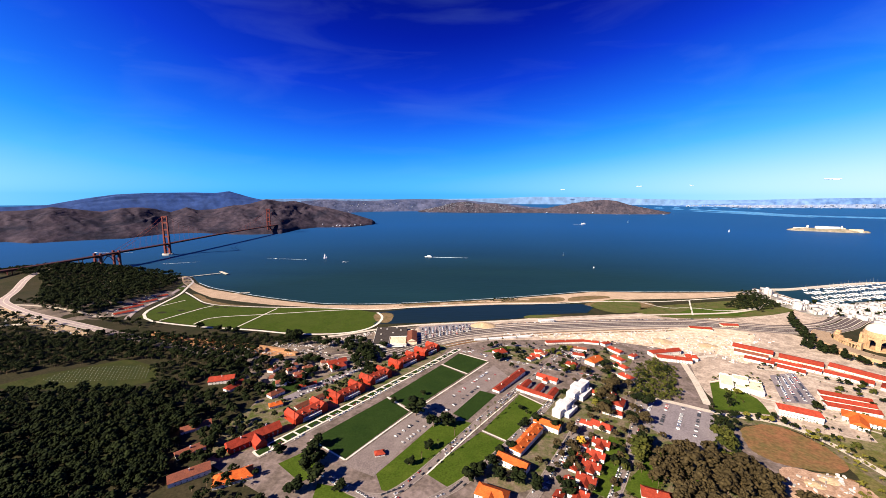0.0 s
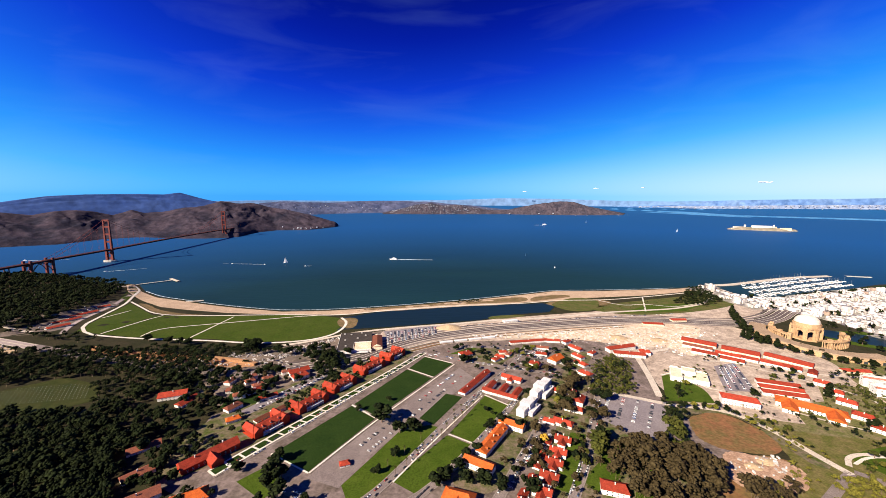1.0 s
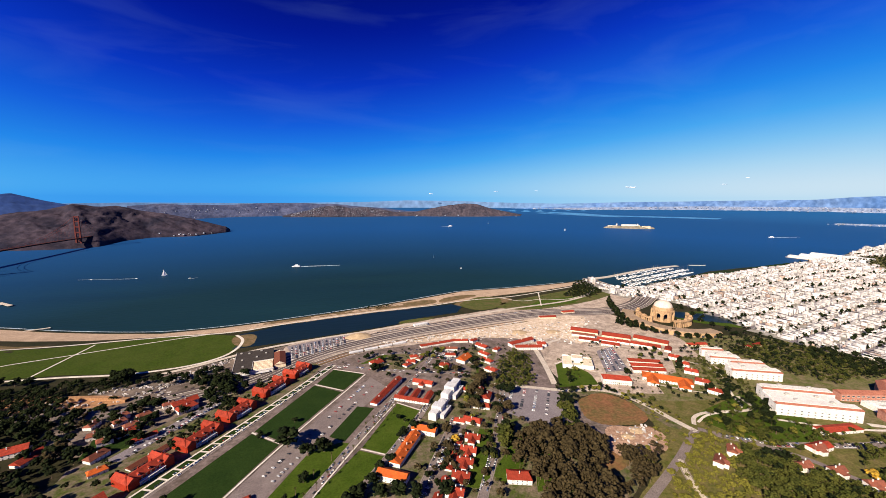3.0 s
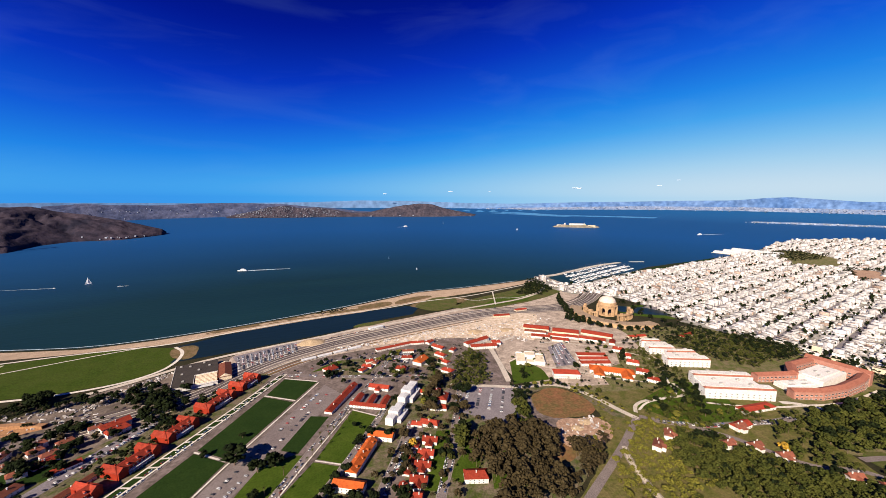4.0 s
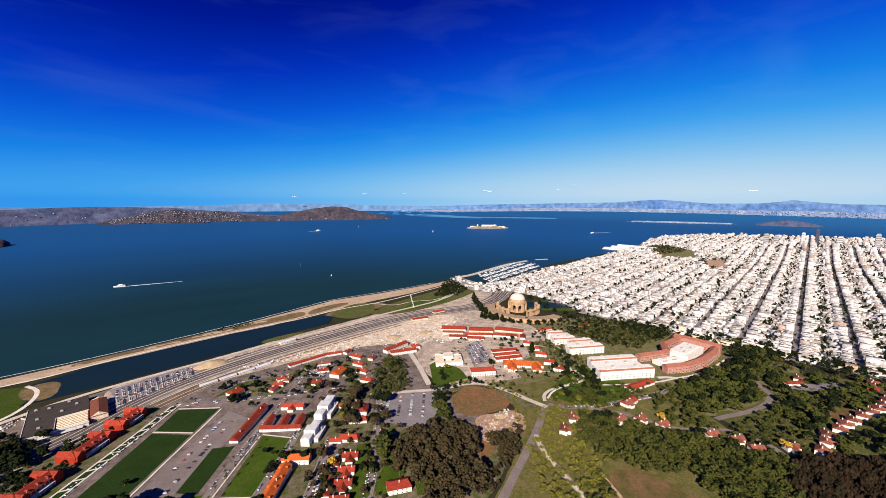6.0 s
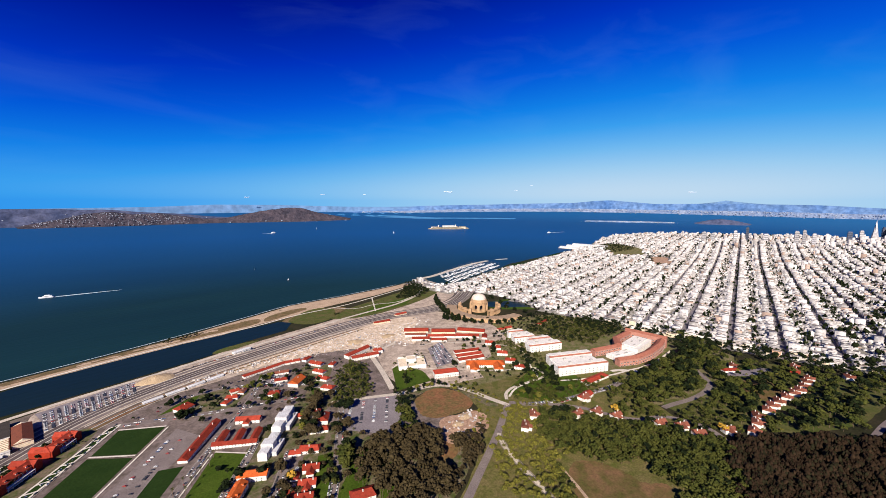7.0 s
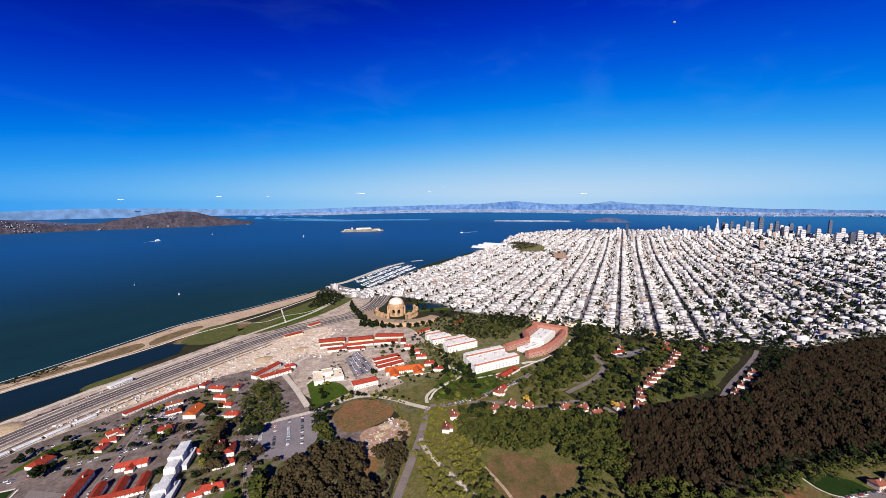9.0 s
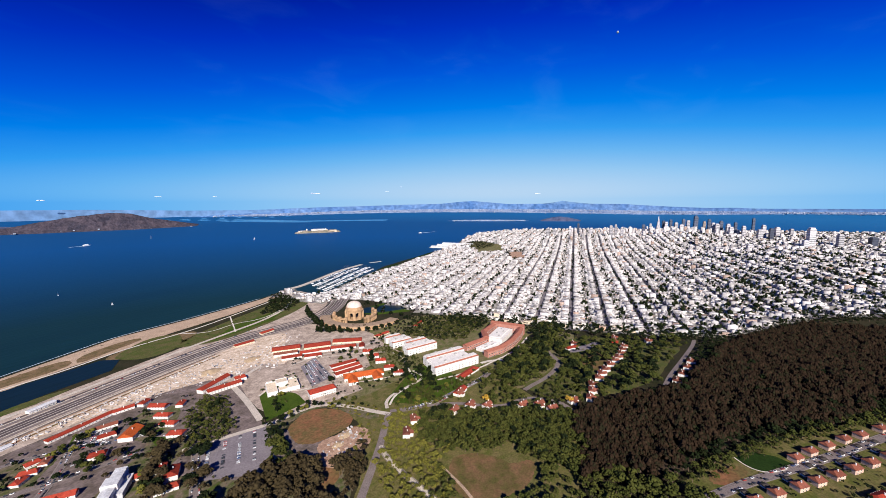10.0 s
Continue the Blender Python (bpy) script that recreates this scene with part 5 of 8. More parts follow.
    for k, (x0, x1, y0, y1, h) in enumerate(((-24, -8, -16, 18, 7), (-8, 10, 4, 18, 10), (8, 26, -14, 16, 7), (-6, 8, -12, 0, 5), (-22, -12, 18, 26, 5), (12, 24, 16, 24, 5))):
        s = Solid().box(x0, x1, y0, y1, -1, h, 0).box(x0 + 0.8, x1 - 0.8, y0 + 0.8, y1 - 0.8, h - 0.02, h + 0.02, 1)
        s.box(x0 - 0.2, x1 + 0.2, y0 - 0.2, y0 + 0.5, h, h + 0.7, 0).box(x0 - 0.2, x1 + 0.2, y1 - 0.5, y1 + 0.2, h, h + 0.7, 0)
        part("block", s.mesh("block", "stucco", "cream"), ob)
    windows(ob, 30, 33, 0, 1, 3.6, WINDOW_TALL)


villa()


def shed():
    """The wide low store: dark roof, a court of roof lights and a brown annexe."""
    ang = 8
    z = base(-304, 324, 74, 112, ang)
    ob = thing("store_shed", -304, 324, z, ang, "wide flat-roofed dark grey store with skylight rows", "shed")
    part("wall", Solid().box(-37, 37, -56, 56, -1, 7.2).mesh("wall", "stucco"), ob)
    part("roof", Solid().box(-37.4, 37.4, -10, 56.4, 7.2, 7.9).box(-37.4, -2, -56.4, -10.0, 7.2, 7.9).mesh("roof", "roof_grey"), ob)
    part("low_roof", Solid().box(-1.9, 37.3, -56.2, -10.1, 7.15, 7.5).mesh("low_roof", "roof_brown"), ob)
    part("parapet", Solid().box(-37.6, 37.6, -57, -56.4, 6.6, 9).box(-38, -37.4, -56.4, 56.4, 6.6, 8.6).box(-2.4, -1.9, -56, -10, 7.9, 9.0).box(-1.9, 37.4, -10.5, -10.0, 7.5, 9.0).mesh("parapet", "stucco"), ob)
    light = Solid().roof(36, 3, 0.3, 1.2, 0, 0).mesh("skylight", "cream")
    for k in range(7):
        part("skylight", light, ob, "", pose(18, -51 + k * 6.2, 7.3))
    part("annexe", Solid().gable(70, 22, -1, 8, 4, 50, -8, True).mesh("annexe", "cream"), ob)
    part("annexe_roof", Solid().roof(70, 22, 8, 4, 6, 0.6, 50, -8, True).mesh("annexe_roof", "roof_brown"), ob, "brown shingled roof")
    part("canopy", Solid().box(-37, 30, -64, -57, 4.0, 4.6).mesh("canopy", "roof_white"), ob)
    unit = Solid().box(-2, 2, -1.4, 1.4, 0, 1.8).box(-1.5, 1.5, -1, 1, 1.8, 2.3).mesh("roof_unit", "stone")
    for ux, uy in ((-20, -30), (-24, 6), (4, 14), (22, 30), (-12, 40), (-28, 46), (12, 48)):
        part("roof_unit", unit, ob, "", pose(ux, uy, 7.9))


shed()

GRID = 10.3


def arts_block(x, y, L, W, angle, h, label, wings):
    """A white office block with stepped roofs edged by salmon tile bands."""
    z = base(x, y, L, W, angle)
    ob = thing("office_block", x, y, z, angle, label, "office building", "campus of offices")
    for cx, cy, l, w, hh in wings:
        s = Solid().box(cx - l / 2, cx + l / 2, cy - w / 2, cy + w / 2, -2, hh)
        s.box(cx - l / 2 + 2.5, cx + l / 2 - 2.5, cy - w / 2 + 2.5, cy + w / 2 - 2.5, hh, hh + 2.6)
        part("block", s.mesh("block", "stucco"), ob)
        t = Solid().roof(l, min(w * 0.32, 9), hh, 2.0, 2, 0.5, cx, cy - w / 2 + min(w * 0.16, 4.5))
        part("tile_band", t.mesh("tile_band", "roof_tile_pink"), ob, "salmon tiled roof band")
        for k in range(2):
            u = Solid().box(-3.2, 3.2, -2.2, 2.2, 0, 2.0).box(-2.4, 2.4, -1.5, 1.5, 2.0, 2.7)
            part("roof_unit", u.mesh("roof_unit", "stone"), ob, "", pose(cx + (k - 0.5) * l * 0.42, cy + w * 0.16, hh + 2.6))
        windows(ob, l, w, 1, 3, 9.0, WINDOW_WIDE, 4.6, (-1,), cx, cy)
        windows(ob, w, l, 1, 3, 9.0, WINDOW_WIDE, 4.6, (1,), cx, cy, True)


arts_block(601, -122, 117, 72, -27, 20, "large white office block with salmon roof bands", [(0, -27, 116, 18, 22), (2, 0, 100, 36, 16), (6, 27, 104, 18, 20)])
arts_block(650, -4, 88, 54, -25, 17, "white office block with salmon roof bands", [(0, -17, 86, 20, 19), (4, 4, 74, 26, 15), (8, 22, 60, 14, 18)])
arts_block(664, 66, 60, 54, -26, 15, "white office block with salmon roof bands", [(0, -16, 58, 20, 17), (4, 6, 50, 26, 14), (-4, 24, 44, 12, 17)])
pitched_house("pavilion", "low white pavilion with a dark red roof", 573, -184, 66, 16, -8, 6, 2.5, "stucco", "roof_red", hip=5, storeys=1, category="building")


def crescent_block():
    """The salmon block bent round white terraces, open to the west."""
    ob = thing("crescent_block", 800, -172, base(800, -172, 220, 100, 0), 0, "salmon office block bent around white roofs", "office building", "campus of offices")
    rows = [[(-104, 55), (-30, 30)], [(-30, 30), (10, 54), (82, 52)], [(84, 60), (92, -34)], [(88, -26), (46, -34), (-20, -36), (-74, -28), (-118, -8)]]
    for r, pts in enumerate(rows):
        h = (21, 23, 27, 23)[r]
        for a, b in zip(pts, pts[1:]):
            l = math.hypot(b[0] - a[0], b[1] - a[1]) + 2
            q = pose((a[0] + b[0]) / 2, (a[1] + b[1]) / 2, 0, 0, 0, math.degrees(math.atan2(b[1] - a[1], b[0] - a[0])))
            part("block", Solid().box(-l / 2, l / 2, -7.5, 7.5, -2, h).mesh("block", "salmon"), ob, "", q)
            part("roof", Solid().roof(l, 15, h, 3.6, 0, 0.6).mesh("roof", "roof_tile_pink"), ob, "salmon tiled roof", q)
            for j in range(3):
                for i in range(max(1, int(l / 8))):
                    part("window", WINDOW_BAY, ob, "", q @ pose((i - (int(l / 8) - 1) / 2) * 8, 7.5 if r == 3 else -7.5, 2.5 + j * 6.2, 0, 0, 0 if r == 3 else 180))
    for cx, cy, l, w, h, ang in ((-62, 8, 66, 30, 15, -16), (26, 12, 92, 42, 19, 2)):
        q = pose(cx, cy, 0, 0, 0, ang)
        s = Solid().box(-l / 2, l / 2, -w / 2, w / 2, -2, h).box(-l / 2 + 6, l / 2 - 6, -w / 2 + 8, w / 2 - 8, h, h + 2.2)
        part("terrace", s.mesh("terrace", "stucco"), ob, "white flat roof", q)
        for k in range(4):
            part("roof_unit", Solid().box(-5, 5, -1.5, 1.5, 0, 1.4).mesh("roof_unit", "stone"), ob, "", q @ pose((k - 1.5) * l * 0.2, (k % 2 - 0.5) * 12, h + 2.2))


crescent_block()

# houses on the wooded hillside
HILL_HOUSES = ((429, -227, 0), (458, -244, -10), (470, -272, -20), (487, -208, -12), (499, -327, -30), (513, -353, -35), (508, -377, -40), (549, -404, -40), (570, -429, 5), (601, -428, 10), (716, -438, 15), (749, -444, 10), (780, -450, 15), (805, -456, 15), (868, -460, 20), (868, -345, 12), (966, -433, 10), (967, -514, 20), (336, -192, 30), (372, -181, 40))
RIDGE_HOUSES = ((628, -424, 20), (664, -431, 10), (690, -434, 25), (836, -459, 15), (896, -461, 10), (700, -566, -12), (742, -577, -12), (786, -588, -12), (830, -597, -12))
for hx, hy, ha in HILL_HOUSES:
    pitched_house("villa_house", "white hillside house with a red-brown roof", hx, hy, 17, 11, ha, 7.5, 3.6, "stucco", "roof_brown", hip=0, chimneys=2, wing=5, gap=5.0, group="hillside houses")
for hx, hy, ha in RIDGE_HOUSES:
    pitched_house("villa_house", "pale house with a red-brown roof on the wooded ridge", hx, hy, 16, 11, ha, 7.5, 3.4, "stucco", "roof_brown", hip=0, chimneys=2, wing=5, gap=9.0, group="hillside houses")
pitched_house("park_house", "long low white building with a red roof beside a car park", 834, -348, 34, 12, -36, 6, 3.4, "stucco", "roof_red", hip=3, gap=9.0)
pitched_house("brick_house", "red brick house with a red-brown roof among trees", 936, -438, 20, 16, 10, 9, 4.5, "roof_red", "roof_brown", hip=4, chimneys=2, gap=9.0)
for row, turn in ((((392, -630), (414, -652), (437, -677), (455, -697), (476, -719), (498, -741), (520, -763), (545, -788), (572, -814)), -47), (((497, -688), (519, -707), (543, -730), (569, -754), (590, -777), (621, -807), (650, -835)), -43)):
    for hx, hy in row:
        pitched_house("street_house", "small pale house with a red-brown roof", hx, hy, 14, 11, turn, 7, 3.4, "pink_stucco", "roof_brown", hip=2.5, chimneys=1, gap=5.0, group="houses along the street")
        pitched_house("garage", "small white garage with flat pitched roof", hx + (12 if turn == -47 else -10), hy + (8 if turn == -47 else -10), 7, 6, turn, 3, 1.0, "stucco", "roof_grey", storeys=0, group="garages along the street")
for hx, hy in ((424, -722), (450, -748), (478, -776), (508, -804)):
    pitched_house("street_house", "pale house with a deep red roof", hx, hy, 24, 12, -44, 6, 3, "stucco", "roof_red", hip=3, chimneys=1, gap=3.6, group="houses along the street")

# ---- the city on its grid ----
G1 = np.array([math.cos(radians(GRID)), math.sin(radians(GRID))])
G2 = np.array([-G1[1], G1[0]])
G0 = np.array([1093.0, -189.0])  # a crossing of the grid
BLOCK_X, BLOCK_Y, STREET = 148.0, 105.0, 13.0
ARTS_C = np.array([800.0, 320.0])
PARKS = [[(2577, 717), (2720, 900), (3050, 1040), (3250, 960), (3007, 661), (2638, 494), (2446, 630)], [(2260, 340), (2560, 455), (2680, 373), (2329, 221)], [(1448, 798), (1641, 808), (2063, 880), (2330, 930), (2400, 1010), (1775, 930), (1480, 860)]]


draped("park", PARKS[0], "campus_grass", 1.5, "green park on the far headland", "lawn", cell=60)
draped("playing_field", PARKS[1], "pink_earth", 1.5, "pinkish bare playing field in the city", "field", cell=40)


def city_ok(x, y):
    """Where houses stand."""
    x, y = np.asarray(x, float), np.asarray(y, float)
    ok = inside(COAST, x, y) > 22
    edge = np.interp(y, [-2500, -1109, -882, -700, -560, -330, 59, 171, 311, 480, 560, 590, 700], [2300, 1450, 1350, 1130, 1070, 1015, 965, 960, 990, 990, 945, 870, 870])
    ok &= x > edge
    ok &= np.hypot(x - ARTS_C[0], y - ARTS_C[1]) > 190
    for p in PARKS:
        ok &= inside(p, x, y) < 8
    return ok


def cuboids(c, half, z0, z1, ang, pitch=None):
    """Many boxes at once: vertices and faces."""
    n = len(c)
    ca, sa = np.cos(ang), np.sin(ang)
    corners = np.array([(-1, -1), (1, -1), (1, 1), (-1, 1)], float)
    u = corners[None, :, 0] * half[:, :1]
    v = corners[None, :, 1] * half[:, 1:2]
    X = c[:, :1] + u * ca[:, None] - v * sa[:, None]
    Y = c[:, 1:2] + u * sa[:, None] + v * ca[:, None]
    bot = np.stack([X, Y, np.repeat(z0[:, None], 4, 1)], -1)
    top = np.stack([X, Y, np.repeat(z1[:, None], 4, 1)], -1)
    V = np.concatenate([bot, top], 1)
    F = np.array([(0, 1, 5, 4), (1, 2, 6, 5), (2, 3, 7, 6), (3, 0, 4, 7), (4, 5, 6, 7)])
    F = (F[None] + np.arange(n)[:, None, None] * 8).reshape(-1, 4)
    return V.reshape(-1, 3), F


def raw_mesh(name, V, F, mats, index=None):
    me = bpy.data.meshes.new(name)
    me.vertices.add(len(V))
    me.vertices.foreach_set("co", np.ascontiguousarray(V, np.float32).ravel())
    k = F.shape[1]
    me.loops.add(F.size)
    me.loops.foreach_set("vertex_index", np.ascontiguousarray(F, np.int32).ravel())
    me.polygons.add(len(F))
    me.polygons.foreach_set("loop_start", np.arange(len(F), dtype=np.int32) * k)
    me.polygons.foreach_set("loop_total", np.full(len(F), k, np.int32))
    for m in mats:
        me.materials.append(M[m])
    if index is not None:
        me.polygons.foreach_set("material_index", np.asarray(index, np.int32))
    me.update(calc_edges=True)
    me.validate()
    return me


rng = np.random.default_rng(5)


def house_plots():
    """Centre, half sizes, height and turn of each house, block by block in two rows of lots."""
    out, trees = [], []
    for i in range(-3, 42):
        for j in range(-34, 16):
            o = G0 + G1 * (i * BLOCK_X) + G2 * (j * BLOCK_Y)
            mid = o + G1 * (BLOCK_X / 2) + G2 * (BLOCK_Y / 2)
            if not (850 < mid[0] < 6200 and -3350 < mid[1] < 1400):
                continue
            bx, by = BLOCK_X - STREET, BLOCK_Y - STREET
            far = math.hypot(mid[0] + 118, mid[1] + 517)
            lot = 7.6 if far < 2600 else (10.0 if far < 3800 else 15.0)
            deep_south = mid[1] < -430 - 0.10 * (mid[0] - 1000)
            for row in (0, 1):
                s = 0.0
                while s < bx - 4:
                    w = lot * rng.uniform(0.85, 1.3)
                    w = min(w, bx - s)
                    d = rng.uniform(14, 25)
                    hi = rng.choice([6.5, 8.5, 10.5, 13], p=[0.28, 0.34, 0.24, 0.14]) + rng.uniform(-1.4, 1.4)
                    if rng.random() < (0.15 if deep_south else 0.06):
                        s += w
                        continue
                    if rng.random() < (0.05 if far < 2200 else 0.12):
                        hi, w = rng.uniform(14, 22), min(w * 1.8, bx - s)
                    hill = 0 if mid[0] < 2600 else 1
                    if hill and rng.random() < 0.08:
                        hi = rng.uniform(16, 34)
                    core = math.exp(-((mid[0] - 4750) / 750) ** 2 - ((mid[1] + 750) / 750) ** 2)
                    if rng.random() < core * 0.20:
                        hi = rng.uniform(18, 34 + 55 * core)
                    front = rng.uniform(0.3, 3.0)
                    yy = front + d / 2 if row == 0 else by - front - d / 2
                    c = o + G1 * (STREET / 2 + s + w / 2) + G2 * (STREET / 2 + yy)
                    out.append((c[0], c[1], w / 2 - 0.12, d / 2, hi))
                    e = rng.uniform(5, 18)  # a lower wing behind
                    if rng.random() < (0.7 if deep_south else 0.92):
                        u = (d + e) / 2 * (1 if row == 0 else -1)
                        q = c + G2 * u + G1 * rng.uniform(-0.15, 0.15) * w
                        out.append((q[0], q[1], w / 2 * rng.uniform(0.45, 0.85), e / 2, hi * rng.uniform(0.4, 0.9)))
                    s += w
            for k in range(int(bx / 9)):  # sheds and decks in the yards
                if rng.random() < 0.6:
                    c = o + G1 * (STREET / 2 + (k + rng.random()) * 9) + G2 * (STREET / 2 + by / 2 + rng.uniform(-9, 9))
                    out.append((c[0], c[1], rng.uniform(2, 4.5), rng.uniform(2, 5), rng.uniform(2.5, 6)))
            south = 2.2 if mid[1] < -330 - 0.05 * (mid[0] - 1000) else 1.0
            for k in range(int(rng.integers(3, 9) * south * (1.5 if deep_south else 1))):
                q = o + G1 * (STREET / 2 + rng.uniform(4, bx - 4)) + G2 * (STREET / 2 + by / 2 + (rng.uniform(-by / 2, by / 2) if deep_south else rng.normal(0, 12)))
                trees.append((q[0], q[1], rng.uniform(2.0, 4.6) * (1.2 if deep_south else 1)))
            for k in range(rng.integers(2, 10) if mid[1] < 250 - 0.12 * (mid[0] - 1000) else rng.integers(0, 3)):
                q = o + G1 * (STREET / 2 + rng.uniform(0, bx)) + G2 * rng.choice([3.5, -3.5, 8])
                trees.append((q[0], q[1], rng.uniform(1.8, 3.5)))
    out, trees = np.array(out), np.array(trees)
    return out[city_ok(out[:, 0], out[:, 1])], trees[city_ok(trees[:, 0], trees[:, 1])]


plots, city_trees = house_plots()
# streets: one dark sheet under the blocks, and a pale sheet of yards on each block
def city_floor():
    def lines(n0, n1, size, cuts):
        at, yard = [], []
        for k in range(n0, n1):
            at += [k * size] + [k * size + STREET / 2 + (size - STREET) * c / cuts for c in range(cuts + 1)]
            yard += [0] + [1] * cuts + [0]
        return np.array(at + [n1 * size]), np.array(yard)
    us, uy = lines(-3, 42, BLOCK_X, 5)
    vs, vy = lines(-34, 16, BLOCK_Y, 4)
    U, V = np.meshgrid(us, vs)
    X, Y = G0[0] + U * G1[0] + V * G2[0], G0[1] + U * G1[1] + V * G2[1]
    ok = city_ok(X, Y) & (X < 6300) & (Y > -3400)
    P = drawn_in(np.stack([X, Y, terrain(X, Y) + 0.35], -1)).reshape(-1, 3)
    i = np.arange(X.size).reshape(X.shape)
    F = np.stack([i[:-1, :-1], i[:-1, 1:], i[1:, 1:], i[1:, :-1]], -1)
    keep = ok[:-1, :-1] | ok[:-1, 1:] | ok[1:, 1:] | ok[1:, :-1]
    kind = (vy[:, None] * uy[None, :])[keep]
    tagged(new("street_grid", raw_mesh("street_grid", P, F[keep], ["street", "backyard"], kind)), "asphalt streets and pale yards of the city grid", "road", kind="structure")


city_floor()
order = np.argsort(np.hypot(plots[:, 0] + 118, plots[:, 1] + 517))
plots = plots[order]  # nearest first
NEAR_HOUSES = 100


def town_house_mesh(k):
    """A narrow flat-roofed house with a cornice, bay windows and a parapet round its roof."""
    s = Solid().box(-0.5, 0.5, -0.5, 0.5, -0.3, 0.97, 0).box(-0.5, 0.5, -0.52, -0.47, 0.95, 1.0, 0).box(-0.5, 0.5, 0.47, 0.52, 0.95, 1.0, 0)
    s.box(-0.5, -0.46, -0.47, 0.47, 0.95, 1.0, 0).box(0.46, 0.5, -0.47, 0.47, 0.95, 1.0, 0)
    return s.mesh("wall", ["town_wall", "stucco", "cream", "town_wall"][k], "town_roof")


TOWN = [town_house_mesh(k) for k in range(4)]
TOWN_ROOF = Solid().box(-0.455, 0.455, -0.465, 0.465, 0.965, 0.985).mesh("roof", "town_roof")
BAY = Solid().ring([(-0.3, 0.5), (-0.18, 0.56), (0.18, 0.56), (0.3, 0.5)][::-1], 0.3, 0.9)
for level in (0.36, 0.64):
    BAY.box(-0.14, 0.14, 0.555, 0.566, level, level + 0.16, 1)
BAY = BAY.mesh("bay_window", "stucco", "glass")
for k, (x, y, hw, hd, hi) in enumerate(plots[:NEAR_HOUSES]):
    ob = thing("town_house", x, y, tz(x, y) + 0.3, GRID, "pale painted town house with a flat roof", "house", "town houses")
    q = Matrix.Diagonal((hw * 2, hd * 2, hi, 1))
    part("wall", TOWN[k % 4], ob, "", q)
    part("roof", TOWN_ROOF, ob, "", q)
    for s in (0, 180):
        part("bay_window", BAY, ob, "", pose(0, 0, 0, 0, 0, s) @ q)


def far_houses():
    p = plots[NEAR_HOUSES:]
    z = terrain(p[:, 0], p[:, 1])
    ang = np.full(len(p), radians(GRID))
    V, F = cuboids(p[:, :2], p[:, 2:4], z - 2, z + p[:, 4], ang)
    idx = np.tile([0, 0, 0, 0, 1], len(p))
    # a stair head or a roof ridge on every second roof
    q = p[rng.random(len(p)) < 0.5]
    zq = terrain(q[:, 0], q[:, 1]) + q[:, 4]
    off = rng.uniform(-0.4, 0.4, (len(q), 2)) * q[:, 2:4]
    V2, F2 = cuboids(q[:, :2] + off, q[:, 2:4] * rng.uniform(0.25, 0.5, (len(q), 1)), zq - 0.5, zq + rng.uniform(1.2, 3.0, len(q)), np.full(len(q), radians(GRID)))
    V, F = np.concatenate([V, V2]), np.concatenate([F, F2 + len(V)])
    idx = np.concatenate([idx, np.tile([0, 0, 0, 0, 1], len(q))])
    me = raw_mesh("town_houses", drawn_in(V), F, ["house_white", "house_roof"], idx)
    tagged(new("town_houses", me), "thousands of pale flat-roofed town houses on a grid", "houses", kind="stuff")


far_houses()

# towers of the far city: bearing, angle of the top, distance, width
TOWERS = [
    (94.4, -1.62, 5100, 46, "tower_dark"), (93.6, -2.2, 5000, 36, "tower"), (95.3, -2.3, 5050, 30, "tower"), (96.2, -2.45, 4900, 34, "tower"), (97.0, -2.2, 5150, 36, "tower_dark"),
    (97.7, -2.55, 4950, 40, "tower"), (98.4, -2.35, 5200, 30, "tower_dark"), (99.2, -2.75, 5000, 36, "tower"), (100.05, -1.8, 5700, 30, "tower_dark"), (101.0, -2.6, 5400, 40, "tower"),
    (102.2, -2.8, 5200, 44, "tower"), (103.4, -2.95, 5400, 36, "tower"), (105.0, -2.7, 3900, 46, "tower"), (91.2, -2.45, 4950, 34, "tower"), (92.3, -2.5, 5050, 40, "tower"), (89.4, -2.7, 4900, 30, "tower"),
    (88.6, -2.85, 4850, 36, "tower_dark"), (92.9, -2.75, 4700, 42, "tower"), (107.2, -3.3, 4300, 40, "tower"), (109.5, -3.5, 4500, 46, "tower_dark"), (112.0, -3.6, 4400, 40, "tower"),
    (76.1, -3.5, 3900, 40, "tower"), (77.0, -3.6, 3950, 30, "tower"), (79.2, -3.2, 3850, 26, "tower"), (80.3, -2.75, 3900, 24, "tower_dark"), (82.0, -3.45, 3800, 30, "tower"), (84.6, -3.0, 4150, 34, "tower"), (85.2, -2.85, 4200, 26, "tower"), (86.0, -3.2, 4100, 30, "tower"),
    (90.9, -2.3, 5050, 38, "tower_dark"), (91.7, -2.15, 5150, 34, "tower_dark"), (93.1, -2.05, 5250, 36, "tower_dark"), (95.8, -2.05, 5200, 34, "tower_dark"), (96.6, -2.55, 4800, 44, "tower"), (98.0, -2.9, 4600, 40, "tower"), (100.7, -3.1, 4500, 44, "tower"), (101.7, -2.95, 4700, 36, "tower_dark"), (94.0, -3.1, 4400, 38, "tower"), (92.0, -3.2, 4300, 34, "tower"),
    (98.9, -4.4, 3700, 34, "tower"), (96.8, -5.3, 3100, 30, "tower"), (99.9, -4.8, 3300, 40, "tower"), (103.0, -5.0, 3300, 46, "tower"), (101.1, -7.6, 2500, 42, "tower"), (106.5, -5.2, 3200, 50, "tower_dark"), (108.5, -6.2, 2700, 40, "tower"), (94.6, -4.2, 3600, 26, "tower"), (104.6, -4.1, 3800, 36, "tower"), (110.5, -5.0, 3300, 44, "tower"),
]
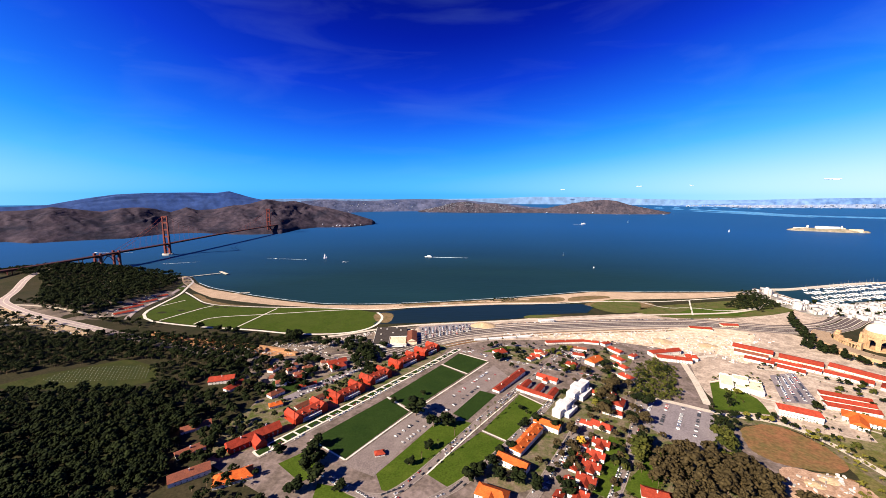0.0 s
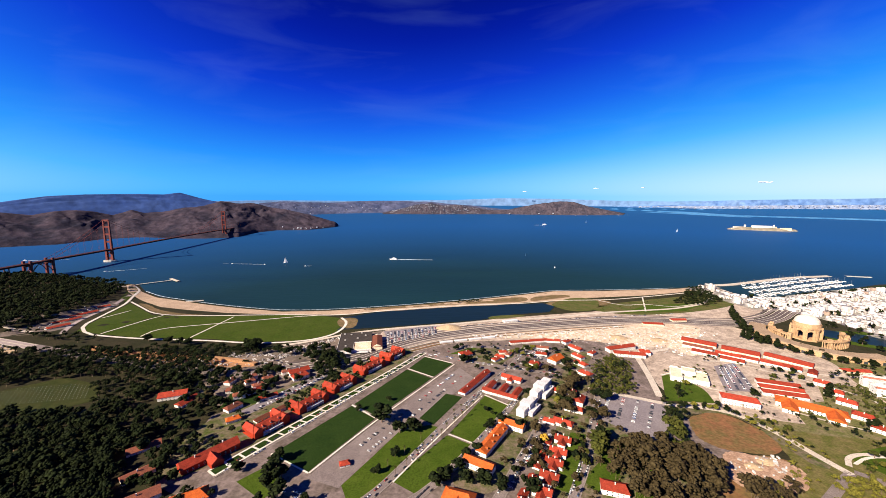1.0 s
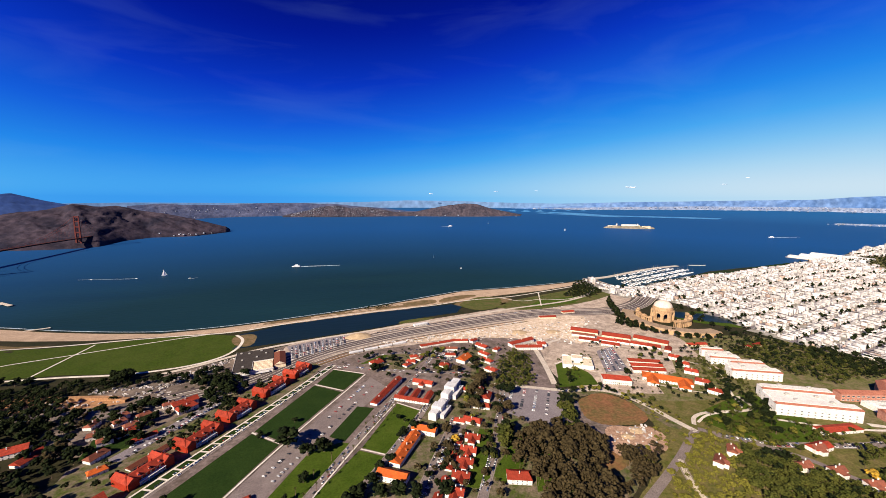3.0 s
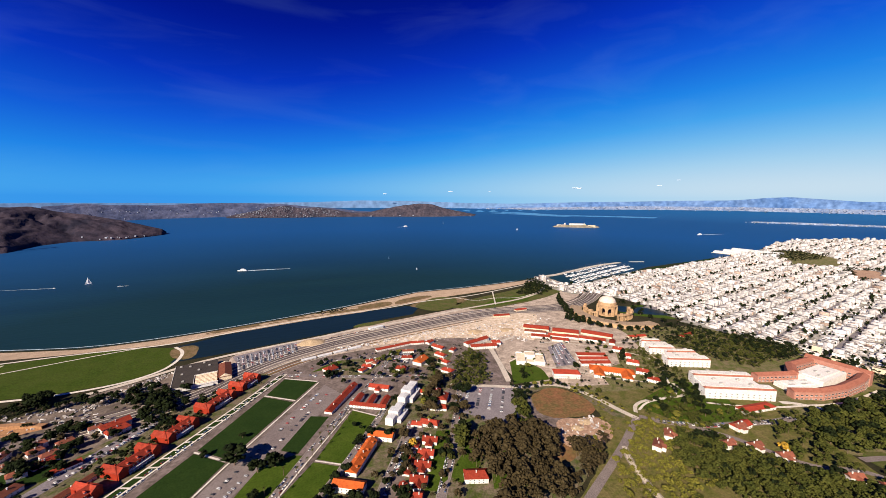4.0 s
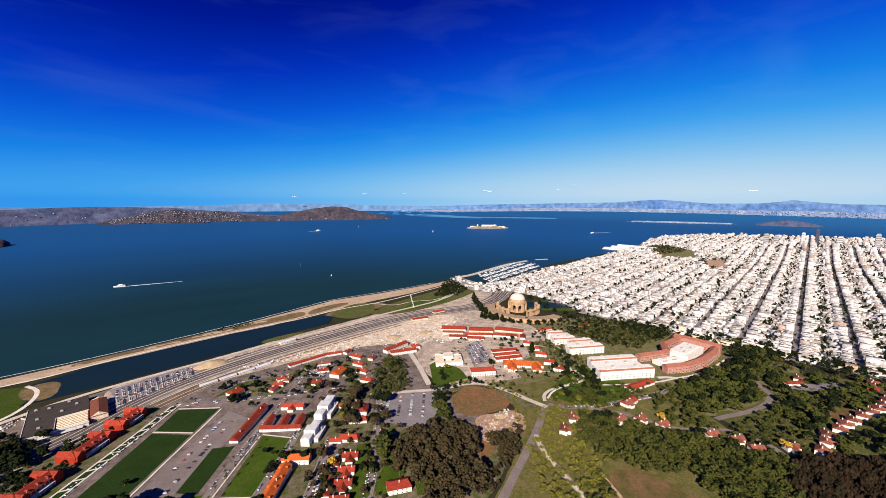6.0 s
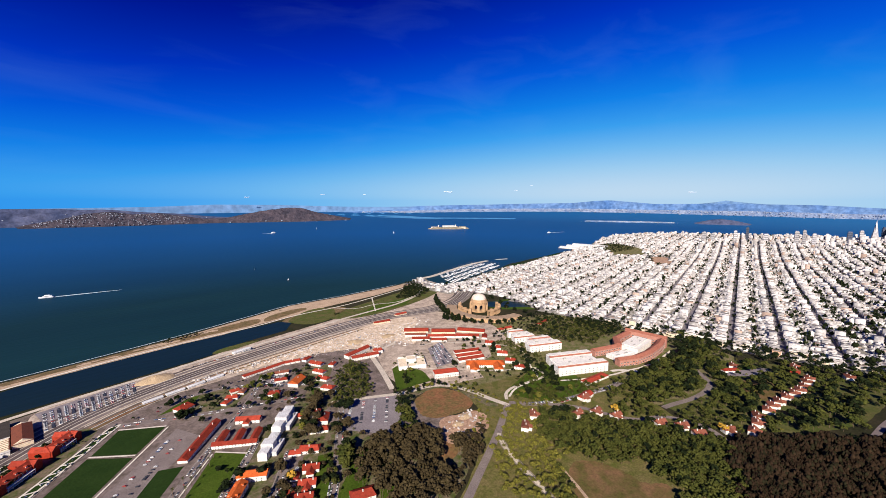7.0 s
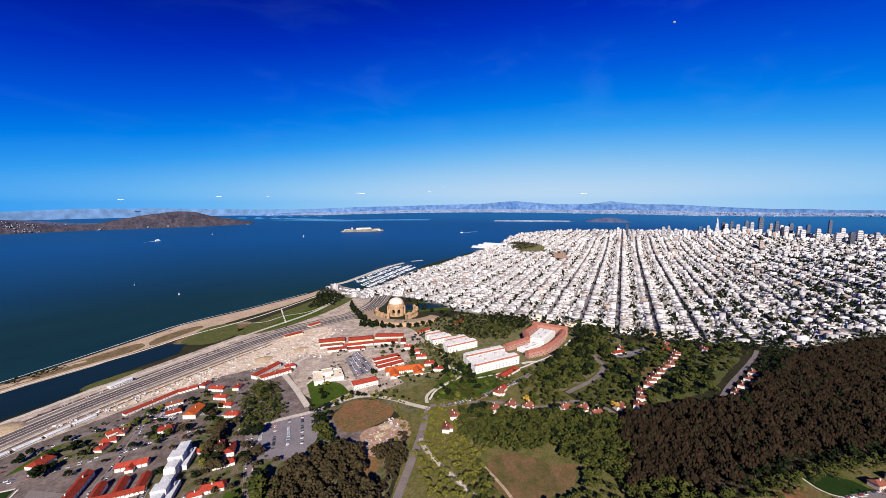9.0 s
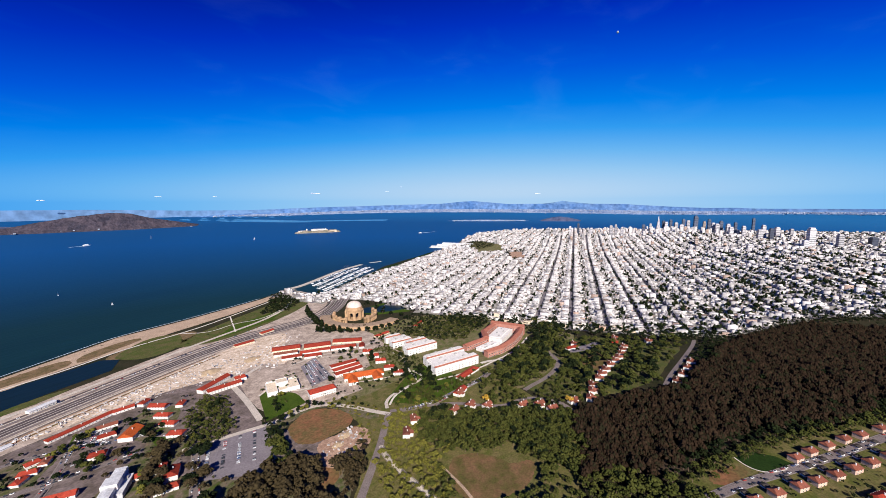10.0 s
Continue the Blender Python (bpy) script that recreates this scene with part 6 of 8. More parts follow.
for az, el, dist, wide, material in TOWERS:
    x, y = EYE_MID[0] + dist * math.sin(radians(az)), EYE_MID[1] + dist * math.cos(radians(az))
    top = EYE_MID[2] + dist * math.tan(radians(el))
    g = tz(x, y)
    k = float(np.linalg.norm(drawn_in((x, y, 0)) - EYE_MID) / np.linalg.norm(np.array((x, y, 0)) - EYE_MID))
    ob = thing("tower_block", *drawn_in((x, y, g)), GRID, "tall %s tower of the far city" % ("dark" if material == "tower_dark" else "pale"), "tower", "towers of the far city")
    h, w = (top - g) * k, wide * k
    part("shaft", Solid().box(-w / 2, w / 2, -w * 0.4, w * 0.4, -5, h * 0.93).box(-w * 0.38, w * 0.38, -w * 0.3, w * 0.3, h * 0.93, h).mesh("shaft", material), ob)
    for j in range(max(2, min(9, int(h / 14)))):
        zz = h * 0.9 * (j + 0.6) / max(2, min(9, int(h / 14)))
        part("window_band", Solid().box(-w * 0.505, w * 0.505, -w * 0.405, w * 0.405, zz - 1.0, zz + 1.6).mesh("window_band", "glass"), ob)


def pyramid_tower():
    az, dist = radians(90.3), 4900
    x, y = EYE_MID[0] + dist * math.sin(az), EYE_MID[1] + dist * math.cos(az)
    top, g = EYE_MID[2] + dist * math.tan(radians(-1.62)), tz(x, y)
    k = float(np.linalg.norm(drawn_in((x, y, 0)) - EYE_MID) / np.linalg.norm(np.array((x, y, 0)) - EYE_MID))
    ob = thing("pyramid_tower", *drawn_in((x, y, g)), GRID, "slender pale pyramid tower", "tower")
    h, w = (top - g) * k, 56 * k
    part("shaft", Solid().box(-w / 2, w / 2, -w / 2, w / 2, -5, h * 0.8, 0, w * 0.4).mesh("shaft", "tower"), ob)
    part("spire", Solid().box(-w * 0.1, w * 0.1, -w * 0.1, w * 0.1, h * 0.8, h, 0, w * 0.095).mesh("spire", "roof_white"), ob)
    part("fin", Solid().box(-w * 0.26, w * 0.26, -w * 0.08, w * 0.08, h * 0.45, h * 0.82).mesh("fin", "tower"), ob)


pyramid_tower()

# ---- trees ----
OCTA_V = np.array([(1, 0, 0), (-1, 0, 0), (0, 1, 0), (0, -1, 0), (0, 0, 1), (0, 0, -1)], float)
OCTA_F = np.array([(0, 2, 4), (2, 1, 4), (1, 3, 4), (3, 0, 4), (2, 0, 5), (1, 2, 5), (3, 1, 5), (0, 3, 5)])


def tufts(centres, radius, gen, squash=0.75):
    """Ragged leaf clumps: one broken octahedron at each centre."""
    n = len(centres)
    v = OCTA_V[None] * gen.uniform(0.55, 1.35, (n, 6, 1)) + gen.normal(0, 0.18, (n, 6, 3))
    a = gen.uniform(0, 6.28, n)
    c, s = np.cos(a)[:, None], np.sin(a)[:, None]
    x, y = v[:, :, 0] * c - v[:, :, 1] * s, v[:, :, 0] * s + v[:, :, 1] * c
    v = np.stack([x, y, v[:, :, 2] * squash], -1) * np.asarray(radius).reshape(-1, 1, 1) + np.asarray(centres)[:, None]
    f = OCTA_F[None] + (np.arange(n) * 6)[:, None, None]
    return v.reshape(-1, 3), f.reshape(-1, 3)


def limb(s, a, b, r0, r1, n=6):
    a, b = Vector(a), Vector(b)
    q = (b - a).to_track_quat("Z", "Y").to_matrix()
    v = []
    for p, r in ((a, r0), (b, r1)):
        v += [p + q @ Vector((r * math.cos(6.283 * k / n), r * math.sin(6.283 * k / n), 0)) for k in range(n)]
    s.add(v, [(k, (k + 1) % n, n + (k + 1) % n, n + k) for k in range(n)] + [tuple(range(n, 2 * n))])


def tree_meshes(seed, shape, leaf):
    """A unit tree, one metre high: tapered trunk with limbs, and a crown of clumps."""
    g = np.random.default_rng(seed)
    s = Solid()
    top = {"round": 0.55, "tall": 0.75, "cone": 0.95, "flat": 0.6}[shape]
    limb(s, (0, 0, -0.03), (0.01, 0, top * 0.6), 0.035, 0.024)
    limb(s, (0.01, 0, top * 0.6), (0.02, 0.02, top), 0.024, 0.01)
    for k in range(5):
        a, h = g.uniform(0, 6.28), top * g.uniform(0.45, 0.85)
        limb(s, (0.01, 0, h), (0.22 * math.cos(a), 0.22 * math.sin(a), h + g.uniform(0.08, 0.22)), 0.014, 0.005, 5)
    n = 170
    lobes = []
    for k in range(7):
        a = g.uniform(0, 6.28)
        if shape == "cone":
            h = (k + 0.5) / 7
            lobes.append((0.04 * math.cos(a), 0.04 * math.sin(a), 0.2 + 0.75 * h, 0.24 * (1.08 - h), 0.09))
        elif shape == "tall":
            lobes.append((0.14 * math.cos(a), 0.14 * math.sin(a), g.uniform(0.4, 0.88), 0.15, 0.12))
        elif shape == "flat":
            lobes.append((0.28 * math.cos(a), 0.28 * math.sin(a), g.uniform(0.55, 0.85), 0.18, 0.10))
        else:
            lobes.append((0.2 * math.cos(a), 0.2 * math.sin(a), g.uniform(0.42, 0.84), 0.19, 0.15))
    lobes = np.array(lobes)
    pick = lobes[g.integers(0, len(lobes), n)]
    d = g.normal(0, 1, (n, 3))
    d /= np.linalg.norm(d, axis=1, keepdims=True)
    c = pick[:, :3] + d * np.stack([pick[:, 3], pick[:, 3], pick[:, 4]], 1) * g.uniform(0.3, 1.1, (n, 1))
    V, F = tufts(c, g.uniform(0.07, 0.135, n), g)
    return s.mesh("trunk", "trunk"), raw_mesh("crown", V, F, [leaf])


TREES = {}
for key, shape, leaf, words in (("oak", "round", "leaf_dark", "dark green spreading tree"), ("green", "round", "leaf_green", "green broad-leaved tree"), ("olive", "flat", "leaf_olive", "olive green spreading tree"), ("gum", "tall", "leaf_gum", "tall brown-green gum tree"), ("pine", "cone", "leaf_dark", "dark pointed conifer"), ("gold", "round", "leaf_gold", "golden autumn tree")):
    TREES[key] = ([tree_meshes(100 * k + len(key) * 7 + ord(key[0]), shape, leaf) for k in range(3)], words)
tree_count = 0


def tree(key, x, y, h, where="beside the houses of the post"):
    global tree_count
    meshes, words = TREES[key]
    t, c = meshes[tree_count % 3]
    tree_count += 1
    ob = new("tree")
    ob.matrix_basis = pose(x, y, tz(x, y), 0, 0, (tree_count * 67) % 360) @ Matrix.Diagonal((h * 1.5, h * 1.5, h * 1.12, 1))
    tagged(ob, words + " " + where, "tree", "trees of the post")
    part("trunk", t, ob)
    part("crown", c, ob)


def palm_meshes():
    s = Solid()
    limb(s, (0, 0, -0.3), (0.1, 0, 5), 0.32, 0.26)
    limb(s, (0.1, 0, 5), (0.2, 0.1, 11), 0.26, 0.22)
    c = Solid()
    g = np.random.default_rng(9)
    for k in range(22):
        a, u = 6.283 * k / 22 + g.uniform(-0.1, 0.1), g.uniform(-0.5, 0.9)
        p = np.array([0.2, 0.1, 11.0])
        d = np.array([math.cos(a), math.sin(a), u])
        side = np.array([-math.sin(a), math.cos(a), 0]) * 0.28
        q = [p + d * 0.1, p + d * 1.3 + (0, 0, 0.1), p + d * 2.3 + (0, 0, -0.5)]
        v = [q[0] - side * 0.3, q[0] + side * 0.3, q[1] - side, q[1] + side, q[2], q[1] + (0, 0, 0.18)]
        c.add(v, [(0, 1, 3, 5), (0, 5, 2), (2, 5, 4), (5, 3, 4)])
    return s.mesh("trunk", "trunk"), c.mesh("crown", "leaf_green")


PALM = palm_meshes()


def palm(x, y, k):
    ob = new("palm")
    ob.matrix_basis = pose(x, y, tz(x, y), 0, 0, k * 41)
    tagged(ob, "slender palm tree along the lawn's edge", "palm", "palms along the street")
    part("trunk", PALM[0], ob)
    part("crown", PALM[1], ob)


for k in range(13):
    f = k / 12
    palm(-168 + 128 * f + (k % 3) * 1.5, -116 + 178 * f, k)
for k, (x, y) in enumerate(((-178, -104), (-160, -78), (-140, -50), (-92, 10), (-80, 24))):
    palm(x, y, k + 5)
SPOTS = [
    ("oak", -199, -3, 24), ("green", 94, -72, 21), ("oak", 104, -62, 19), ("green", 88, -84, 17), ("gum", 80, 23, 18), ("gum", 88, 14, 16), ("gum", 136, 118, 19), ("gum", 126, 112, 17), ("oak", -342, 220, 19), ("oak", -527, 287, 20), ("oak", -425, 173, 17), ("oak", -391, 295, 15), ("oak", -309, -117, 19), ("oak", -170, -31, 17), ("oak", -150, -27, 18), ("oak", -172, -82, 11), ("oak", -192, -112, 10), ("oak", -44, -24, 13), ("oak", -22, -12, 14), ("oak", 3, -26, 15), ("gum", 20, -36, 16), ("gold", 26, -60, 11),
    ("gum", 13, -80, 13), ("gum", 3, -100, 13), ("oak", -66, -76, 12), ("oak", -80, -86, 13), ("oak", -92, -106, 14), ("oak", -112, -128, 14), ("gum", 128, 100, 20), ("gum", 112, 84, 19), ("gum", 102, 46, 20), ("gum", 96, 70, 18), ("oak", 36, 76, 12), ("oak", -12, -148, 15),
    ("oak", 118, 4, 15), ("gum", 132, 0, 16), ("oak", 160, 50, 17), ("oak", 150, 66, 15), ("oak", -20, 256, 14), ("oak", -60, 214, 16), ("oak", -50, 218, 14), ("green", 62, 168, 13), ("green", 78, 176, 13), ("oak", -72, 284, 12),
    ("oak", -318, -88, 15), ("oak", -311, -130, 14), ("oak", -300, -118, 15), ("oak", -356, -104, 12), ("oak", -349, 233, 15), ("oak", -391, 245, 16), ("oak", -372, 238, 17), ("oak", -308, 262, 15), ("oak", -269, 198, 15), ("oak", -314, 191, 17), ("oak", -330, 200, 17), ("oak", -298, 204, 15), ("oak", -346, 190, 15),
    ("oak", -500, 173, 14), ("oak", -444, 179, 16), ("oak", -452, 160, 15), ("oak", -537, 298, 17), ("oak", -524, 312, 18), ("oak", -545, 310, 16), ("oak", -678, 308, 15), ("oak", -727, 316, 16), ("oak", -700, 312, 15), ("oak", -776, 322, 15), ("oak", -528, 170, 14), ("oak", -511, 119, 12),
    ("oak", -293, -148, 17), ("oak", -311, -165, 16), ("oak", -262, -160, 12), ("oak", -120, -134, 14), ("oak", -106, -122, 15), ("oak", -84, -130, 15), ("oak", -66, -134, 15), ("oak", -48, -142, 15), ("oak", -240, 30, 9), ("oak", -196, 60, 8), ("oak", -40, 26, 8),
    ("pine", 560, 70, 16), ("pine", 552, 62, 18), ("pine", 540, 54, 15), ("oak", 420, 60, 12), ("oak", 505, -40, 14), ("oak", 520, -56, 13), ("oak", 500, -72, 14), ("oak", 535, -90, 13), ("oak", 556, -104, 12), ("green", 530, -20, 10), ("green", 380, -40, 9), ("gold", 487, -262, 12), ("gold", 545, -398, 12),
    ("pine", 640, 330, 20), ("pine", 650, 318, 22), ("pine", 662, 300, 20), ("pine", 648, 304, 18), ("pine", 668, 284, 18), ("pine", 636, 342, 17), ("pine", 770, 540, 20), ("pine", 752, 520, 22), ("pine", 735, 492, 22), ("pine", 719, 463, 23), ("pine", 705, 436, 22), ("pine", 692, 410, 23), ("pine", 682, 391, 22), ("pine", 672, 362, 22), ("oak", 660, 270, 13), ("oak", 676, 246, 12), ("oak", 720, 190, 14), ("oak", 770, 176, 13), ("oak", 800, 172, 13), ("oak", 860, 180, 13), ("oak", 690, 232, 13), ("oak", 712, 214, 13), ("oak", 735, 200, 12), ("oak", 750, 190, 13), ("oak", 676, 260, 13),
]
for key, x, y, h in SPOTS:
    tree(key, x, y, h)
gen = np.random.default_rng(21)
GARDENS = [  # loose trees between the houses
    ([(-480, 30), (-380, 60), (-360, 170), (-440, 190), (-560, 160), (-590, 90)], 46, ("oak", "oak", "gum"), (8, 15)), ([(-470, -40), (-420, -120), (-520, -150), (-560, -60)], 12, ("oak",), (9, 15)),
    ([(60, -40), (130, 60), (100, 90), (40, 0)], 9, ("gum", "oak", "olive"), (8, 14)), ([(-10, -60), (60, -30), (30, -110), (-40, -150)], 16, ("gum", "oak", "oak"), (6, 11)), ([(60, -60), (110, -30), (60, -150), (20, -160)], 12, ("gum", "oak", "green"), (6, 11)),
    ([(20, 180), (160, 170), (200, 260), (60, 300)], 16, ("oak", "green", "olive"), (6, 11)), ([(320, 100), (400, 100), (400, 160), (330, 170)], 10, ("olive", "green"), (5, 9)), ([(440, 30), (560, 60), (600, 160), (520, 160)], 12, ("oak", "green"), (6, 10)),
    ([(400, -110), (480, -80), (540, -140), (480, -190), (420, -170)], 14, ("green", "oak", "olive"), (7, 13)), ([(850, 420), (1000, 420), (950, 250), (870, 200)], 10, ("oak",), (9, 14)), ([(250, 30), (330, 30), (340, 10), (260, 14)], 8, ("oak", "olive"), (5, 9)),
]


def scatter(poly, n, g):
    p = np.array(poly, float)
    out = []
    while len(out) < n:
        q = g.uniform(p.min(0), p.max(0), (n * 3, 2))
        q = q[inside(poly, q[:, 0], q[:, 1]) > 1]
        out += list(q[: n - len(out)])
    return np.array(out)


for poly, n, kinds, (lo, hi) in GARDENS:
    for k, (x, y) in enumerate(scatter(poly, n, gen)):
        tree(kinds[k % len(kinds)], x, y, gen.uniform(lo, hi))


CLEAR = [(x - 6, y - 3, 13) for x, y, a in HILL_HOUSES] + [(h[0] - 2, h[1] - 8, 9 + h[2] * 0.45) for h in HOMES]
CLEAR += [(52 - 15 * k, -58 - 22 * k, 15) for k in range(6)] + [(24, 18, 26), (62, 72, 30), (-4, 76, 36), (-44, -62, 30), (584, -318, 14), (632, -334, 14), (696, -344, 14), (738, -336, 14), (773, -315, 14)]


# tall trees stand back from the ridge's houses and the upper road
OPEN_SLOPE = [(x - 16 * k, y - 2 * k, 11) for x, y, a in HILL_HOUSES + RIDGE_HOUSES if x > 540 for k in range(3)]
OPEN_SLOPE += [(x - 14 * k, y - 4 * k, 10) for x, y in ((570, -316), (600, -326), (632, -336), (664, -342), (696, -344), (720, -342), (742, -334), (765, -320), (834, -348), (810, -345), (860, -370), (890, -385), (936, -438)) for k in range(3)]


def woods(label, poly, spacing, heights, leaf, lumps=22, seed=1, keep=1.0, wide=0.42, squash=0.75):
    """A stretch of wood: trunks and ragged crowns of many clumps, in one object."""
    g = np.random.default_rng(seed)
    p = np.array(poly, float)
    xs, ys = np.arange(p[:, 0].min(), p[:, 0].max(), spacing), np.arange(p[:, 1].min(), p[:, 1].max(), spacing)
    X, Y = [a.ravel() + g.uniform(-0.45, 0.45, a.size) * spacing for a in np.meshgrid(xs, ys)]
    ok = (inside(poly, X, Y) > g.uniform(-6, 4, X.size)) & (g.random(X.size) < keep)
    for cx, cy, r in CLEAR + (OPEN_SLOPE if heights[1] > 10 else []):
        ok &= np.hypot(X - cx, Y - cy) > r
    X, Y = X[ok], Y[ok]
    n = len(X)
    h = g.uniform(*heights, n) * (0.8 + 0.4 * g.random(n))
    lumps = int(lumps * 1.5)
    z = terrain(X, Y)
    r = h * wide * g.uniform(0.7, 1.15, n)
    d = g.normal(0, 1, (n, lumps, 3))
    d /= np.linalg.norm(d, axis=2, keepdims=True)
    d[:, :, 2] = np.abs(d[:, :, 2]) * 1.1 - 0.35
    c = np.stack([X, Y, z + h * 0.62], -1)[:, None] + d * np.stack([r, r, h * 0.36], -1)[:, None] * g.uniform(0.5, 0.95, (n, lumps, 1))
    V, F = tufts(c.reshape(-1, 3), np.repeat(r, lumps) * g.uniform(0.20, 0.40, n * lumps), g, squash)
    a = g.uniform(0, 6.28, n)
    T = np.stack([np.stack([X + 0.35 * np.cos(a + k * 2.094), Y + 0.35 * np.sin(a + k * 2.094), z - 1], -1) for k in range(3)] + [np.stack([X, Y, z + h * 0.75], -1)], 1).reshape(-1, 3)
    TF = (np.array([(0, 1, 3), (1, 2, 3), (2, 0, 3)])[None] + (np.arange(n) * 4)[:, None, None]).reshape(-1, 3)
    idx = np.concatenate([np.zeros(len(F), int), np.ones(len(TF), int)])
    me = raw_mesh("woods", drawn_in(np.concatenate([V, T])), np.concatenate([F, TF + len(V)]), [leaf, "trunk"], idx)
    return tagged(new("woods", me), label, "trees", kind="stuff")


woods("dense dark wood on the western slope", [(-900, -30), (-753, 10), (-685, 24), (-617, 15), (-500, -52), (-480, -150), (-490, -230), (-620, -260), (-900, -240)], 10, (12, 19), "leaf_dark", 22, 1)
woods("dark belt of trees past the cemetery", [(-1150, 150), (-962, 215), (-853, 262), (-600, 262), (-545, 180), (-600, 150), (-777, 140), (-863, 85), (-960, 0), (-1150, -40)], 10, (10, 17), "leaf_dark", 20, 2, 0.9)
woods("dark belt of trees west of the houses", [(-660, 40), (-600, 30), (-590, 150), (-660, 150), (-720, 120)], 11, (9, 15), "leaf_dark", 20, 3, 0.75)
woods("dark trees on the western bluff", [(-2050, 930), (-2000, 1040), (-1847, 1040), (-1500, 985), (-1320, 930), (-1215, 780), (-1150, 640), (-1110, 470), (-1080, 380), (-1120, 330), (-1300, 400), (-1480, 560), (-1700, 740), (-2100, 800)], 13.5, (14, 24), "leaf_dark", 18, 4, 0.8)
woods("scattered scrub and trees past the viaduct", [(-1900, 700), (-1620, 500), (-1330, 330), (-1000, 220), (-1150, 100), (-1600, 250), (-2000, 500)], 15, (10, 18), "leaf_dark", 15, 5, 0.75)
woods("tall brown gum grove beside the dirt field", [(84, -136), (108, -88), (134, -68), (158, -66), (176, -80), (188, -100), (222, -104), (219, -136), (192, -154), (180, -172), (166, -220), (70, -214), (76, -168)], 11, (22, 33), "leaf_gum", 34, 6, 0.92, 0.29)
woods("clump of dark gums below the rubble yard", [(222, -152), (258, -150), (245, -192), (212, -196)], 8.5, (18, 27), "leaf_gum", 30, 59, 0.95, 0.32)
woods("dark trees at the grove's edge", [(96, -104), (118, -62), (150, -56), (140, -70), (112, -92)], 13, (12, 20), "leaf_dark", 26, 61, 0.7, 0.34)
woods("green trees beside the car park", [(229, -2), (226, -51), (190, -98), (178, -84), (204, -44), (214, 0)], 10, (11, 19), "leaf_green", 24, 60, 0.9, 0.36)
woods("green thicket between the roads", [(150, 74), (200, 190), (256, 240), (290, 234), (270, 180), (222, 80), (200, 70)], 6.0, (5, 9), "leaf_green", 22, 8, 1.0)
woods("olive bushes in the thicket", [(150, 74), (200, 190), (256, 240), (288, 232), (268, 180), (220, 82), (200, 72)], 16, (5, 9), "leaf_olive", 20, 29, 0.5)
woods("dark bushes in the thicket", [(160, 90), (206, 180), (252, 222), (268, 186), (222, 92)], 14, (7, 12), "leaf_dark", 20, 28, 0.8)
woods("strip of dark trees by the car park", [(256, 46), (288, 92), (314, 96), (262, 10), (232, -40), (192, -96), (184, -70), (216, -10)], 9, (9, 16), "leaf_dark", 22, 9, 0.6)
woods("sunny olive wood on the slope", [(352, -135), (380, -150), (376, -178), (328, -225), (336, -270), (300, -272), (255, -313), (200, -262), (262, -196), (300, -178)], 7.5, (6, 12), "leaf_olive", 22, 10, 0.85)
woods("green wood below the hillside houses", [(380, -172), (432, -214), (452, -270), (494, -338), (526, -405), (442, -448), (356, -452), (366, -399), (382, -344), (344, -305), (336, -272), (328, -225)], 7.5, (9, 16), "leaf_green", 24, 11, 1.0)
woods("dark trees in the green wood", [(380, -172), (432, -214), (452, -270), (494, -338), (526, -405), (442, -448), (356, -452), (382, -344), (336, -272)], 17, (11, 17), "leaf_dark", 22, 62, 0.7)
woods("brown trees where the two woods meet", [(440, -440), (528, -402), (565, -440), (520, -500), (450, -520), (392, -500), (354, -455)], 9, (11, 18), "leaf_brown", 24, 63, 1.0, 0.42, 1.5)
woods("green trees below the brown wood", [(250, -440), (354, -452), (395, -490), (395, -545), (372, -600), (260, -540), (190, -420)], 9.5, (10, 17), "leaf_green", 24, 64, 0.95)
woods("dark trees between road and campus", [(470, -275), (520, -232), (545, -214), (640, -226), (640, -262), (590, -300), (545, -306), (520, -330), (500, -300)], 12, (9, 16), "leaf_green", 22, 65, 0.85)
woods("green shrubs between road and campus", [(400, -130), (470, -120), (560, -200), (545, -214), (470, -225), (440, -190)], 10, (5, 10), "leaf_green", 20, 66, 0.75)
woods("olive and dark trees along the hillside road", [(540, -330), (590, -345), (700, -370), (690, -400), (590, -400), (556, -420), (520, -400), (512, -350)], 10, (7, 13), "leaf_green", 20, 67, 0.85)
woods("green wood around the clearing", [(240, -300), (265, -270), (300, -275), (250, -330), (270, -380), (320, -405), (360, -400), (350, -440), (250, -440), (200, -350)], 10, (9, 14), "leaf_green", 22, 12, 0.8)
woods("brown leafless-looking wood on the hill", [(452, -425), (510, -415), (545, -432), (625, -530), (694, -575), (900, -650), (1099, -725), (1300, -900), (1280, -1180), (1019, -1000), (800, -905), (715, -848), (621, -764), (559, -665), (480, -590), (440, -560), (392, -530), (400, -470)], 9, (12, 18), "leaf_brown", 26, 13, 1.0, 0.46, 1.5)
woods("dark green crowns in the brown wood", [(545, -432), (625, -530), (694, -575), (900, -650), (1099, -725), (1250, -900), (1019, -980), (800, -885), (700, -800), (640, -640), (560, -500)], 34, (13, 19), "leaf_dark", 26, 105, 0.6, 0.42)
woods("dark trees at the brown wood's lower edge", [(452, -520), (500, -570), (590, -660), (700, -800), (800, -880), (780, -900), (690, -840), (590, -730), (500, -625), (430, -570)], 12, (9, 16), "leaf_dark", 24, 106, 0.75, 0.46)
woods("dark green wood behind the campus", [(634, -225), (720, -235), (820, -240), (930, -255), (1040, -190), (1010, -250), (960, -300), (820, -330), (725, -385), (590, -330), (546, -275)], 12, (11, 18), "leaf_green", 28, 14, 0.9, 0.46)
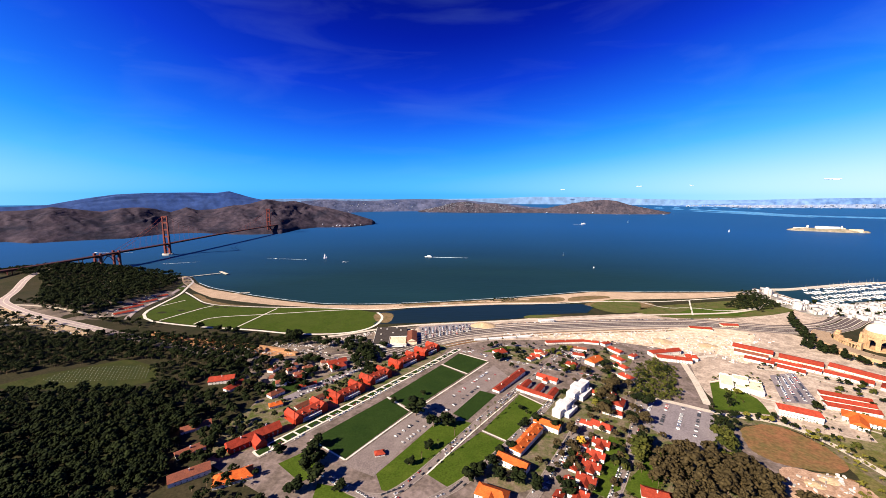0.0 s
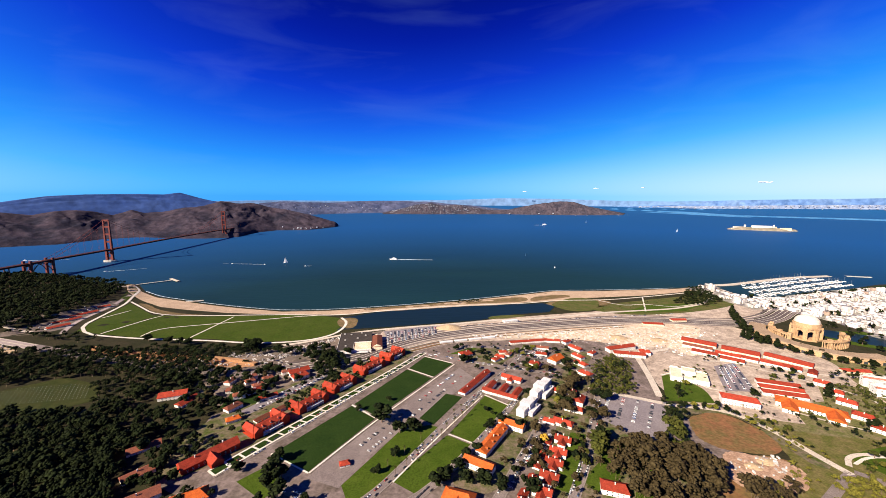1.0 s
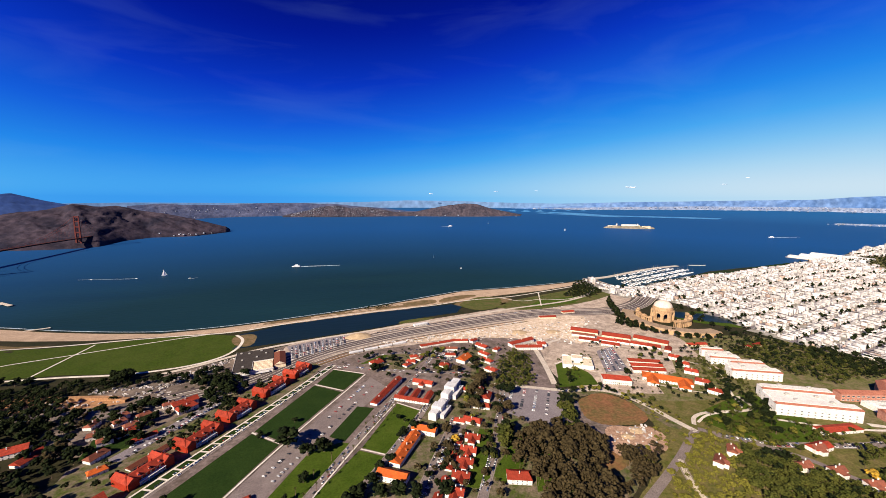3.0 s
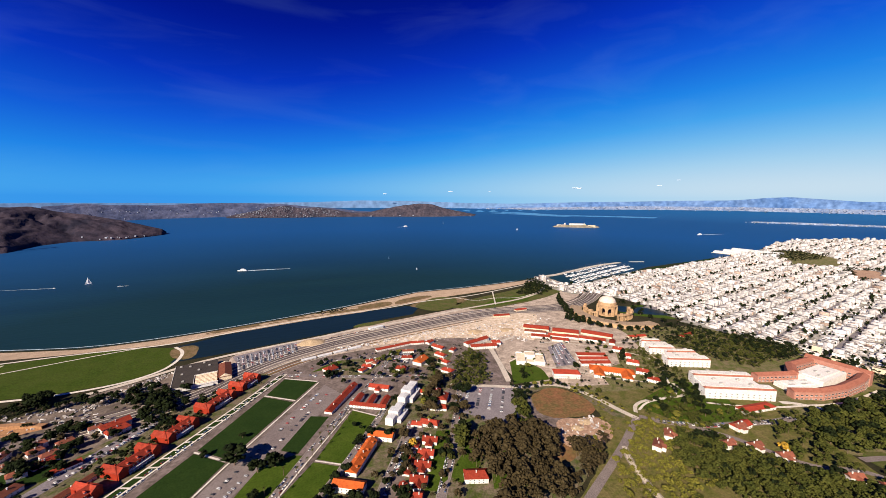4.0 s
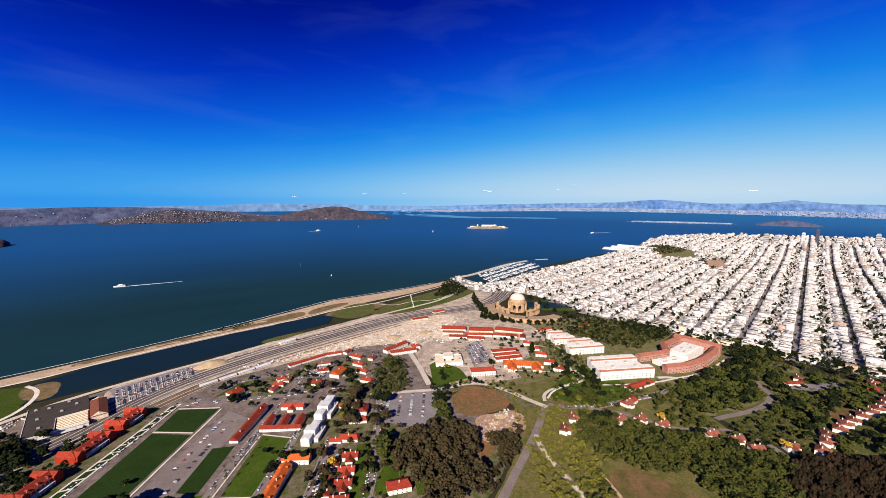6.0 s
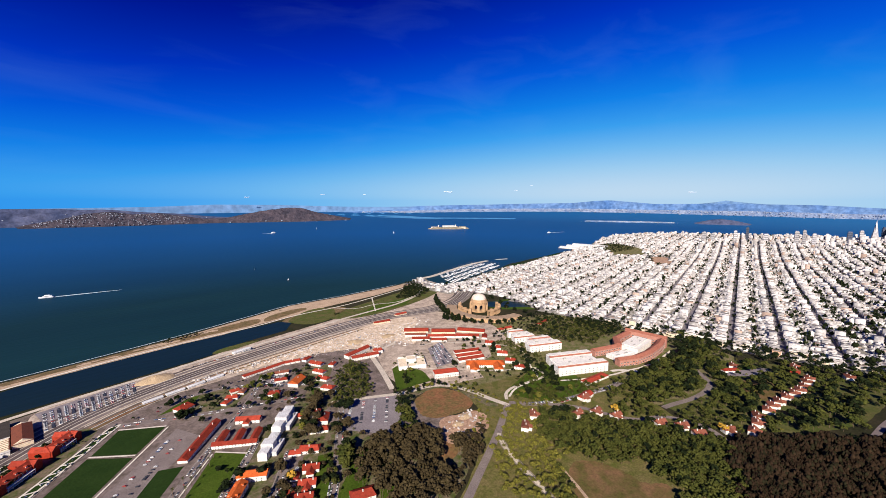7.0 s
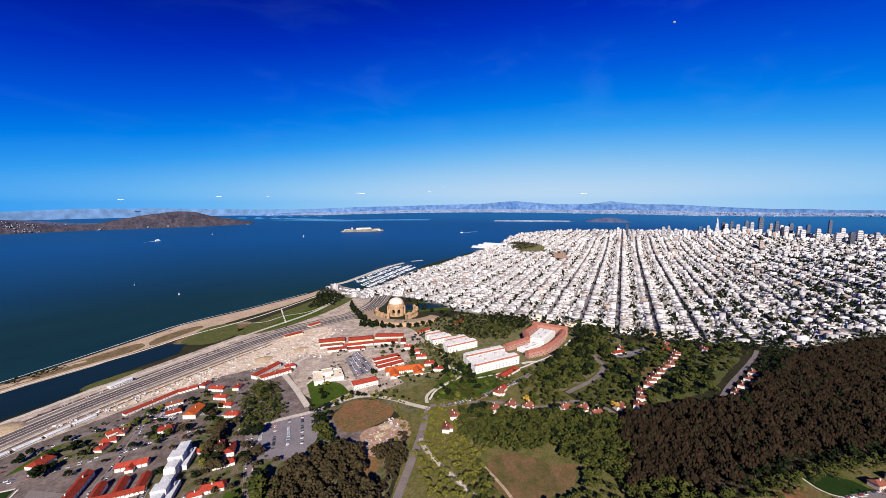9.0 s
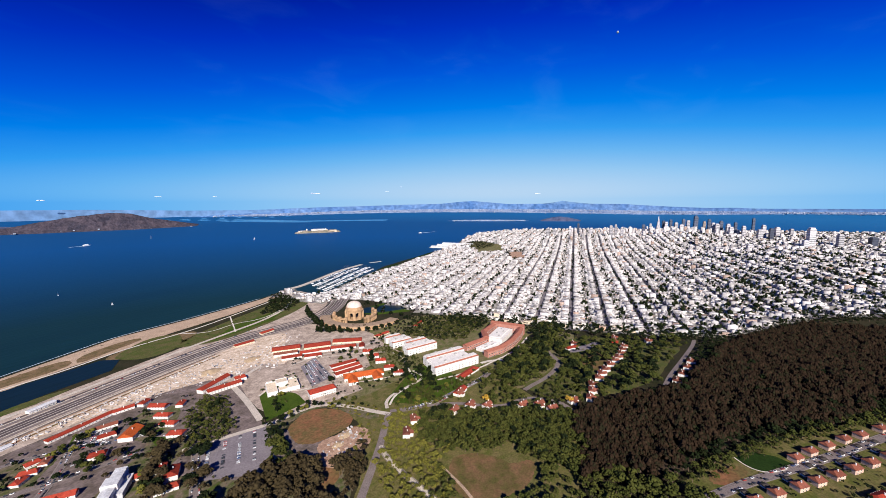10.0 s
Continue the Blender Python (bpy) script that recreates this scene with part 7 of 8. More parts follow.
woods("tall dark crowns in the wood behind the campus", [(634, -225), (820, -240), (1040, -190), (960, -300), (820, -330), (725, -385), (590, -330), (546, -275)], 20, (14, 23), "leaf_dark", 28, 100, 0.7, 0.44)
woods("dark trees along the city's edge", [(905, 70), (980, 60), (1010, -40), (1060, -140), (1075, -230), (1040, -330), (1090, -450), (1100, -560), (1180, -640), (1060, -640), (1000, -560), (960, -420), (980, -280), (1040, -180), (990, -60), (900, 20)], 12, (9, 15), "leaf_dark", 20, 15, 0.8)
woods("green gardens among the hillside houses", [(593, -382), (700, -390), (874, -300), (960, -320), (970, -480), (1030, -570), (984, -600), (840, -560), (690, -535), (560, -425)], 16, (11, 19), "leaf_green", 26, 16, 0.62, 0.46)
woods("dark trees among the hillside houses", [(593, -392), (720, -400), (900, -340), (960, -480), (984, -590), (840, -550), (690, -525), (570, -425)], 19, (12, 20), "leaf_dark", 28, 17, 0.6, 0.46)
woods("green trees round the street of small houses", [(392, -545), (431, -577), (505, -640), (560, -690), (640, -780), (770, -880), (700, -880), (655, -835), (551, -715), (500, -660), (452, -622), (410, -590)], 9, (7, 13), "leaf_green", 18, 18, 1.0)
woods("dark gardens behind the small houses", [(440, -700), (480, -745), (540, -800), (600, -850), (540, -860), (440, -770), (380, -690), (380, -650)], 15, (5, 9), "leaf_dark", 18, 19, 0.55)
woods("dark cypresses by the yacht harbour", [(665, 645), (740, 604), (850, 668), (872, 770), (905, 850), (850, 850), (790, 770), (725, 700)], 10, (8, 15), "leaf_dark", 22, 20, 0.92)
woods("scrub and small trees on the point", [(880, 850), (960, 870), (980, 905), (930, 890)], 10, (5, 9), "leaf_dark", 18, 101, 0.7)
woods("dune shrubs between beach and meadow", [(264, 650), (410, 735), (640, 745), (800, 790), (800, 775), (640, 728), (420, 712), (290, 640)], 14, (1.5, 4), "leaf_olive", 12, 102, 0.6)
woods("clumps of shrubs on the picnic lawns", [(380, 620), (520, 680), (640, 735), (660, 650), (540, 580), (405, 535)], 17, (3, 7), "leaf_green", 16, 103, 0.35)
woods("dark clump of trees on the dune", [(-60, 655), (20, 672), (50, 690), (10, 690), (-50, 674)], 9, (6, 10), "leaf_dark", 20, 21, 0.9)
woods("dark clumps of trees west of the barracks", [(-404, 277), (-365, 275), (-381, 330), (-314, 248), (-292, 147), (-306, 125), (-348, 149), (-378, 228)], 11, (10, 17), "leaf_dark", 24, 68, 0.75)
woods("garden trees along the barracks backs", [(-440, -80), (-420, -70), (-200, 260), (-230, 270), (-460, 0)], 15, (7, 13), "leaf_dark", 22, 69, 0.6)
woods("hedges and small trees by the halls", [(-36, -60), (8, -36), (110, 40), (176, 104), (150, 190), (60, 112), (-34, 20)], 13, (3, 8), "leaf_dark", 18, 70, 0.55)
woods("small trees between the northern streets", [(-60, 216), (30, 190), (150, 190), (226, 250), (196, 290), (60, 262), (-60, 300)], 12, (3, 8), "leaf_dark", 18, 71, 0.5)
woods("bushes round the school and offices", [(360, 20), (420, -30), (520, -60), (600, -30), (632, 90), (580, 110), (520, 40), (400, 60)], 12, (3, 8), "leaf_green", 18, 72, 0.5)
woods("shrubs by the dirt field", [(340, 20), (372, -10), (380, -110), (345, -125), (340, -60)], 9, (4, 9), "leaf_olive", 18, 73, 0.6)
woods("bushes round the campus", [(730, 95), (880, 140), (960, 70), (930, -40), (860, -70), (770, -80), (720, 0)], 8, (4, 10), "leaf_green", 20, 80, 0.9)
woods("dark trees round the campus", [(720, 110), (880, 150), (965, 80), (1000, -60), (900, -80), (780, -90), (720, 20)], 15, (8, 14), "leaf_dark", 22, 81, 0.7)
woods("trees before the campus", [(560, -140), (600, -60), (640, 80), (610, 100), (570, 0), (535, -110)], 9, (4, 9), "leaf_green", 20, 82, 0.7)
woods("brown trees round the rotunda", [(660, 330), (700, 240), (760, 190), (780, 205), (720, 260), (690, 340)], 10, (8, 15), "leaf_gum", 22, 83, 0.8)
woods("dark trees behind the rotunda", [(860, 470), (960, 440), (985, 330), (1000, 240), (960, 180), (900, 170), (960, 260), (940, 380)], 14, (8, 14), "leaf_dark", 22, 84, 0.7)
woods("hedges along the street of houses", [(392, -600), (470, -660), (640, -800), (700, -870), (600, -870), (440, -740), (370, -660)], 10, (2, 5), "leaf_dark", 14, 85, 0.45)
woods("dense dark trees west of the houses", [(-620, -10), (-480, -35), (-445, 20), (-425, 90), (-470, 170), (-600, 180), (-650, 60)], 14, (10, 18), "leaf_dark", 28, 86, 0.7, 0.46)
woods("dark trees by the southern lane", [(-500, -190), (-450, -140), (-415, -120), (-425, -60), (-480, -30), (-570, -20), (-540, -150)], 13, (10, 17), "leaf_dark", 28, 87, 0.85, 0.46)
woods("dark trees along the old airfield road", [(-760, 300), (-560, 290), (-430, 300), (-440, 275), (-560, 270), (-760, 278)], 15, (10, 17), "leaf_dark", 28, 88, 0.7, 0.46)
woods("big garden trees of the post", [(-30, -170), (110, -180), (160, 60), (180, 190), (100, 190), (20, 20), (-60, -60)], 26, (9, 16), "leaf_gum", 28, 89, 0.5, 0.45)
woods("big dark trees of the post", [(-60, 190), (80, 130), (180, 110), (230, 260), (100, 310), (-60, 300)], 26, (8, 14), "leaf_dark", 28, 90, 0.75, 0.45)
woods("low dark scrub below the brown wood", [(392, -535), (440, -555), (490, -592), (560, -668), (640, -778), (720, -852), (700, -885), (640, -805), (551, -705), (470, -615), (400, -575)], 7.5, (4, 10), "leaf_dark", 18, 74, 0.9)
woods("dark trees beside the park road", [(670, -562), (760, -578), (900, -612), (1040, -640), (1080, -700), (900, -655), (700, -585)], 10, (8, 14), "leaf_dark", 20, 75, 0.95)
woods("dark trees between the barracks", [(-410, -60), (-380, -50), (-215, 225), (-240, 235), (-400, 0)], 14, (8, 14), "leaf_dark", 22, 76, 0.6)
woods("dark gardens on the hill of houses", [(593, -382), (700, -390), (874, -300), (960, -320), (970, -480), (1030, -570), (984, -600), (840, -560), (690, -535), (560, -425)], 24, (5, 9), "leaf_olive", 18, 77, 0.5)
woods("dark trees on the shoulder above the bay houses", [(900, 60), (1000, 40), (1010, -200), (1040, -300), (960, -320), (930, -250), (880, -80)], 12, (8, 14), "leaf_dark", 20, 78, 0.85)
woods("dark trees along the viaduct road", [(-1420, 440), (-1180, 330), (-1000, 290), (-880, 290), (-880, 320), (-990, 325), (-1150, 370), (-1400, 490)], 13, (8, 16), "leaf_dark", 20, 99, 0.6)
woods("big dark trees behind the barracks", [(-470, 262), (-400, 250), (-330, 200), (-290, 205), (-330, 262), (-420, 290)], 17, (12, 20), "leaf_dark", 28, 104, 0.6, 0.46)
woods("dark trees behind the old airfield", [(-760, 290), (-560, 280), (-400, 290), (-400, 262), (-560, 258), (-760, 265)], 12, (9, 15), "leaf_dark", 20, 22, 0.6)
woods("dark hill woods far in the city", [(1380, -900), (1600, -800), (2200, -900), (2600, -1050), (2400, -1300), (1600, -1300), (1300, -1200)], 20, (8, 15), "leaf_dark", 11, 23, 0.45)
woods("dark park trees on the far headland", [(2577, 717), (2720, 890), (3050, 1030), (3240, 960), (3040, 720), (2800, 680)], 16, (9, 15), "leaf_dark", 13, 24, 0.85)
woods("scattered trees round the city's playing field", [(2240, 345), (2560, 465), (2640, 480), (2700, 376), (2640, 350), (2540, 425), (2290, 318), (2345, 235), (2310, 205)], 13, (9, 14), "leaf_dark", 11, 107, 0.8)
g = np.random.default_rng(31)
t = city_trees
z = terrain(t[:, 0], t[:, 1])
c = np.stack([t[:, 0], t[:, 1], z + 5 + t[:, 2]], -1)
c = np.repeat(c, 3, 0) + g.normal(0, 1, (len(t) * 3, 3)) * np.repeat(t[:, 2], 3)[:, None] * 0.6
V, F = tufts(c, np.repeat(t[:, 2], 3) * g.uniform(0.7, 1.3, len(c)), g, 1.2)
tagged(new("street_trees", raw_mesh("street_trees", drawn_in(V), F, ["leaf_dark"])), "dark trees in the city's streets and yards", "trees", kind="stuff")

woods("dark round trees before the white blocks", [(500, -150), (540, -110), (570, -50), (592, 0), (575, 10), (545, -40), (515, -90), (480, -130)], 10, (8, 14), "leaf_dark", 24, 91, 0.75, 0.46)
woods("green shrubs before the white blocks", [(470, -110), (530, -60), (580, 20), (560, 40), (500, -30), (450, -80)], 9, (3, 7), "leaf_green", 18, 92, 0.6)
woods("dark trees along the pale concrete road", [(262, 40), (336, 28), (372, -30), (380, -110), (372, -110), (354, -36), (330, 12), (262, 26)], 10, (5, 10), "leaf_dark", 20, 93, 0.6)
woods("golden and olive bushes along the park road", [(374, -140), (330, -165), (290, -190), (235, -220), (240, -232), (300, -205), (345, -178), (384, -160)], 8, (4, 9), "leaf_olive", 20, 94, 0.7)
woods("dark trees beside the park road's bend", [(290, -150), (250, -176), (205, -200), (160, -222), (150, -212), (200, -186), (240, -165), (280, -140)], 8, (8, 15), "leaf_gum", 26, 95, 0.85, 0.4)
woods("dark trees among the warehouses", [(440, 215), (470, 230), (540, 180), (600, 130), (590, 115), (530, 160)], 14, (5, 10), "leaf_dark", 20, 96, 0.6)
woods("dark trees south of the long row of offices", [(380, 25), (430, 0), (520, -70), (540, -100), (500, -95), (400, -20), (370, 0)], 12, (5, 11), "leaf_dark", 22, 97, 0.6)
woods("garden trees by the villa", [(300, 60), (330, 170), (420, 175), (400, 150), (350, 165), (330, 90)], 9, (4, 9), "leaf_green", 20, 98, 0.6)
woods("dark gardens between campus and hillside road", [(400, -110), (470, -95), (545, -125), (560, -190), (640, -215), (590, -300), (545, -270), (520, -205), (450, -200)], 13, (6, 12), "leaf_green", 18, 40, 0.6)
woods("olive bushes beside the park road", [(345, -150), (400, -120), (450, -200), (440, -215), (390, -200)], 9, (5, 9), "leaf_olive", 16, 41, 0.7)
woods("dark trees by the construction strip", [(-640, 250), (-420, 255), (-330, 225), (-330, 250), (-430, 300), (-620, 300)], 13, (8, 13), "leaf_dark", 18, 42, 0.5)
woods("dark shrubs along the parkway", [(-300, 190), (-160, 240), (0, 310), (0, 320), (-160, 252), (-300, 205)], 12, (4, 7), "leaf_dark", 14, 43, 0.5)
woods("dark trees on the ridge east of the wood", [(1000, -560), (1070, -570), (1140, -700), (1360, -880), (1460, -1110), (1400, -1130), (1290, -890), (1090, -720)], 13, (9, 15), "leaf_dark", 16, 44, 0.9)
woods("dark trees between the houses west of the barracks", [(-470, 30), (-400, 60), (-370, 150), (-330, 200), (-420, 240), (-560, 200), (-580, 90), (-520, 20)], 17, (8, 14), "leaf_dark", 20, 45, 0.5)
woods("dark trees behind the southern halls", [(-420, -130), (-380, -130), (-330, -170), (-250, -190), (-260, -230), (-420, -230), (-500, -170)], 13, (8, 14), "leaf_dark", 20, 46, 0.6)
woods("brown and green garden trees round the cottages", [(-30, -170), (70, -160), (120, -40), (170, 80), (140, 110), (60, 60), (20, -30)], 15, (6, 11), "leaf_gum", 18, 47, 0.28)
woods("green garden trees round the cottages", [(-20, -160), (100, -150), (150, -30), (170, 60), (100, 60), (30, -40)], 17, (5, 9), "leaf_green", 18, 48, 0.3)
woods("dark trees between the northern houses", [(-60, 200), (60, 160), (200, 180), (260, 280), (160, 320), (0, 310)], 21, (5, 10), "leaf_dark", 18, 49, 0.4)
woods("dark trees and hedges by the car parks", [(330, 60), (420, 20), (560, 0), (620, 120), (560, 180), (440, 200), (340, 180)], 22, (4, 8), "leaf_green", 16, 50, 0.4)
woods("leafy belt north of the campus", [(620, 100), (780, 100), (900, 90), (960, 170), (880, 190), (720, 160), (640, 150)], 13, (7, 12), "leaf_dark", 16, 51, 0.6)
woods("green trees between the office blocks", [(580, -60), (620, -20), (640, 60), (600, 110), (570, 60), (550, -60)], 11, (5, 9), "leaf_green", 16, 52, 0.7)
woods("dark shrubs on the slope behind the campus", [(770, 20), (960, 60), (1000, -40), (980, -90), (860, -60), (780, -20)], 11, (6, 11), "leaf_green", 16, 53, 0.8)
woods("young trees beside the park road", [(230, -190), (300, -150), (340, -120), (330, -100), (250, -150)], 9, (5, 9), "leaf_olive", 16, 54, 0.7)
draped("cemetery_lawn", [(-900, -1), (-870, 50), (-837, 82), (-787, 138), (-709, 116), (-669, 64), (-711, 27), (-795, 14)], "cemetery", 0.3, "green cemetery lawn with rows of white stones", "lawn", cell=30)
stones = Solid()
for i in range(34):
    for j in range(9):
        x, y = -850 + i * 5.2 + j * 1.2, 24 + i * 1.6 + j * 7.5
        if inside([(-870, 40), (-837, 78), (-787, 132), (-715, 112), (-680, 64), (-711, 32), (-795, 20)], np.array(x), np.array(y)) > 3:
            z = tz(x, y) + 0.3
            stones.box(x - 0.12, x + 0.12, y - 0.3, y + 0.3, z - 0.1, z + 0.9)
tagged(new("headstones", stones.mesh("headstones", "roof_white")), "small white headstones in rows on the lawn", "headstones", kind="stuff")
draped("clearing", [(210, -215), (262, -205), (300, -190), (330, -230), (300, -275), (255, -315), (215, -270)], "meadow_dark", 0.22, "dry grass slope among olive trees", "field")
draped("clearing", [(700, -395), (800, -370), (860, -400), (820, -440), (730, -440)], "dry_meadow", 0.25, "bare brown slope among gardens", "field")
draped("clearing", [(321, -278), (347, -300), (353, -343), (344, -360), (370, -380), (359, -393), (318, -394), (294, -380), (272, -354), (260, -327), (290, -292)], "dry_meadow", 0.25, "dry brownish clearing in the wood", "field")
draped("clearing", [(420, -585), (449, -606), (460, -632), (435, -630), (403, -598)], "dirt", 0.25, "bare brown clearing by the street", "field")
draped("lawn", [(476, -643), (478, -672), (464, -669), (454, -637)], "lawn_bright", 0.25, "green roadside lawn by small houses", "lawn")
ribbon("path", [(298, -280), (290, -297), (279, -319), (262, -345)], 4, "sand", 0.5, "sandy track across the clearing", "path")
draped("garden", [(400, -95), (560, -60), (590, -120), (520, -200), (430, -180)], "lawn_bright", 0.12, "sunny green slope with bushes", "lawn")
draped("garden", [(560, -290), (640, -330), (760, -340), (900, -300), (980, -420), (984, -600), (840, -560), (690, -535), (560, -425)], "meadow", 0.12, "dry green gardens on the slope", "lawn", cell=26)

# ---- cars ----
for name, rgb in (("white", (0.78, 0.78, 0.77)), ("silver", (0.50, 0.50, 0.50)), ("black", (0.03, 0.03, 0.035)), ("blue", (0.06, 0.10, 0.22)), ("red", (0.35, 0.04, 0.03))):
    M["car_" + name] = mat(name + "_car_paint", rgb, tuple(v * 0.9 for v in rgb), 2, 0.35, spec=0.5)


def car_meshes(paint):
    b = Solid().box(-2.2, 2.2, -0.9, 0.9, 0.35, 0.95, 0, 0.08)
    b.add([(-1.5, -0.82, 0.95), (1.1, -0.82, 0.95), (1.1, 0.82, 0.95), (-1.5, 0.82, 0.95), (-1.05, -0.68, 1.48), (0.5, -0.68, 1.48), (0.5, 0.68, 1.48), (-1.05, 0.68, 1.48)], [(4, 5, 6, 7)], 0)
    c = Solid().add([(-1.5, -0.82, 0.95), (1.1, -0.82, 0.95), (1.1, 0.82, 0.95), (-1.5, 0.82, 0.95), (-1.05, -0.68, 1.47), (0.5, -0.68, 1.47), (0.5, 0.68, 1.47), (-1.05, 0.68, 1.47)], [(0, 1, 5, 4), (1, 2, 6, 5), (2, 3, 7, 6), (3, 0, 4, 7)])
    return b.mesh("body", "car_" + paint), c.mesh("cabin_glass", "glass")


def wheel_mesh():
    w = Solid().ring([(0.33 * math.cos(0.785 * k), 0.33 + 0.33 * math.sin(0.785 * k)) for k in range(8)], -0.08, 0.08)
    w.v = [(p[0], p[2], p[1]) for p in w.v]
    return w.mesh("wheel", "tower_dark")


WHEEL = wheel_mesh()
PAINTS = ["white", "silver", "black", "black", "white", "blue", "silver", "white", "black", "red"]
CARS = {p: car_meshes(p) for p in set(PAINTS)}
car_count = 0


far_cars = []  # those too far off to pick apart


def car(x, y, angle, lift=0.6, far=False):
    global car_count
    p = PAINTS[(car_count * 5 + car_count // 7) % len(PAINTS)]
    car_count += 1
    m = pose(x, y, tz(x, y) + lift, 0, 0, angle)
    if far:
        far_cars.append((p, m))
        return
    ob = new("car", CARS[p][0])
    ob.matrix_basis = m
    tagged(ob, "parked %s car on the asphalt" % p, "car", "parked cars")
    part("cabin_glass", CARS[p][1], ob)
    for wx in (-1.35, 1.35):
        for wy in (-0.83, 0.83):
            part("wheel", WHEEL, ob, "", pose(wx, wy, 0))


gen = np.random.default_rng(77)


def car_row(a, b, fill, turn, step_m=2.8, lift=0.42, far=False):
    a, b = np.array(a, float), np.array(b, float)
    n = int(np.linalg.norm(b - a) / step_m)
    along = math.degrees(math.atan2(b[1] - a[1], b[0] - a[0]))
    for k in range(n):
        if gen.random() < fill:
            q = a + (b - a) * (k + 0.5) / n
            car(q[0], q[1], along + turn + gen.normal(0, 2), lift, far)


for k in range(4):  # the large car park
    car_row((138 + 16 * k, 10 - 13 * k), (182 + 17 * k, 76 - 12 * k), 0.62, 90)
for k in range(4):
    car_row((398 + 12 * k, 84 - 2 * k), (452 + 13 * k, 178 + 5 * k), 0.7, 90, 2.9, far=True)
for k in range(15):
    car_row((-228 + 8 * k, 322 + 4.2 * k), (-238 + 8.6 * k, 398 + 3 * k), 0.8, 90, 2.9, far=True)
for k in range(52):  # cars along the frontage lane
    f = gen.random()
    car(-40 + 640 * f, 440 + 95 * f ** 0.8, 14, 0.75, True)
for off in (0, 14):
    car_row((-222 + off, -62 - off * 0.7), (-84 + off, 158 - off * 0.7), 0.36, 90, 3.2)
car_row((-200, -165), (-150, -180), 0.6, 90)
car_row((-190, -182), (-140, -196), 0.6, 90)
for off in (0, 10):
    car_row((-398 - off, 44 + off), (-330 - off, 150 + off), 0.62, 90, 3.0)
car_row((10, -100), (40, -40), 0.5, 90)
car_row((26, -152), (76, -72), 0.75, 0, 5.6)
car_row((78, -88), (124, -4), 0.5, 0, 6)
car_row((398, -150), (470, -190), 0.55, 90, 3.0)
car_row((-40, -146), (14, -56), 0.6, 90, 3.0)
car_row((-8, -100), (12, -64), 0.7, 90, 3.0)
car_row((-52, 250), (60, 205), 0.3, 0, 7)

# loose blocks, barriers and containers on the building site
clutter = Solid()
gen = np.random.default_rng(12)
for poly, n in (([(-60, 345), (150, 350), (330, 280), (440, 222), (500, 320), (620, 378), (330, 398), (80, 380)], 420), ([(-840, 222), (-640, 206), (-420, 205), (-420, 245), (-640, 236)], 120), ([(245, -100), (325, -88), (305, -135), (230, -145)], 60), ([(-1300, 250), (-1000, 200), (-960, 235), (-1200, 300)], 90), ([(-1520, 760), (-1280, 860), (-1220, 780), (-1300, 640), (-1500, 600)], 60), ([(-1100, 640), (-1040, 380), (-1000, 330), (-1060, 350), (-1130, 560)], 60), ([(-470, 262), (-387, 250), (-350, 345), (-300, 400), (-390, 340), (-450, 300)], 170), ([(-560, 250), (-440, 240), (-420, 262), (-560, 275)], 70), ([(-40, 372), (250, 402), (400, 440), (380, 415), (200, 372), (0, 350)], 160)):
    for x, y in scatter(poly, n, gen):
        l, w, h, a = gen.uniform(0.8, 6), gen.uniform(0.6, 2.4), gen.uniform(0.5, 2.6), gen.uniform(0, 3.14)
        c, s = math.cos(a), math.sin(a)
        z = tz(x, y) + 0.15
        v = [(x + u * l / 2 * c - k * w / 2 * s, y + u * l / 2 * s + k * w / 2 * c, q) for q in (z, z + h) for u, k in ((-1, -1), (1, -1), (1, 1), (-1, 1))]
        clutter.add(v, [(0, 1, 5, 4), (1, 2, 6, 5), (2, 3, 7, 6), (3, 0, 4, 7), (4, 5, 6, 7)])
tagged(new("site_blocks", clutter.mesh("site_blocks", "house_white")), "pale blocks, barriers and containers on building ground", "clutter", kind="stuff")
car_row((90, 246), (118, 292), 0.6, 90, 3.0)
car_row((-405, 30), (-325, 156), 0.5, 90, 3.0)
for k in range(26):
    f = gen.random()
    car(-156 + 760 * f + 6 * gen.normal(), 240 + 172 * f ** 0.75, 20 - 14 * f, 0.7)
for line, width, material, label in ROADS:
    if "street" in label or "lane between" in label:
        for a, b in zip(line, line[1:]):
            a, b = np.array(a, float), np.array(b, float)
            n = np.array([-(b - a)[1], (b - a)[0]]) / np.linalg.norm(b - a)
            for side in (-1, 1):
                car_row(a + n * side * (width / 2 - 1.2), b + n * side * (width / 2 - 1.2), 0.4, 0, 5.6, 0.5, True)
for k in range(5):
    car_row((80 + 6 * k, 246 - 6 * k), (104 + 6 * k, 292 - 6 * k), 0.6, 90, 2.9, 0.4, True)
heap_of_cars = Solid()
tones = ["white", "silver", "black", "blue", "red"]
for p, m in far_cars:
    for x0, x1, hw, z0, z1, taper in ((-2.2, 2.2, 0.9, 0.2, 0.95, 0.08), (-1.4, 1.0, 0.8, 0.95, 1.48, 0.25)):
        q = Solid().box(x0, x1, -hw, hw, z0, z1, 0, taper)
        heap_of_cars.add([m @ Vector(v) for v in q.v], q.f, tones.index(p) if z0 < 0.5 else 5)
tagged(new("parked_cars", heap_of_cars.mesh("parked_cars", *["car_" + c for c in tones], "glass")), "rows of small parked cars in far car parks", "cars", kind="stuff")

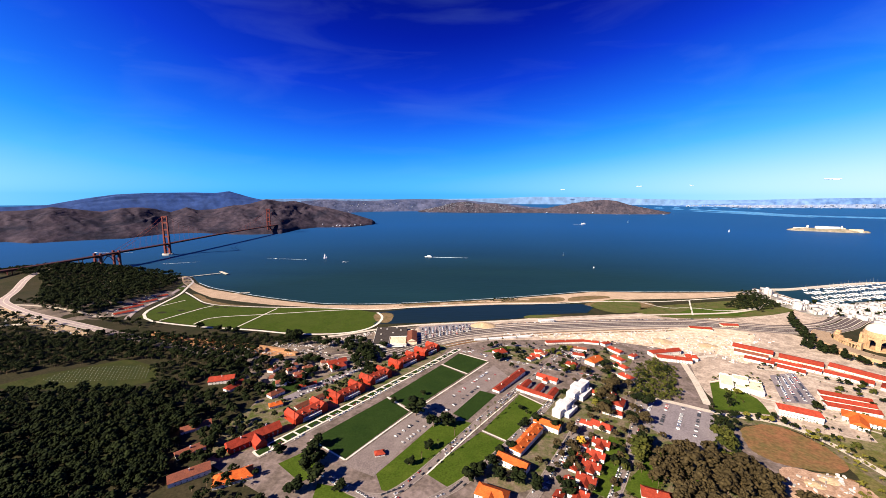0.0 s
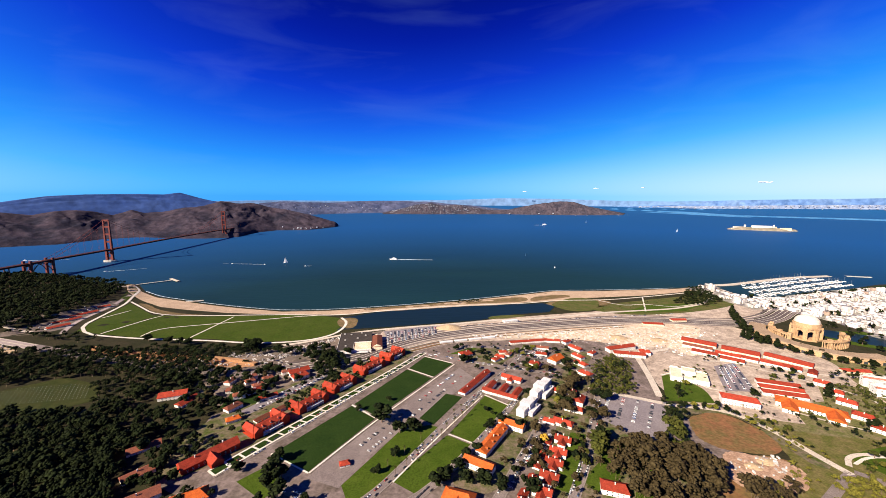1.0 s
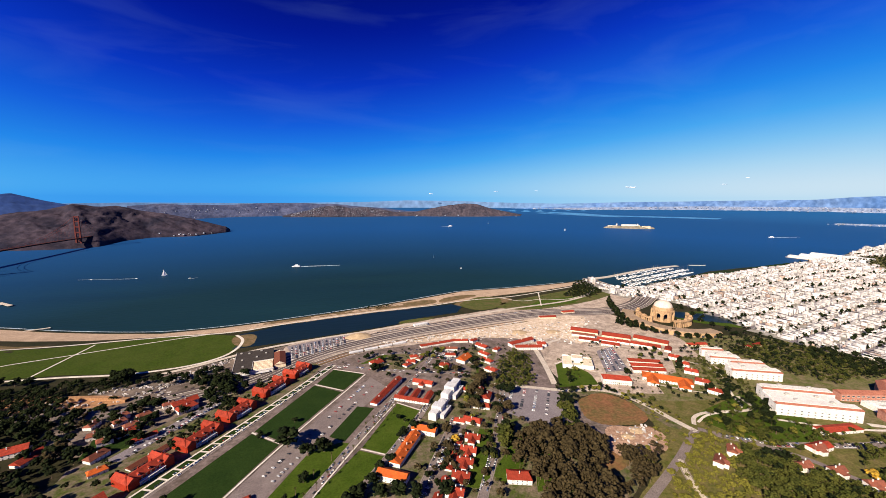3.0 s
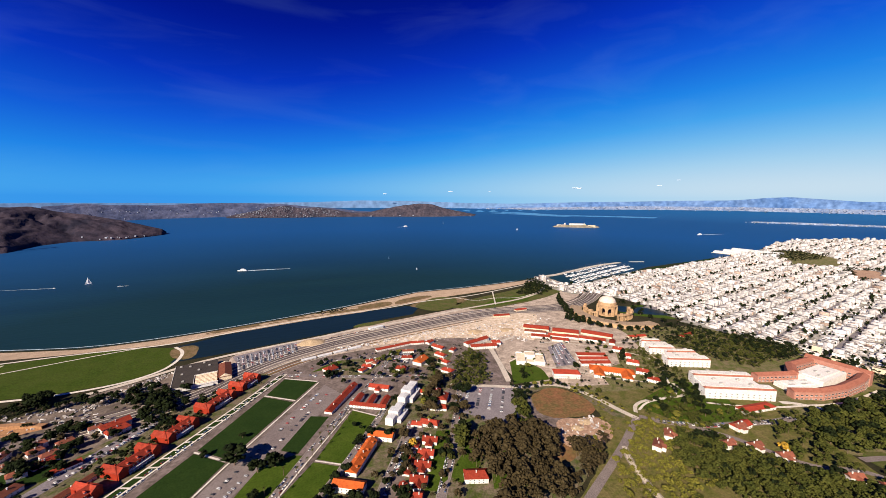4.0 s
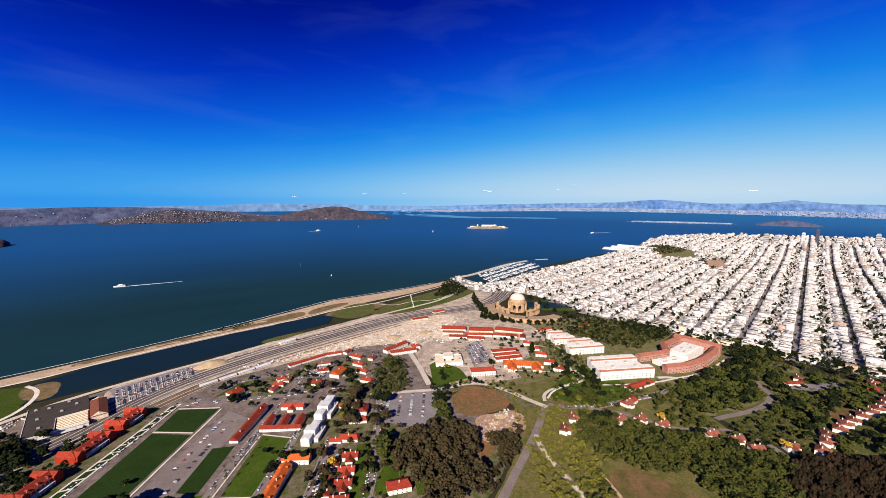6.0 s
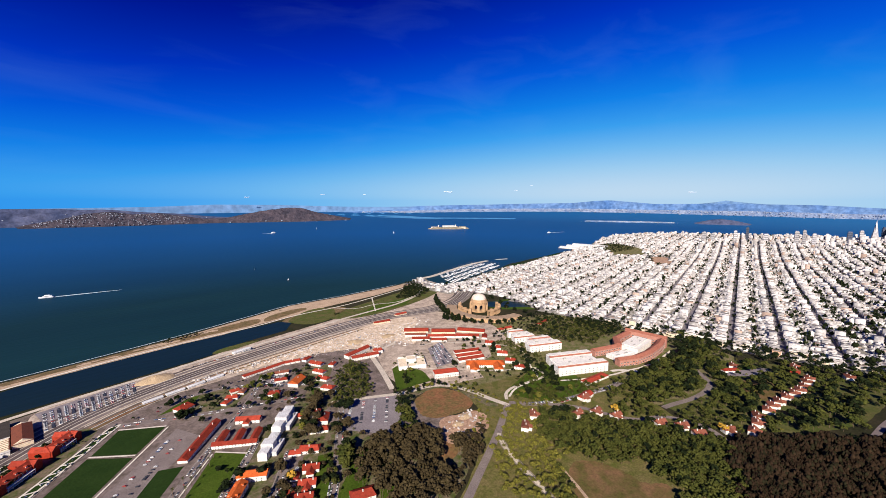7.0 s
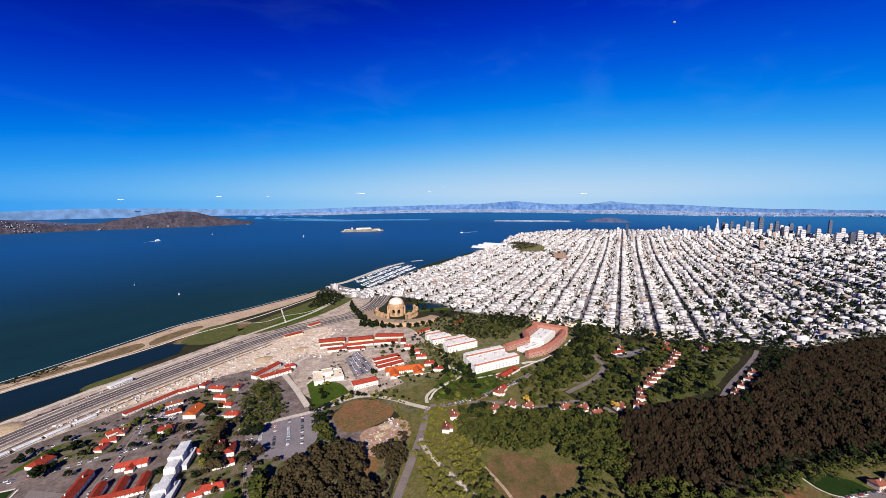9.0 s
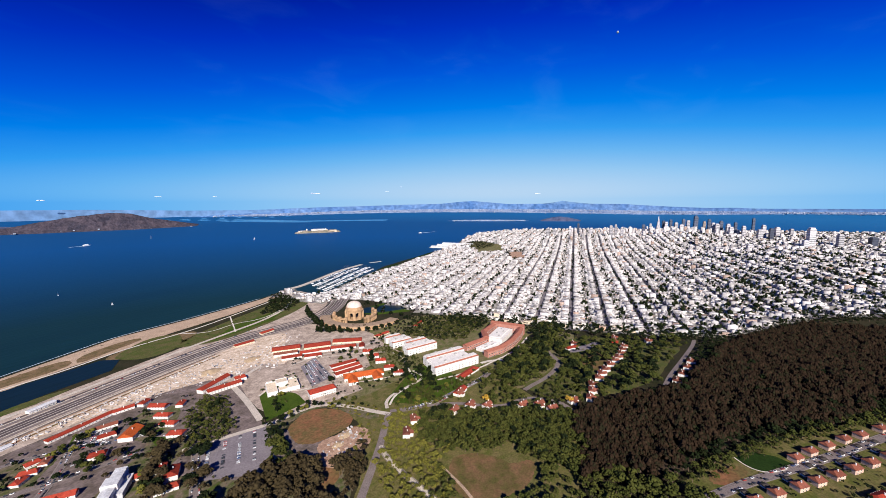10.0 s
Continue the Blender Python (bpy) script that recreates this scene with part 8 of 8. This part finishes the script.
# ---- the suspension bridge ----
def world_part(name, s, parent, org, *mats, label=""):
    """A part whose faces are given in the world, drawn in with the distance."""
    v = drawn_in(np.array(s.v)) - np.array(org)
    return part(name, mesh_of(name, v, s.f, mats, s.i), parent, label)


def beam(s, a, b, w, h, index=0):
    """A square bar from a to b."""
    a, b = np.array(a, float), np.array(b, float)
    t = (b - a) / np.linalg.norm(b - a)
    n = np.cross(t, (0, 0, 1))
    n = n / np.linalg.norm(n) if np.linalg.norm(n) > 0.1 else np.array((1.0, 0, 0))
    u = np.cross(n, t)
    v = [p + n * w / 2 * i + u * h / 2 * j for p in (a, b) for i, j in ((-1, -1), (1, -1), (1, 1), (-1, 1))]
    s.add(v, [(0, 1, 5, 4), (1, 2, 6, 5), (2, 3, 7, 6), (3, 0, 4, 7), (3, 2, 1, 0), (4, 5, 6, 7)], index)


def bridge():
    S, N = np.array([-1862.0, 1522.0]), np.array([-1955.0, 2815.0])
    d = (N - S) / np.linalg.norm(N - S)
    c = np.array([d[1], -d[0]])
    org = drawn_in((S[0], S[1], 0.0))
    ob = thing("suspension_bridge", *org, 0, "orange-red steel suspension bridge with two towers", "bridge")
    deck_z, top_z = 68.0, 226.0

    def at(along, across, z):
        q = S + d * along + c * across
        return (q[0], q[1], z)

    span = float(np.linalg.norm(N - S))
    for base_at in (0.0, span):
        tw = Solid()
        for side in (-13.5, 13.5):
            for z0, z1, w in ((0, 68, 9.5), (68, 110, 8.5), (110, 150, 7.5), (150, 190, 6.5), (190, 226, 5.5)):
                beam(tw, at(base_at, side, z0), at(base_at, side, z1), w, w * 1.15)
        tower = world_part("tower", tw, ob, org, "orange_steel", label="stepped orange steel tower")
        for z in (62, 108, 148, 188, 222):
            st = Solid()
            beam(st, at(base_at, -13, z), at(base_at, 13, z), 5.5, 9)
            world_part("strut", st, tower, org, "orange_steel")
        for z0, z1 in ((8, 34), (34, 60)):
            for k in (1, -1):
                st = Solid()
                beam(st, at(base_at, -13 * k, z0), at(base_at, 13 * k, z1), 2.5, 2.5)
                world_part("brace", st, tower, org, "orange_steel")
        pier = Solid()
        ring = [at(base_at + 20 * math.sin(0.524 * k), 32 * math.cos(0.524 * k), 0)[:2] for k in range(12)]
        pier.ring(ring, -3, 9)
        world_part("pier", pier, ob, org, "stone", label="grey concrete pier in the water")
    dk = Solid()
    marks = np.linspace(-1180, span + 420, 60)
    lift = lambda a: deck_z + 5 * max(0.0, 1 - ((a - span / 2) / (span / 2)) ** 2) if 0 < a < span else deck_z - (max(0, -a - 343) * 0.012)
    bend = lambda a: 0 if a > -380 else -((-a - 380) ** 2) * 0.00032
    for a, b in zip(marks, marks[1:]):
        beam(dk, at(a, bend(a), lift(a) - 1), at(b, bend(b), lift(b) - 1), 27, 2.2)
        for k in (-12.5, 12.5):
            beam(dk, at(a, k + bend(a), lift(a) - 4.5), at(b, k + bend(b), lift(b) - 4.5), 2.0, 4.5)
    world_part("deck", dk, ob, org, "deck_steel", label="long truss deck in red steel, its shade painted in")
    for side in (-13.5, 13.5):
        cb = Solid()
        pts = []
        for a in np.linspace(-343, 0, 9):
            f = (a + 343) / 343
            pts.append((a, deck_z + 4 + (top_z - deck_z - 4) * (f * 0.75 + 0.25 * f * f)))
        for a in np.linspace(0, span, 31)[1:]:
            f = a / span * 2 - 1
            pts.append((a, 79 + (top_z - 79) * f * f))
        for a in np.linspace(span, span + 343, 9)[1:]:
            f = 1 - (a - span) / 343
            pts.append((a, deck_z + 4 + (top_z - deck_z - 4) * (f * 0.75 + 0.25 * f * f)))
        for (a, z), (b, y) in zip(pts, pts[1:]):
            beam(cb, at(a, side, z), at(b, side, y), 1.1, 1.1)
        world_part("cable", cb, ob, org, "orange_steel", label="main cable")
        for a, z in pts[1::1]:
            if z - lift(a) > 6:
                hg = Solid()
                beam(hg, at(a, side, lift(a)), at(a, side, z), 0.35, 0.35)
                world_part("hanger", hg, ob, org, "orange_steel")
    # concrete pylons: the dark steel colour stands in for their shade
    for a in (-343, -443):
        py = Solid()
        for side in (-14, 14):
            beam(py, at(a, side, 0), at(a, side, 76), 7, 9)
        beam(py, at(a, -14, 56), at(a, 14, 56), 8, 6)
        world_part("pylon", py, ob, org, "orange_steel", label="concrete pylon, dark colour for its shade")
    arch = Solid()
    prev = None
    for k in range(13):
        f = k / 12
        q = (-443 + 100 * f, 58 - 44 * (2 * f - 1) ** 2)
        if prev:
            for side in (-11, 11):
                beam(arch, at(prev[0], side, prev[1]), at(q[0], side, q[1]), 2, 2.6)
                beam(arch, at(q[0], side, q[1]), at(q[0], side, 64), 0.9, 0.9)
        prev = q
    world_part("arch", arch, ob, org, "orange_steel", label="steel arch under the approach")
    for a in np.arange(-520, -1150, -60):
        pr = Solid()
        beam(pr, at(a, bend(a) - 9, 0), at(a, bend(a) - 9, lift(a) - 7), 2.5, 2.5)
        beam(pr, at(a, bend(a) + 9, 0), at(a, bend(a) + 9, lift(a) - 7), 2.5, 2.5)
        world_part("trestle", pr, ob, org, "orange_steel")


bridge()

# ---- the island with the old prison ----


def prison_island():
    c, ax = np.array([3440.0, 3440.0]), np.array([0.845, -0.535])
    n = np.array([0.535, 0.845])
    us, vs = np.linspace(-300, 300, 61), np.linspace(-110, 110, 25)
    P = np.zeros((61, 25, 3))
    for i, u in enumerate(us):
        for j, v in enumerate(vs):
            e = 1 - (abs(u) / 300) ** 2.4 - (abs(v) / (95 + 15 * math.sin(u / 60))) ** 2
            k = noise.fractal(Vector((u / 60, v / 60, 4.2)), 1.0, 2.0, 4)
            h = 30 * min(1.0, max(0, e) ** 0.45) + 4 * k if e > 0.02 else -3
            q = c + ax * u + n * v
            P[i, j] = (q[0], q[1], h)
    tagged(new("island", grid_mesh("island", drawn_in(P), ["rock"], False)), "rocky island with cliffs and scrub", "island", kind="structure")

    def block(name, label, u, v, l, w, z, h, material, roof=None, windows_rows=0):
        q = c + ax * u + n * v
        org = drawn_in((q[0], q[1], z))
        ob = thing(name, *org, 0, label, "building", "buildings of the island")

        def box(l0, l1, w0, w1, z0, z1):
            s = Solid().box(l0, l1, w0, w1, z0, z1)
            s.v = [(*(q + ax * p[0] + n * p[1]), p[2]) for p in s.v]
            return s

        world_part("wall", box(-l / 2, l / 2, -w / 2, w / 2, z - 6, z + h), ob, org, material)
        if roof:
            world_part("roof", box(-l / 2 - 1, l / 2 + 1, -w / 2 - 1, w / 2 + 1, z + h, z + h + 1.5), ob, org, roof)
        for k in range(windows_rows):
            world_part("window_band", box(-l * 0.46, l * 0.46, -w / 2 - 0.3, -w / 2 + 0.3, z + h * (k + 0.35) / windows_rows, z + h * (k + 0.62) / windows_rows), ob, org, "glass")

    block("cell_house", "long white cell house on the island's top", 0, 0, 170, 50, 30, 17, "stucco", "roof_white", 2)
    block("island_barracks", "tall pale barracks by the island's dock", 190, -50, 90, 22, 12, 22, "cream", "roof_grey", 3)
    block("work_shop", "long pale workshop on the island's north end", -190, 10, 110, 24, 20, 12, "stucco", "roof_grey", 2)
    block("power_house", "small pale power house by the water", -240, -40, 50, 20, 8, 10, "cream", "roof_grey", 1)
    block("keeper_house", "small pale house beside the lighthouse", 110, 8, 34, 20, 28, 12, "cream", "roof_grey", 1)
    block("island_lighthouse", "slim white lighthouse above the cell house", 100, -14, 9, 9, 30, 30, "stucco", "roof_grey")
    block("water_tower", "pale water tower at the island's north end", -140, 20, 14, 14, 34, 20, "stucco", "roof_grey")


prison_island()

# ---- the domed rotunda and its crescent hall ----
RX, RY = 790.0, 338.0


def rotunda():
    ob = thing("rotunda", RX, RY, 3, 20, "domed ochre rotunda with tall arches", "rotunda")
    part("plinth", Solid().ring([(30 * math.cos(0.785 * k + 0.39), 30 * math.sin(0.785 * k + 0.39)) for k in range(8)], -2, 3).mesh("plinth", "ochre"), ob)
    for k in range(8):
        a = 45.0 * k + 22.5
        q = pose(26 * math.cos(radians(a)), 26 * math.sin(radians(a)), 3, 0, 0, a)
        part("pier", Solid().box(-4, 3, -4, 4, 0, 26).box(-4.6, 3.6, -4.6, 4.6, 26, 28.5).box(-3, 4.5, -1.4, 1.4, 0, 24).mesh("pier", "ochre"), ob, "", q)
        b = a + 22.5
        q = pose(24.2 * math.cos(radians(b)), 24.2 * math.sin(radians(b)), 3, 0, 0, b + 90)
        s = Solid()
        n = 10
        for i in range(n):
            t0, t1 = math.pi * i / n, math.pi * (i + 1) / n
            p = [(6.5 * math.cos(t0), 14 + 6.5 * math.sin(t0)), (6.5 * math.cos(t1), 14 + 6.5 * math.sin(t1))]
            o = [(9.5 * math.cos(t0), 27 if 0 < i < n else 14), (9.5 * math.cos(t1), 27 if i + 1 < n else 14)]
            v = [(x, y, z) for y in (-2, 2) for x, z in (p[0], p[1], (p[1][0] * 1.3, 27), (p[0][0] * 1.3, 27))]
            s.add(v, [(0, 1, 2, 3), (7, 6, 5, 4), (0, 4, 5, 1), (3, 2, 6, 7)])
        part("arch", s.mesh("arch", "ochre"), ob, "", q)
    ring = lambda r, n=16: [(r * math.cos(6.2832 * k / n), r * math.sin(6.2832 * k / n)) for k in range(n)]
    part("entablature", Solid().ring(ring(29, 8), 29, 33).ring(ring(27, 16), 33, 38).ring(ring(25.5, 24), 38, 41).mesh("entablature", "ochre"), ob)
    s = Solid()
    prev = None
    for k in range(9):
        a = math.pi / 2 * k / 8
        s_r, s_z = 24.0 * math.cos(a) + 0.3, 41 + 17.5 * math.sin(a)
        if prev:
            s.ring(ring(prev[0], 32), prev[1], s_z, 0, False, s_r / prev[0])
        prev = (s_r, s_z)
    part("dome", s.mesh("dome", "dome", smooth=True), ob, "pale domed roof")


def colonnade(a0, a1, r, label):
    ob = thing("colonnade", RX, RY, 3, 0, label, "colonnade", "colonnades of the rotunda")
    n = int(abs(a1 - a0) / 5)
    col = Solid().ring([(1.1 * math.cos(1.047 * k), 1.1 * math.sin(1.047 * k)) for k in range(6)], 0, 15, 0, True, 0.85).box(-1.5, 1.5, -1.5, 1.5, 15, 16.2).mesh("column", "ochre")
    for k in range(n + 1):
        a = radians(a0 + (a1 - a0) * k / n)
        for rr in (r, r + 7):
            part("column", col, ob, "", pose(rr * math.sin(a), rr * math.cos(a), 0))
        if k % 4 == 0:
            part("box_pylon", Solid().box(-3.5, 3.5, -3.5, 3.5, 0, 21).box(-4, 4, -4, 4, 21, 22.5).mesh("box_pylon", "ochre"), ob, "", pose((r + 3.5) * math.sin(a), (r + 3.5) * math.cos(a), 0, 0, 0, -math.degrees(a)))
    s = Solid()
    for k in range(n):
        p = [radians(a0 + (a1 - a0) * (k + i) / n) for i in (0, 1)]
        q = [((r + o) * math.sin(a), (r + o) * math.cos(a)) for a, o in ((p[0], -2), (p[1], -2), (p[1], 9), (p[0], 9))]
        s.ring(q, 16.2, 18.8)
    part("entablature", s.mesh("entablature", "ochre"), ob)


def crescent_hall():
    cx, cy, r = RX + 22, RY - 20, 138
    ob = thing("crescent_hall", cx, cy, 3, 0, "long curved exhibition hall with a pale ochre roof", "hall")
    n = 22
    for k in range(n):
        p = [radians(176 + (322 - 176) * (k + i) / n) for i in (0, 1)]
        q = lambda o: [((r + o) * math.sin(a), (r + o) * math.cos(a)) for a in p]
        a, b, c, d = q(-34), q(0), q(-32.5), q(-1.5)
        part("wall", Solid().ring([a[0], a[1], b[1], b[0]], -1, 11).mesh("wall", "ochre"), ob)
        part("roof", Solid().ring([c[0], c[1], d[1], d[0]], 11, 13.5, 0, True, 0.97).mesh("roof", "hall_roof"), ob)
        m = sum(p) / 2
        if k % 2:
            part("door", Solid().box(-3.2, 3.2, -0.3, 0.3, 0, 7).mesh("door", "glass"), ob, "dark tall doorway", pose((r + 0.1) * math.sin(m), (r + 0.1) * math.cos(m), 0, 0, 0, -math.degrees(m)))


rotunda()
colonnade(250, 330, 62, "ochre colonnade curving away from the rotunda")
colonnade(110, 200, 66, "ochre colonnade curving beside the lagoon")
crescent_hall()
draped("lagoon", [(850, 340), (900, 290), (960, 250), (985, 290), (960, 350), (900, 390), (860, 390)], "pond", 0.5, "dark lagoon beside the rotunda", "water")
draped("lawn", [(830, 400), (990, 370), (1000, 240), (940, 220), (850, 300)], "lawn_bright", 0.3, "green lawn round the lagoon", "lawn")

# ---- harbour, piers and boats ----
ribbon("jetty", [(975, 905), (1040, 905), (1123, 930), (1432, 1040), (1640, 1068)], 22, "concrete", 0, "pale stone jetty of the yacht harbour", "jetty", height=2.5, thick=5)
ribbon("jetty", [(1716, 1068), (1800, 1040)], 12, "stone", 0, "detached grey breakwater", "jetty", height=2.5, thick=5)
for k, (a, b) in enumerate((((1070, 850), (1540, 1010)), ((1040, 790), (1590, 968)), ((1030, 742), (1560, 910)))):
    ribbon("pontoon", [a, b], 4, "concrete", 0, "floating pontoon with moored boats", "pontoon", height=1.0, thick=1.5)


def boat_mesh():
    h = Solid().add([(-5, -1.3, 1.2), (-5, 1.3, 1.2), (2, 1.6, 1.3), (6, 0, 1.7), (2, -1.6, 1.3), (-4.6, -0.8, -0.3), (-4.6, 0.8, -0.3), (2, 0.9, -0.3), (5, 0, -0.2), (2, -0.9, -0.3)], [(0, 1, 2, 3, 4), (0, 5, 6, 1), (1, 6, 7, 2), (2, 7, 8, 3), (3, 8, 9, 4), (4, 9, 5, 0)])
    h.box(-2.5, 1.5, -0.9, 0.9, 1.2, 2.1, 0, 0.15)
    m = Solid()
    limb(m, (0.6, 0, 1.2), (0.6, 0, 15), 0.14, 0.08, 5)
    limb(m, (0.5, 0, 2.6), (-4, 0, 2.6), 0.16, 0.12, 5)
    return h.mesh("hull", "boat"), m.mesh("mast", "stone")


HULL, MAST = boat_mesh()
gen = np.random.default_rng(4)
for a, b in (((1070, 850), (1540, 1010)), ((1040, 790), (1590, 968)), ((1030, 742), (1560, 910)), ((1100, 905), (1500, 1045))):
    a, b = np.array(a, float), np.array(b, float)
    n = int(np.linalg.norm(b - a) / 10.5)
    turn = math.degrees(math.atan2(b[1] - a[1], b[0] - a[0])) + 90
    for k in range(n):
        if gen.random() < 0.9:
            q = a + (b - a) * (k + 0.5) / n
            s = (1 if k % 2 else -1) * 8.5
            nn = np.array([-(b - a)[1], (b - a)[0]]) / np.linalg.norm(b - a)
            p = q + nn * s
            ob = new("yacht", HULL)
            f = gen.uniform(0.9, 1.5)
            ob.matrix_basis = pose(p[0], p[1], 0.1, 0, 0, turn) @ Matrix.Diagonal((f, f, f, 1))
            tagged(ob, "white moored yacht beside a pontoon", "boat", "moored yachts")
            part("mast", MAST, ob)


def sailing_boat(x, y, turn, size, label):
    o = drawn_in((x, y, 0.0))
    f = size * float(np.linalg.norm(o - EYE_MID) / np.linalg.norm(np.array((x, y, 0)) - EYE_MID))
    ob = new("sailing_boat", HULL)
    ob.matrix_basis = Matrix.Translation(o) @ pose(0, 0, 0, 0, 0, turn) @ Matrix.Diagonal((f, f, f, 1))
    tagged(ob, label, "boat")
    part("mast", MAST, ob)
    main = Solid().add([(0.4, 0, 2.8), (-4, 0.5, 2.8), (-1.8, 0.75, 8), (0.4, 0, 15), (0.4, 0.1, 2.8), (-4, 0.6, 2.8), (-1.8, 0.85, 8), (0.4, 0.1, 15)], [(0, 1, 2, 3), (7, 6, 5, 4)])
    part("mainsail", main.mesh("mainsail", "boat"), ob, "white mainsail")
    jib = Solid().add([(0.9, 0, 13), (0.9, 0.9, 2.4), (5.8, 0, 2), (0.9, 0.1, 13), (0.9, 1.0, 2.4), (5.8, 0.1, 2)], [(0, 1, 2), (5, 4, 3)])
    part("jib", jib.mesh("jib", "boat"), ob, "white foresail")


sailing_boat(-906, 1463, 30, 2.0, "large white sailing boat on the bay")
sailing_boat(436, 1692, 70, 1.3, "white sailing boat on the bay")
sailing_boat(2413, 3290, 20, 2.0, "white sailing boat before the island")
sailing_boat(2006, 4630, 50, 2.6, "white sailing boat far out on the bay")
sailing_boat(480, 1290, 10, 0.7, "small white sailing dinghy on the bay")


def motor_boat(x, y, turn, size, label, wake):
    o = drawn_in((x, y, 0.0))
    f = size * float(np.linalg.norm(o - EYE_MID) / np.linalg.norm(np.array((x, y, 0)) - EYE_MID))
    ob = new("ferry", Solid().add([(-16, -4.5, 3), (-16, 4.5, 3), (8, 4.5, 3), (17, 0, 3.6), (8, -4.5, 3), (-15, -3.5, -0.6), (-15, 3.5, -0.6), (8, 3, -0.6), (15, 0, -0.4), (8, -3, -0.6)], [(0, 1, 2, 3, 4), (0, 5, 6, 1), (1, 6, 7, 2), (2, 7, 8, 3), (3, 8, 9, 4), (4, 9, 5, 0)]).mesh("hull", "boat"))
    ob.matrix_basis = Matrix.Translation(o) @ pose(0, 0, 0, 0, 0, turn) @ Matrix.Diagonal((f, f, f, 1))
    tagged(ob, label, "boat")
    part("cabin", Solid().box(-13, 7, -3.6, 3.6, 3, 6, 0, 0.3).box(-8, 3, -2.6, 2.6, 6, 8.4, 0, 0.3).mesh("cabin", "boat"), ob)
    part("window_band", Solid().box(-12.5, 7.05, -3.5, 3.5, 4.0, 5.2).mesh("window_band", "glass"), ob)
    if wake:
        a = radians(turn)
        t = np.array([-math.cos(a), -math.sin(a)])
        n = np.array([-t[1], t[0]])
        rows = []
        for k in range(25):
            u = k / 24
            w = size * (3 + 4.5 * math.sin(min(1, u * 3) * 1.57)) * (1 - u * 0.75)
            q = np.array([x, y]) + t * (size * 10 + wake * u)
            rows.append([(*(q + n * w * s + n * 2.0 * noise.noise(Vector((u * 9, s, size)))), 0.25) for s in (-1, 0, 1)])
        tagged(new("wake", grid_mesh("wake", drawn_in(np.array(rows)), ["foam"], False)), "white foaming wake behind a boat", "water", kind="structure")


motor_boat(-345, 1566, 176, 1.3, "white ferry with a foaming wake", 210)
motor_boat(-1175, 1445, 188, 0.35, "small fast motor boat", 0)
motor_boat(-995, 1420, 352, 0.3, "small fast motor boat with a long wake", 230)
motor_boat(-769, 1365, 200, 0.4, "small white motor boat", 25)
motor_boat(1317, 4252, 10, 2.0, "far white ferry on the bay", 120)
motor_boat(-1650, 1240, 210, 0.4, "small motor boat near the bridge", 150)
motor_boat(3900, 2100, 170, 1.6, "far white ferry off the city", 300)
motor_boat(-2350, 1560, 190, 0.6, "small boat beyond the bridge", 200)

ribbon("pier", [(-1290, 950), (-1200, 1035)], 8, "concrete", 0, "long narrow wooden fishing pier", "pier", height=4, thick=1)
ribbon("pier", [(-1230, 1062), (-1165, 1010)], 12, "concrete", 0, "head of the fishing pier", "pier", height=4.05, thick=1)
ribbon("pier", [(-935, 700), (-888, 718)], 7, "concrete", 0, "short wooden pier by the beach", "pier", height=3, thick=1)
for k, (a, b, w) in enumerate((((2625, 1150), (2650, 800), 46), ((2760, 1170), (2785, 860), 40), ((2890, 1190), (2915, 900), 40))):
    c, l = ((a[0] + b[0]) / 2, (a[1] + b[1]) / 2), math.hypot(a[0] - b[0], a[1] - b[1])
    org = drawn_in((c[0], c[1], 2.0))
    ob = thing("pier_shed", *org, 0, "long white pier shed on the water", "shed", "pier sheds")
    ang = math.atan2(b[1] - a[1], b[0] - a[0])

    def put(s):
        s.v = [(c[0] + p[0] * math.cos(ang) - p[1] * math.sin(ang), c[1] + p[0] * math.sin(ang) + p[1] * math.cos(ang), p[2] + 2) for p in s.v]
        return s

    world_part("deck", put(Solid().box(-l / 2 - 8, l / 2 + 8, -w / 2 - 8, w / 2 + 8, -4, 0.5)), ob, org, "concrete")
    world_part("wall", put(Solid().gable(l, w, 0.5, 9, 5)), ob, org, "stucco")
    world_part("roof", put(Solid().roof(l, w, 9, 5, 0, 1)), ob, org, "roof_white")
draped("lawn", [(1450, 800), (1641, 810), (2063, 882), (2330, 930), (2330, 985), (1775, 905), (1510, 845)], "lawn", 0.5, "green lawn along the shore", "lawn", cell=60)
pitched_house("clubhouse", "red-roofed yacht club on the point", 935, 850, 40, 16, 60, 6, 4, "cream", "roof_red", hip=5, chimneys=0, category="clubhouse")
for hx, hy, hl, ha in ((470, 440, 50, -10), (560, 470, 40, 0), (-1112, 578, 60, 62), (-1088, 500, 74, 65), (-1062, 432, 60, 66), (-1026, 376, 40, 60), (700, 150, 46, -10), (830, 110, 50, 8)):
    pitched_house("hangar", "long low building with a faded red roof", hx, hy, hl, 14, ha, 5, 3, "cream", "roof_red", storeys=1, gap=6, category="building", group="low buildings near the shore")
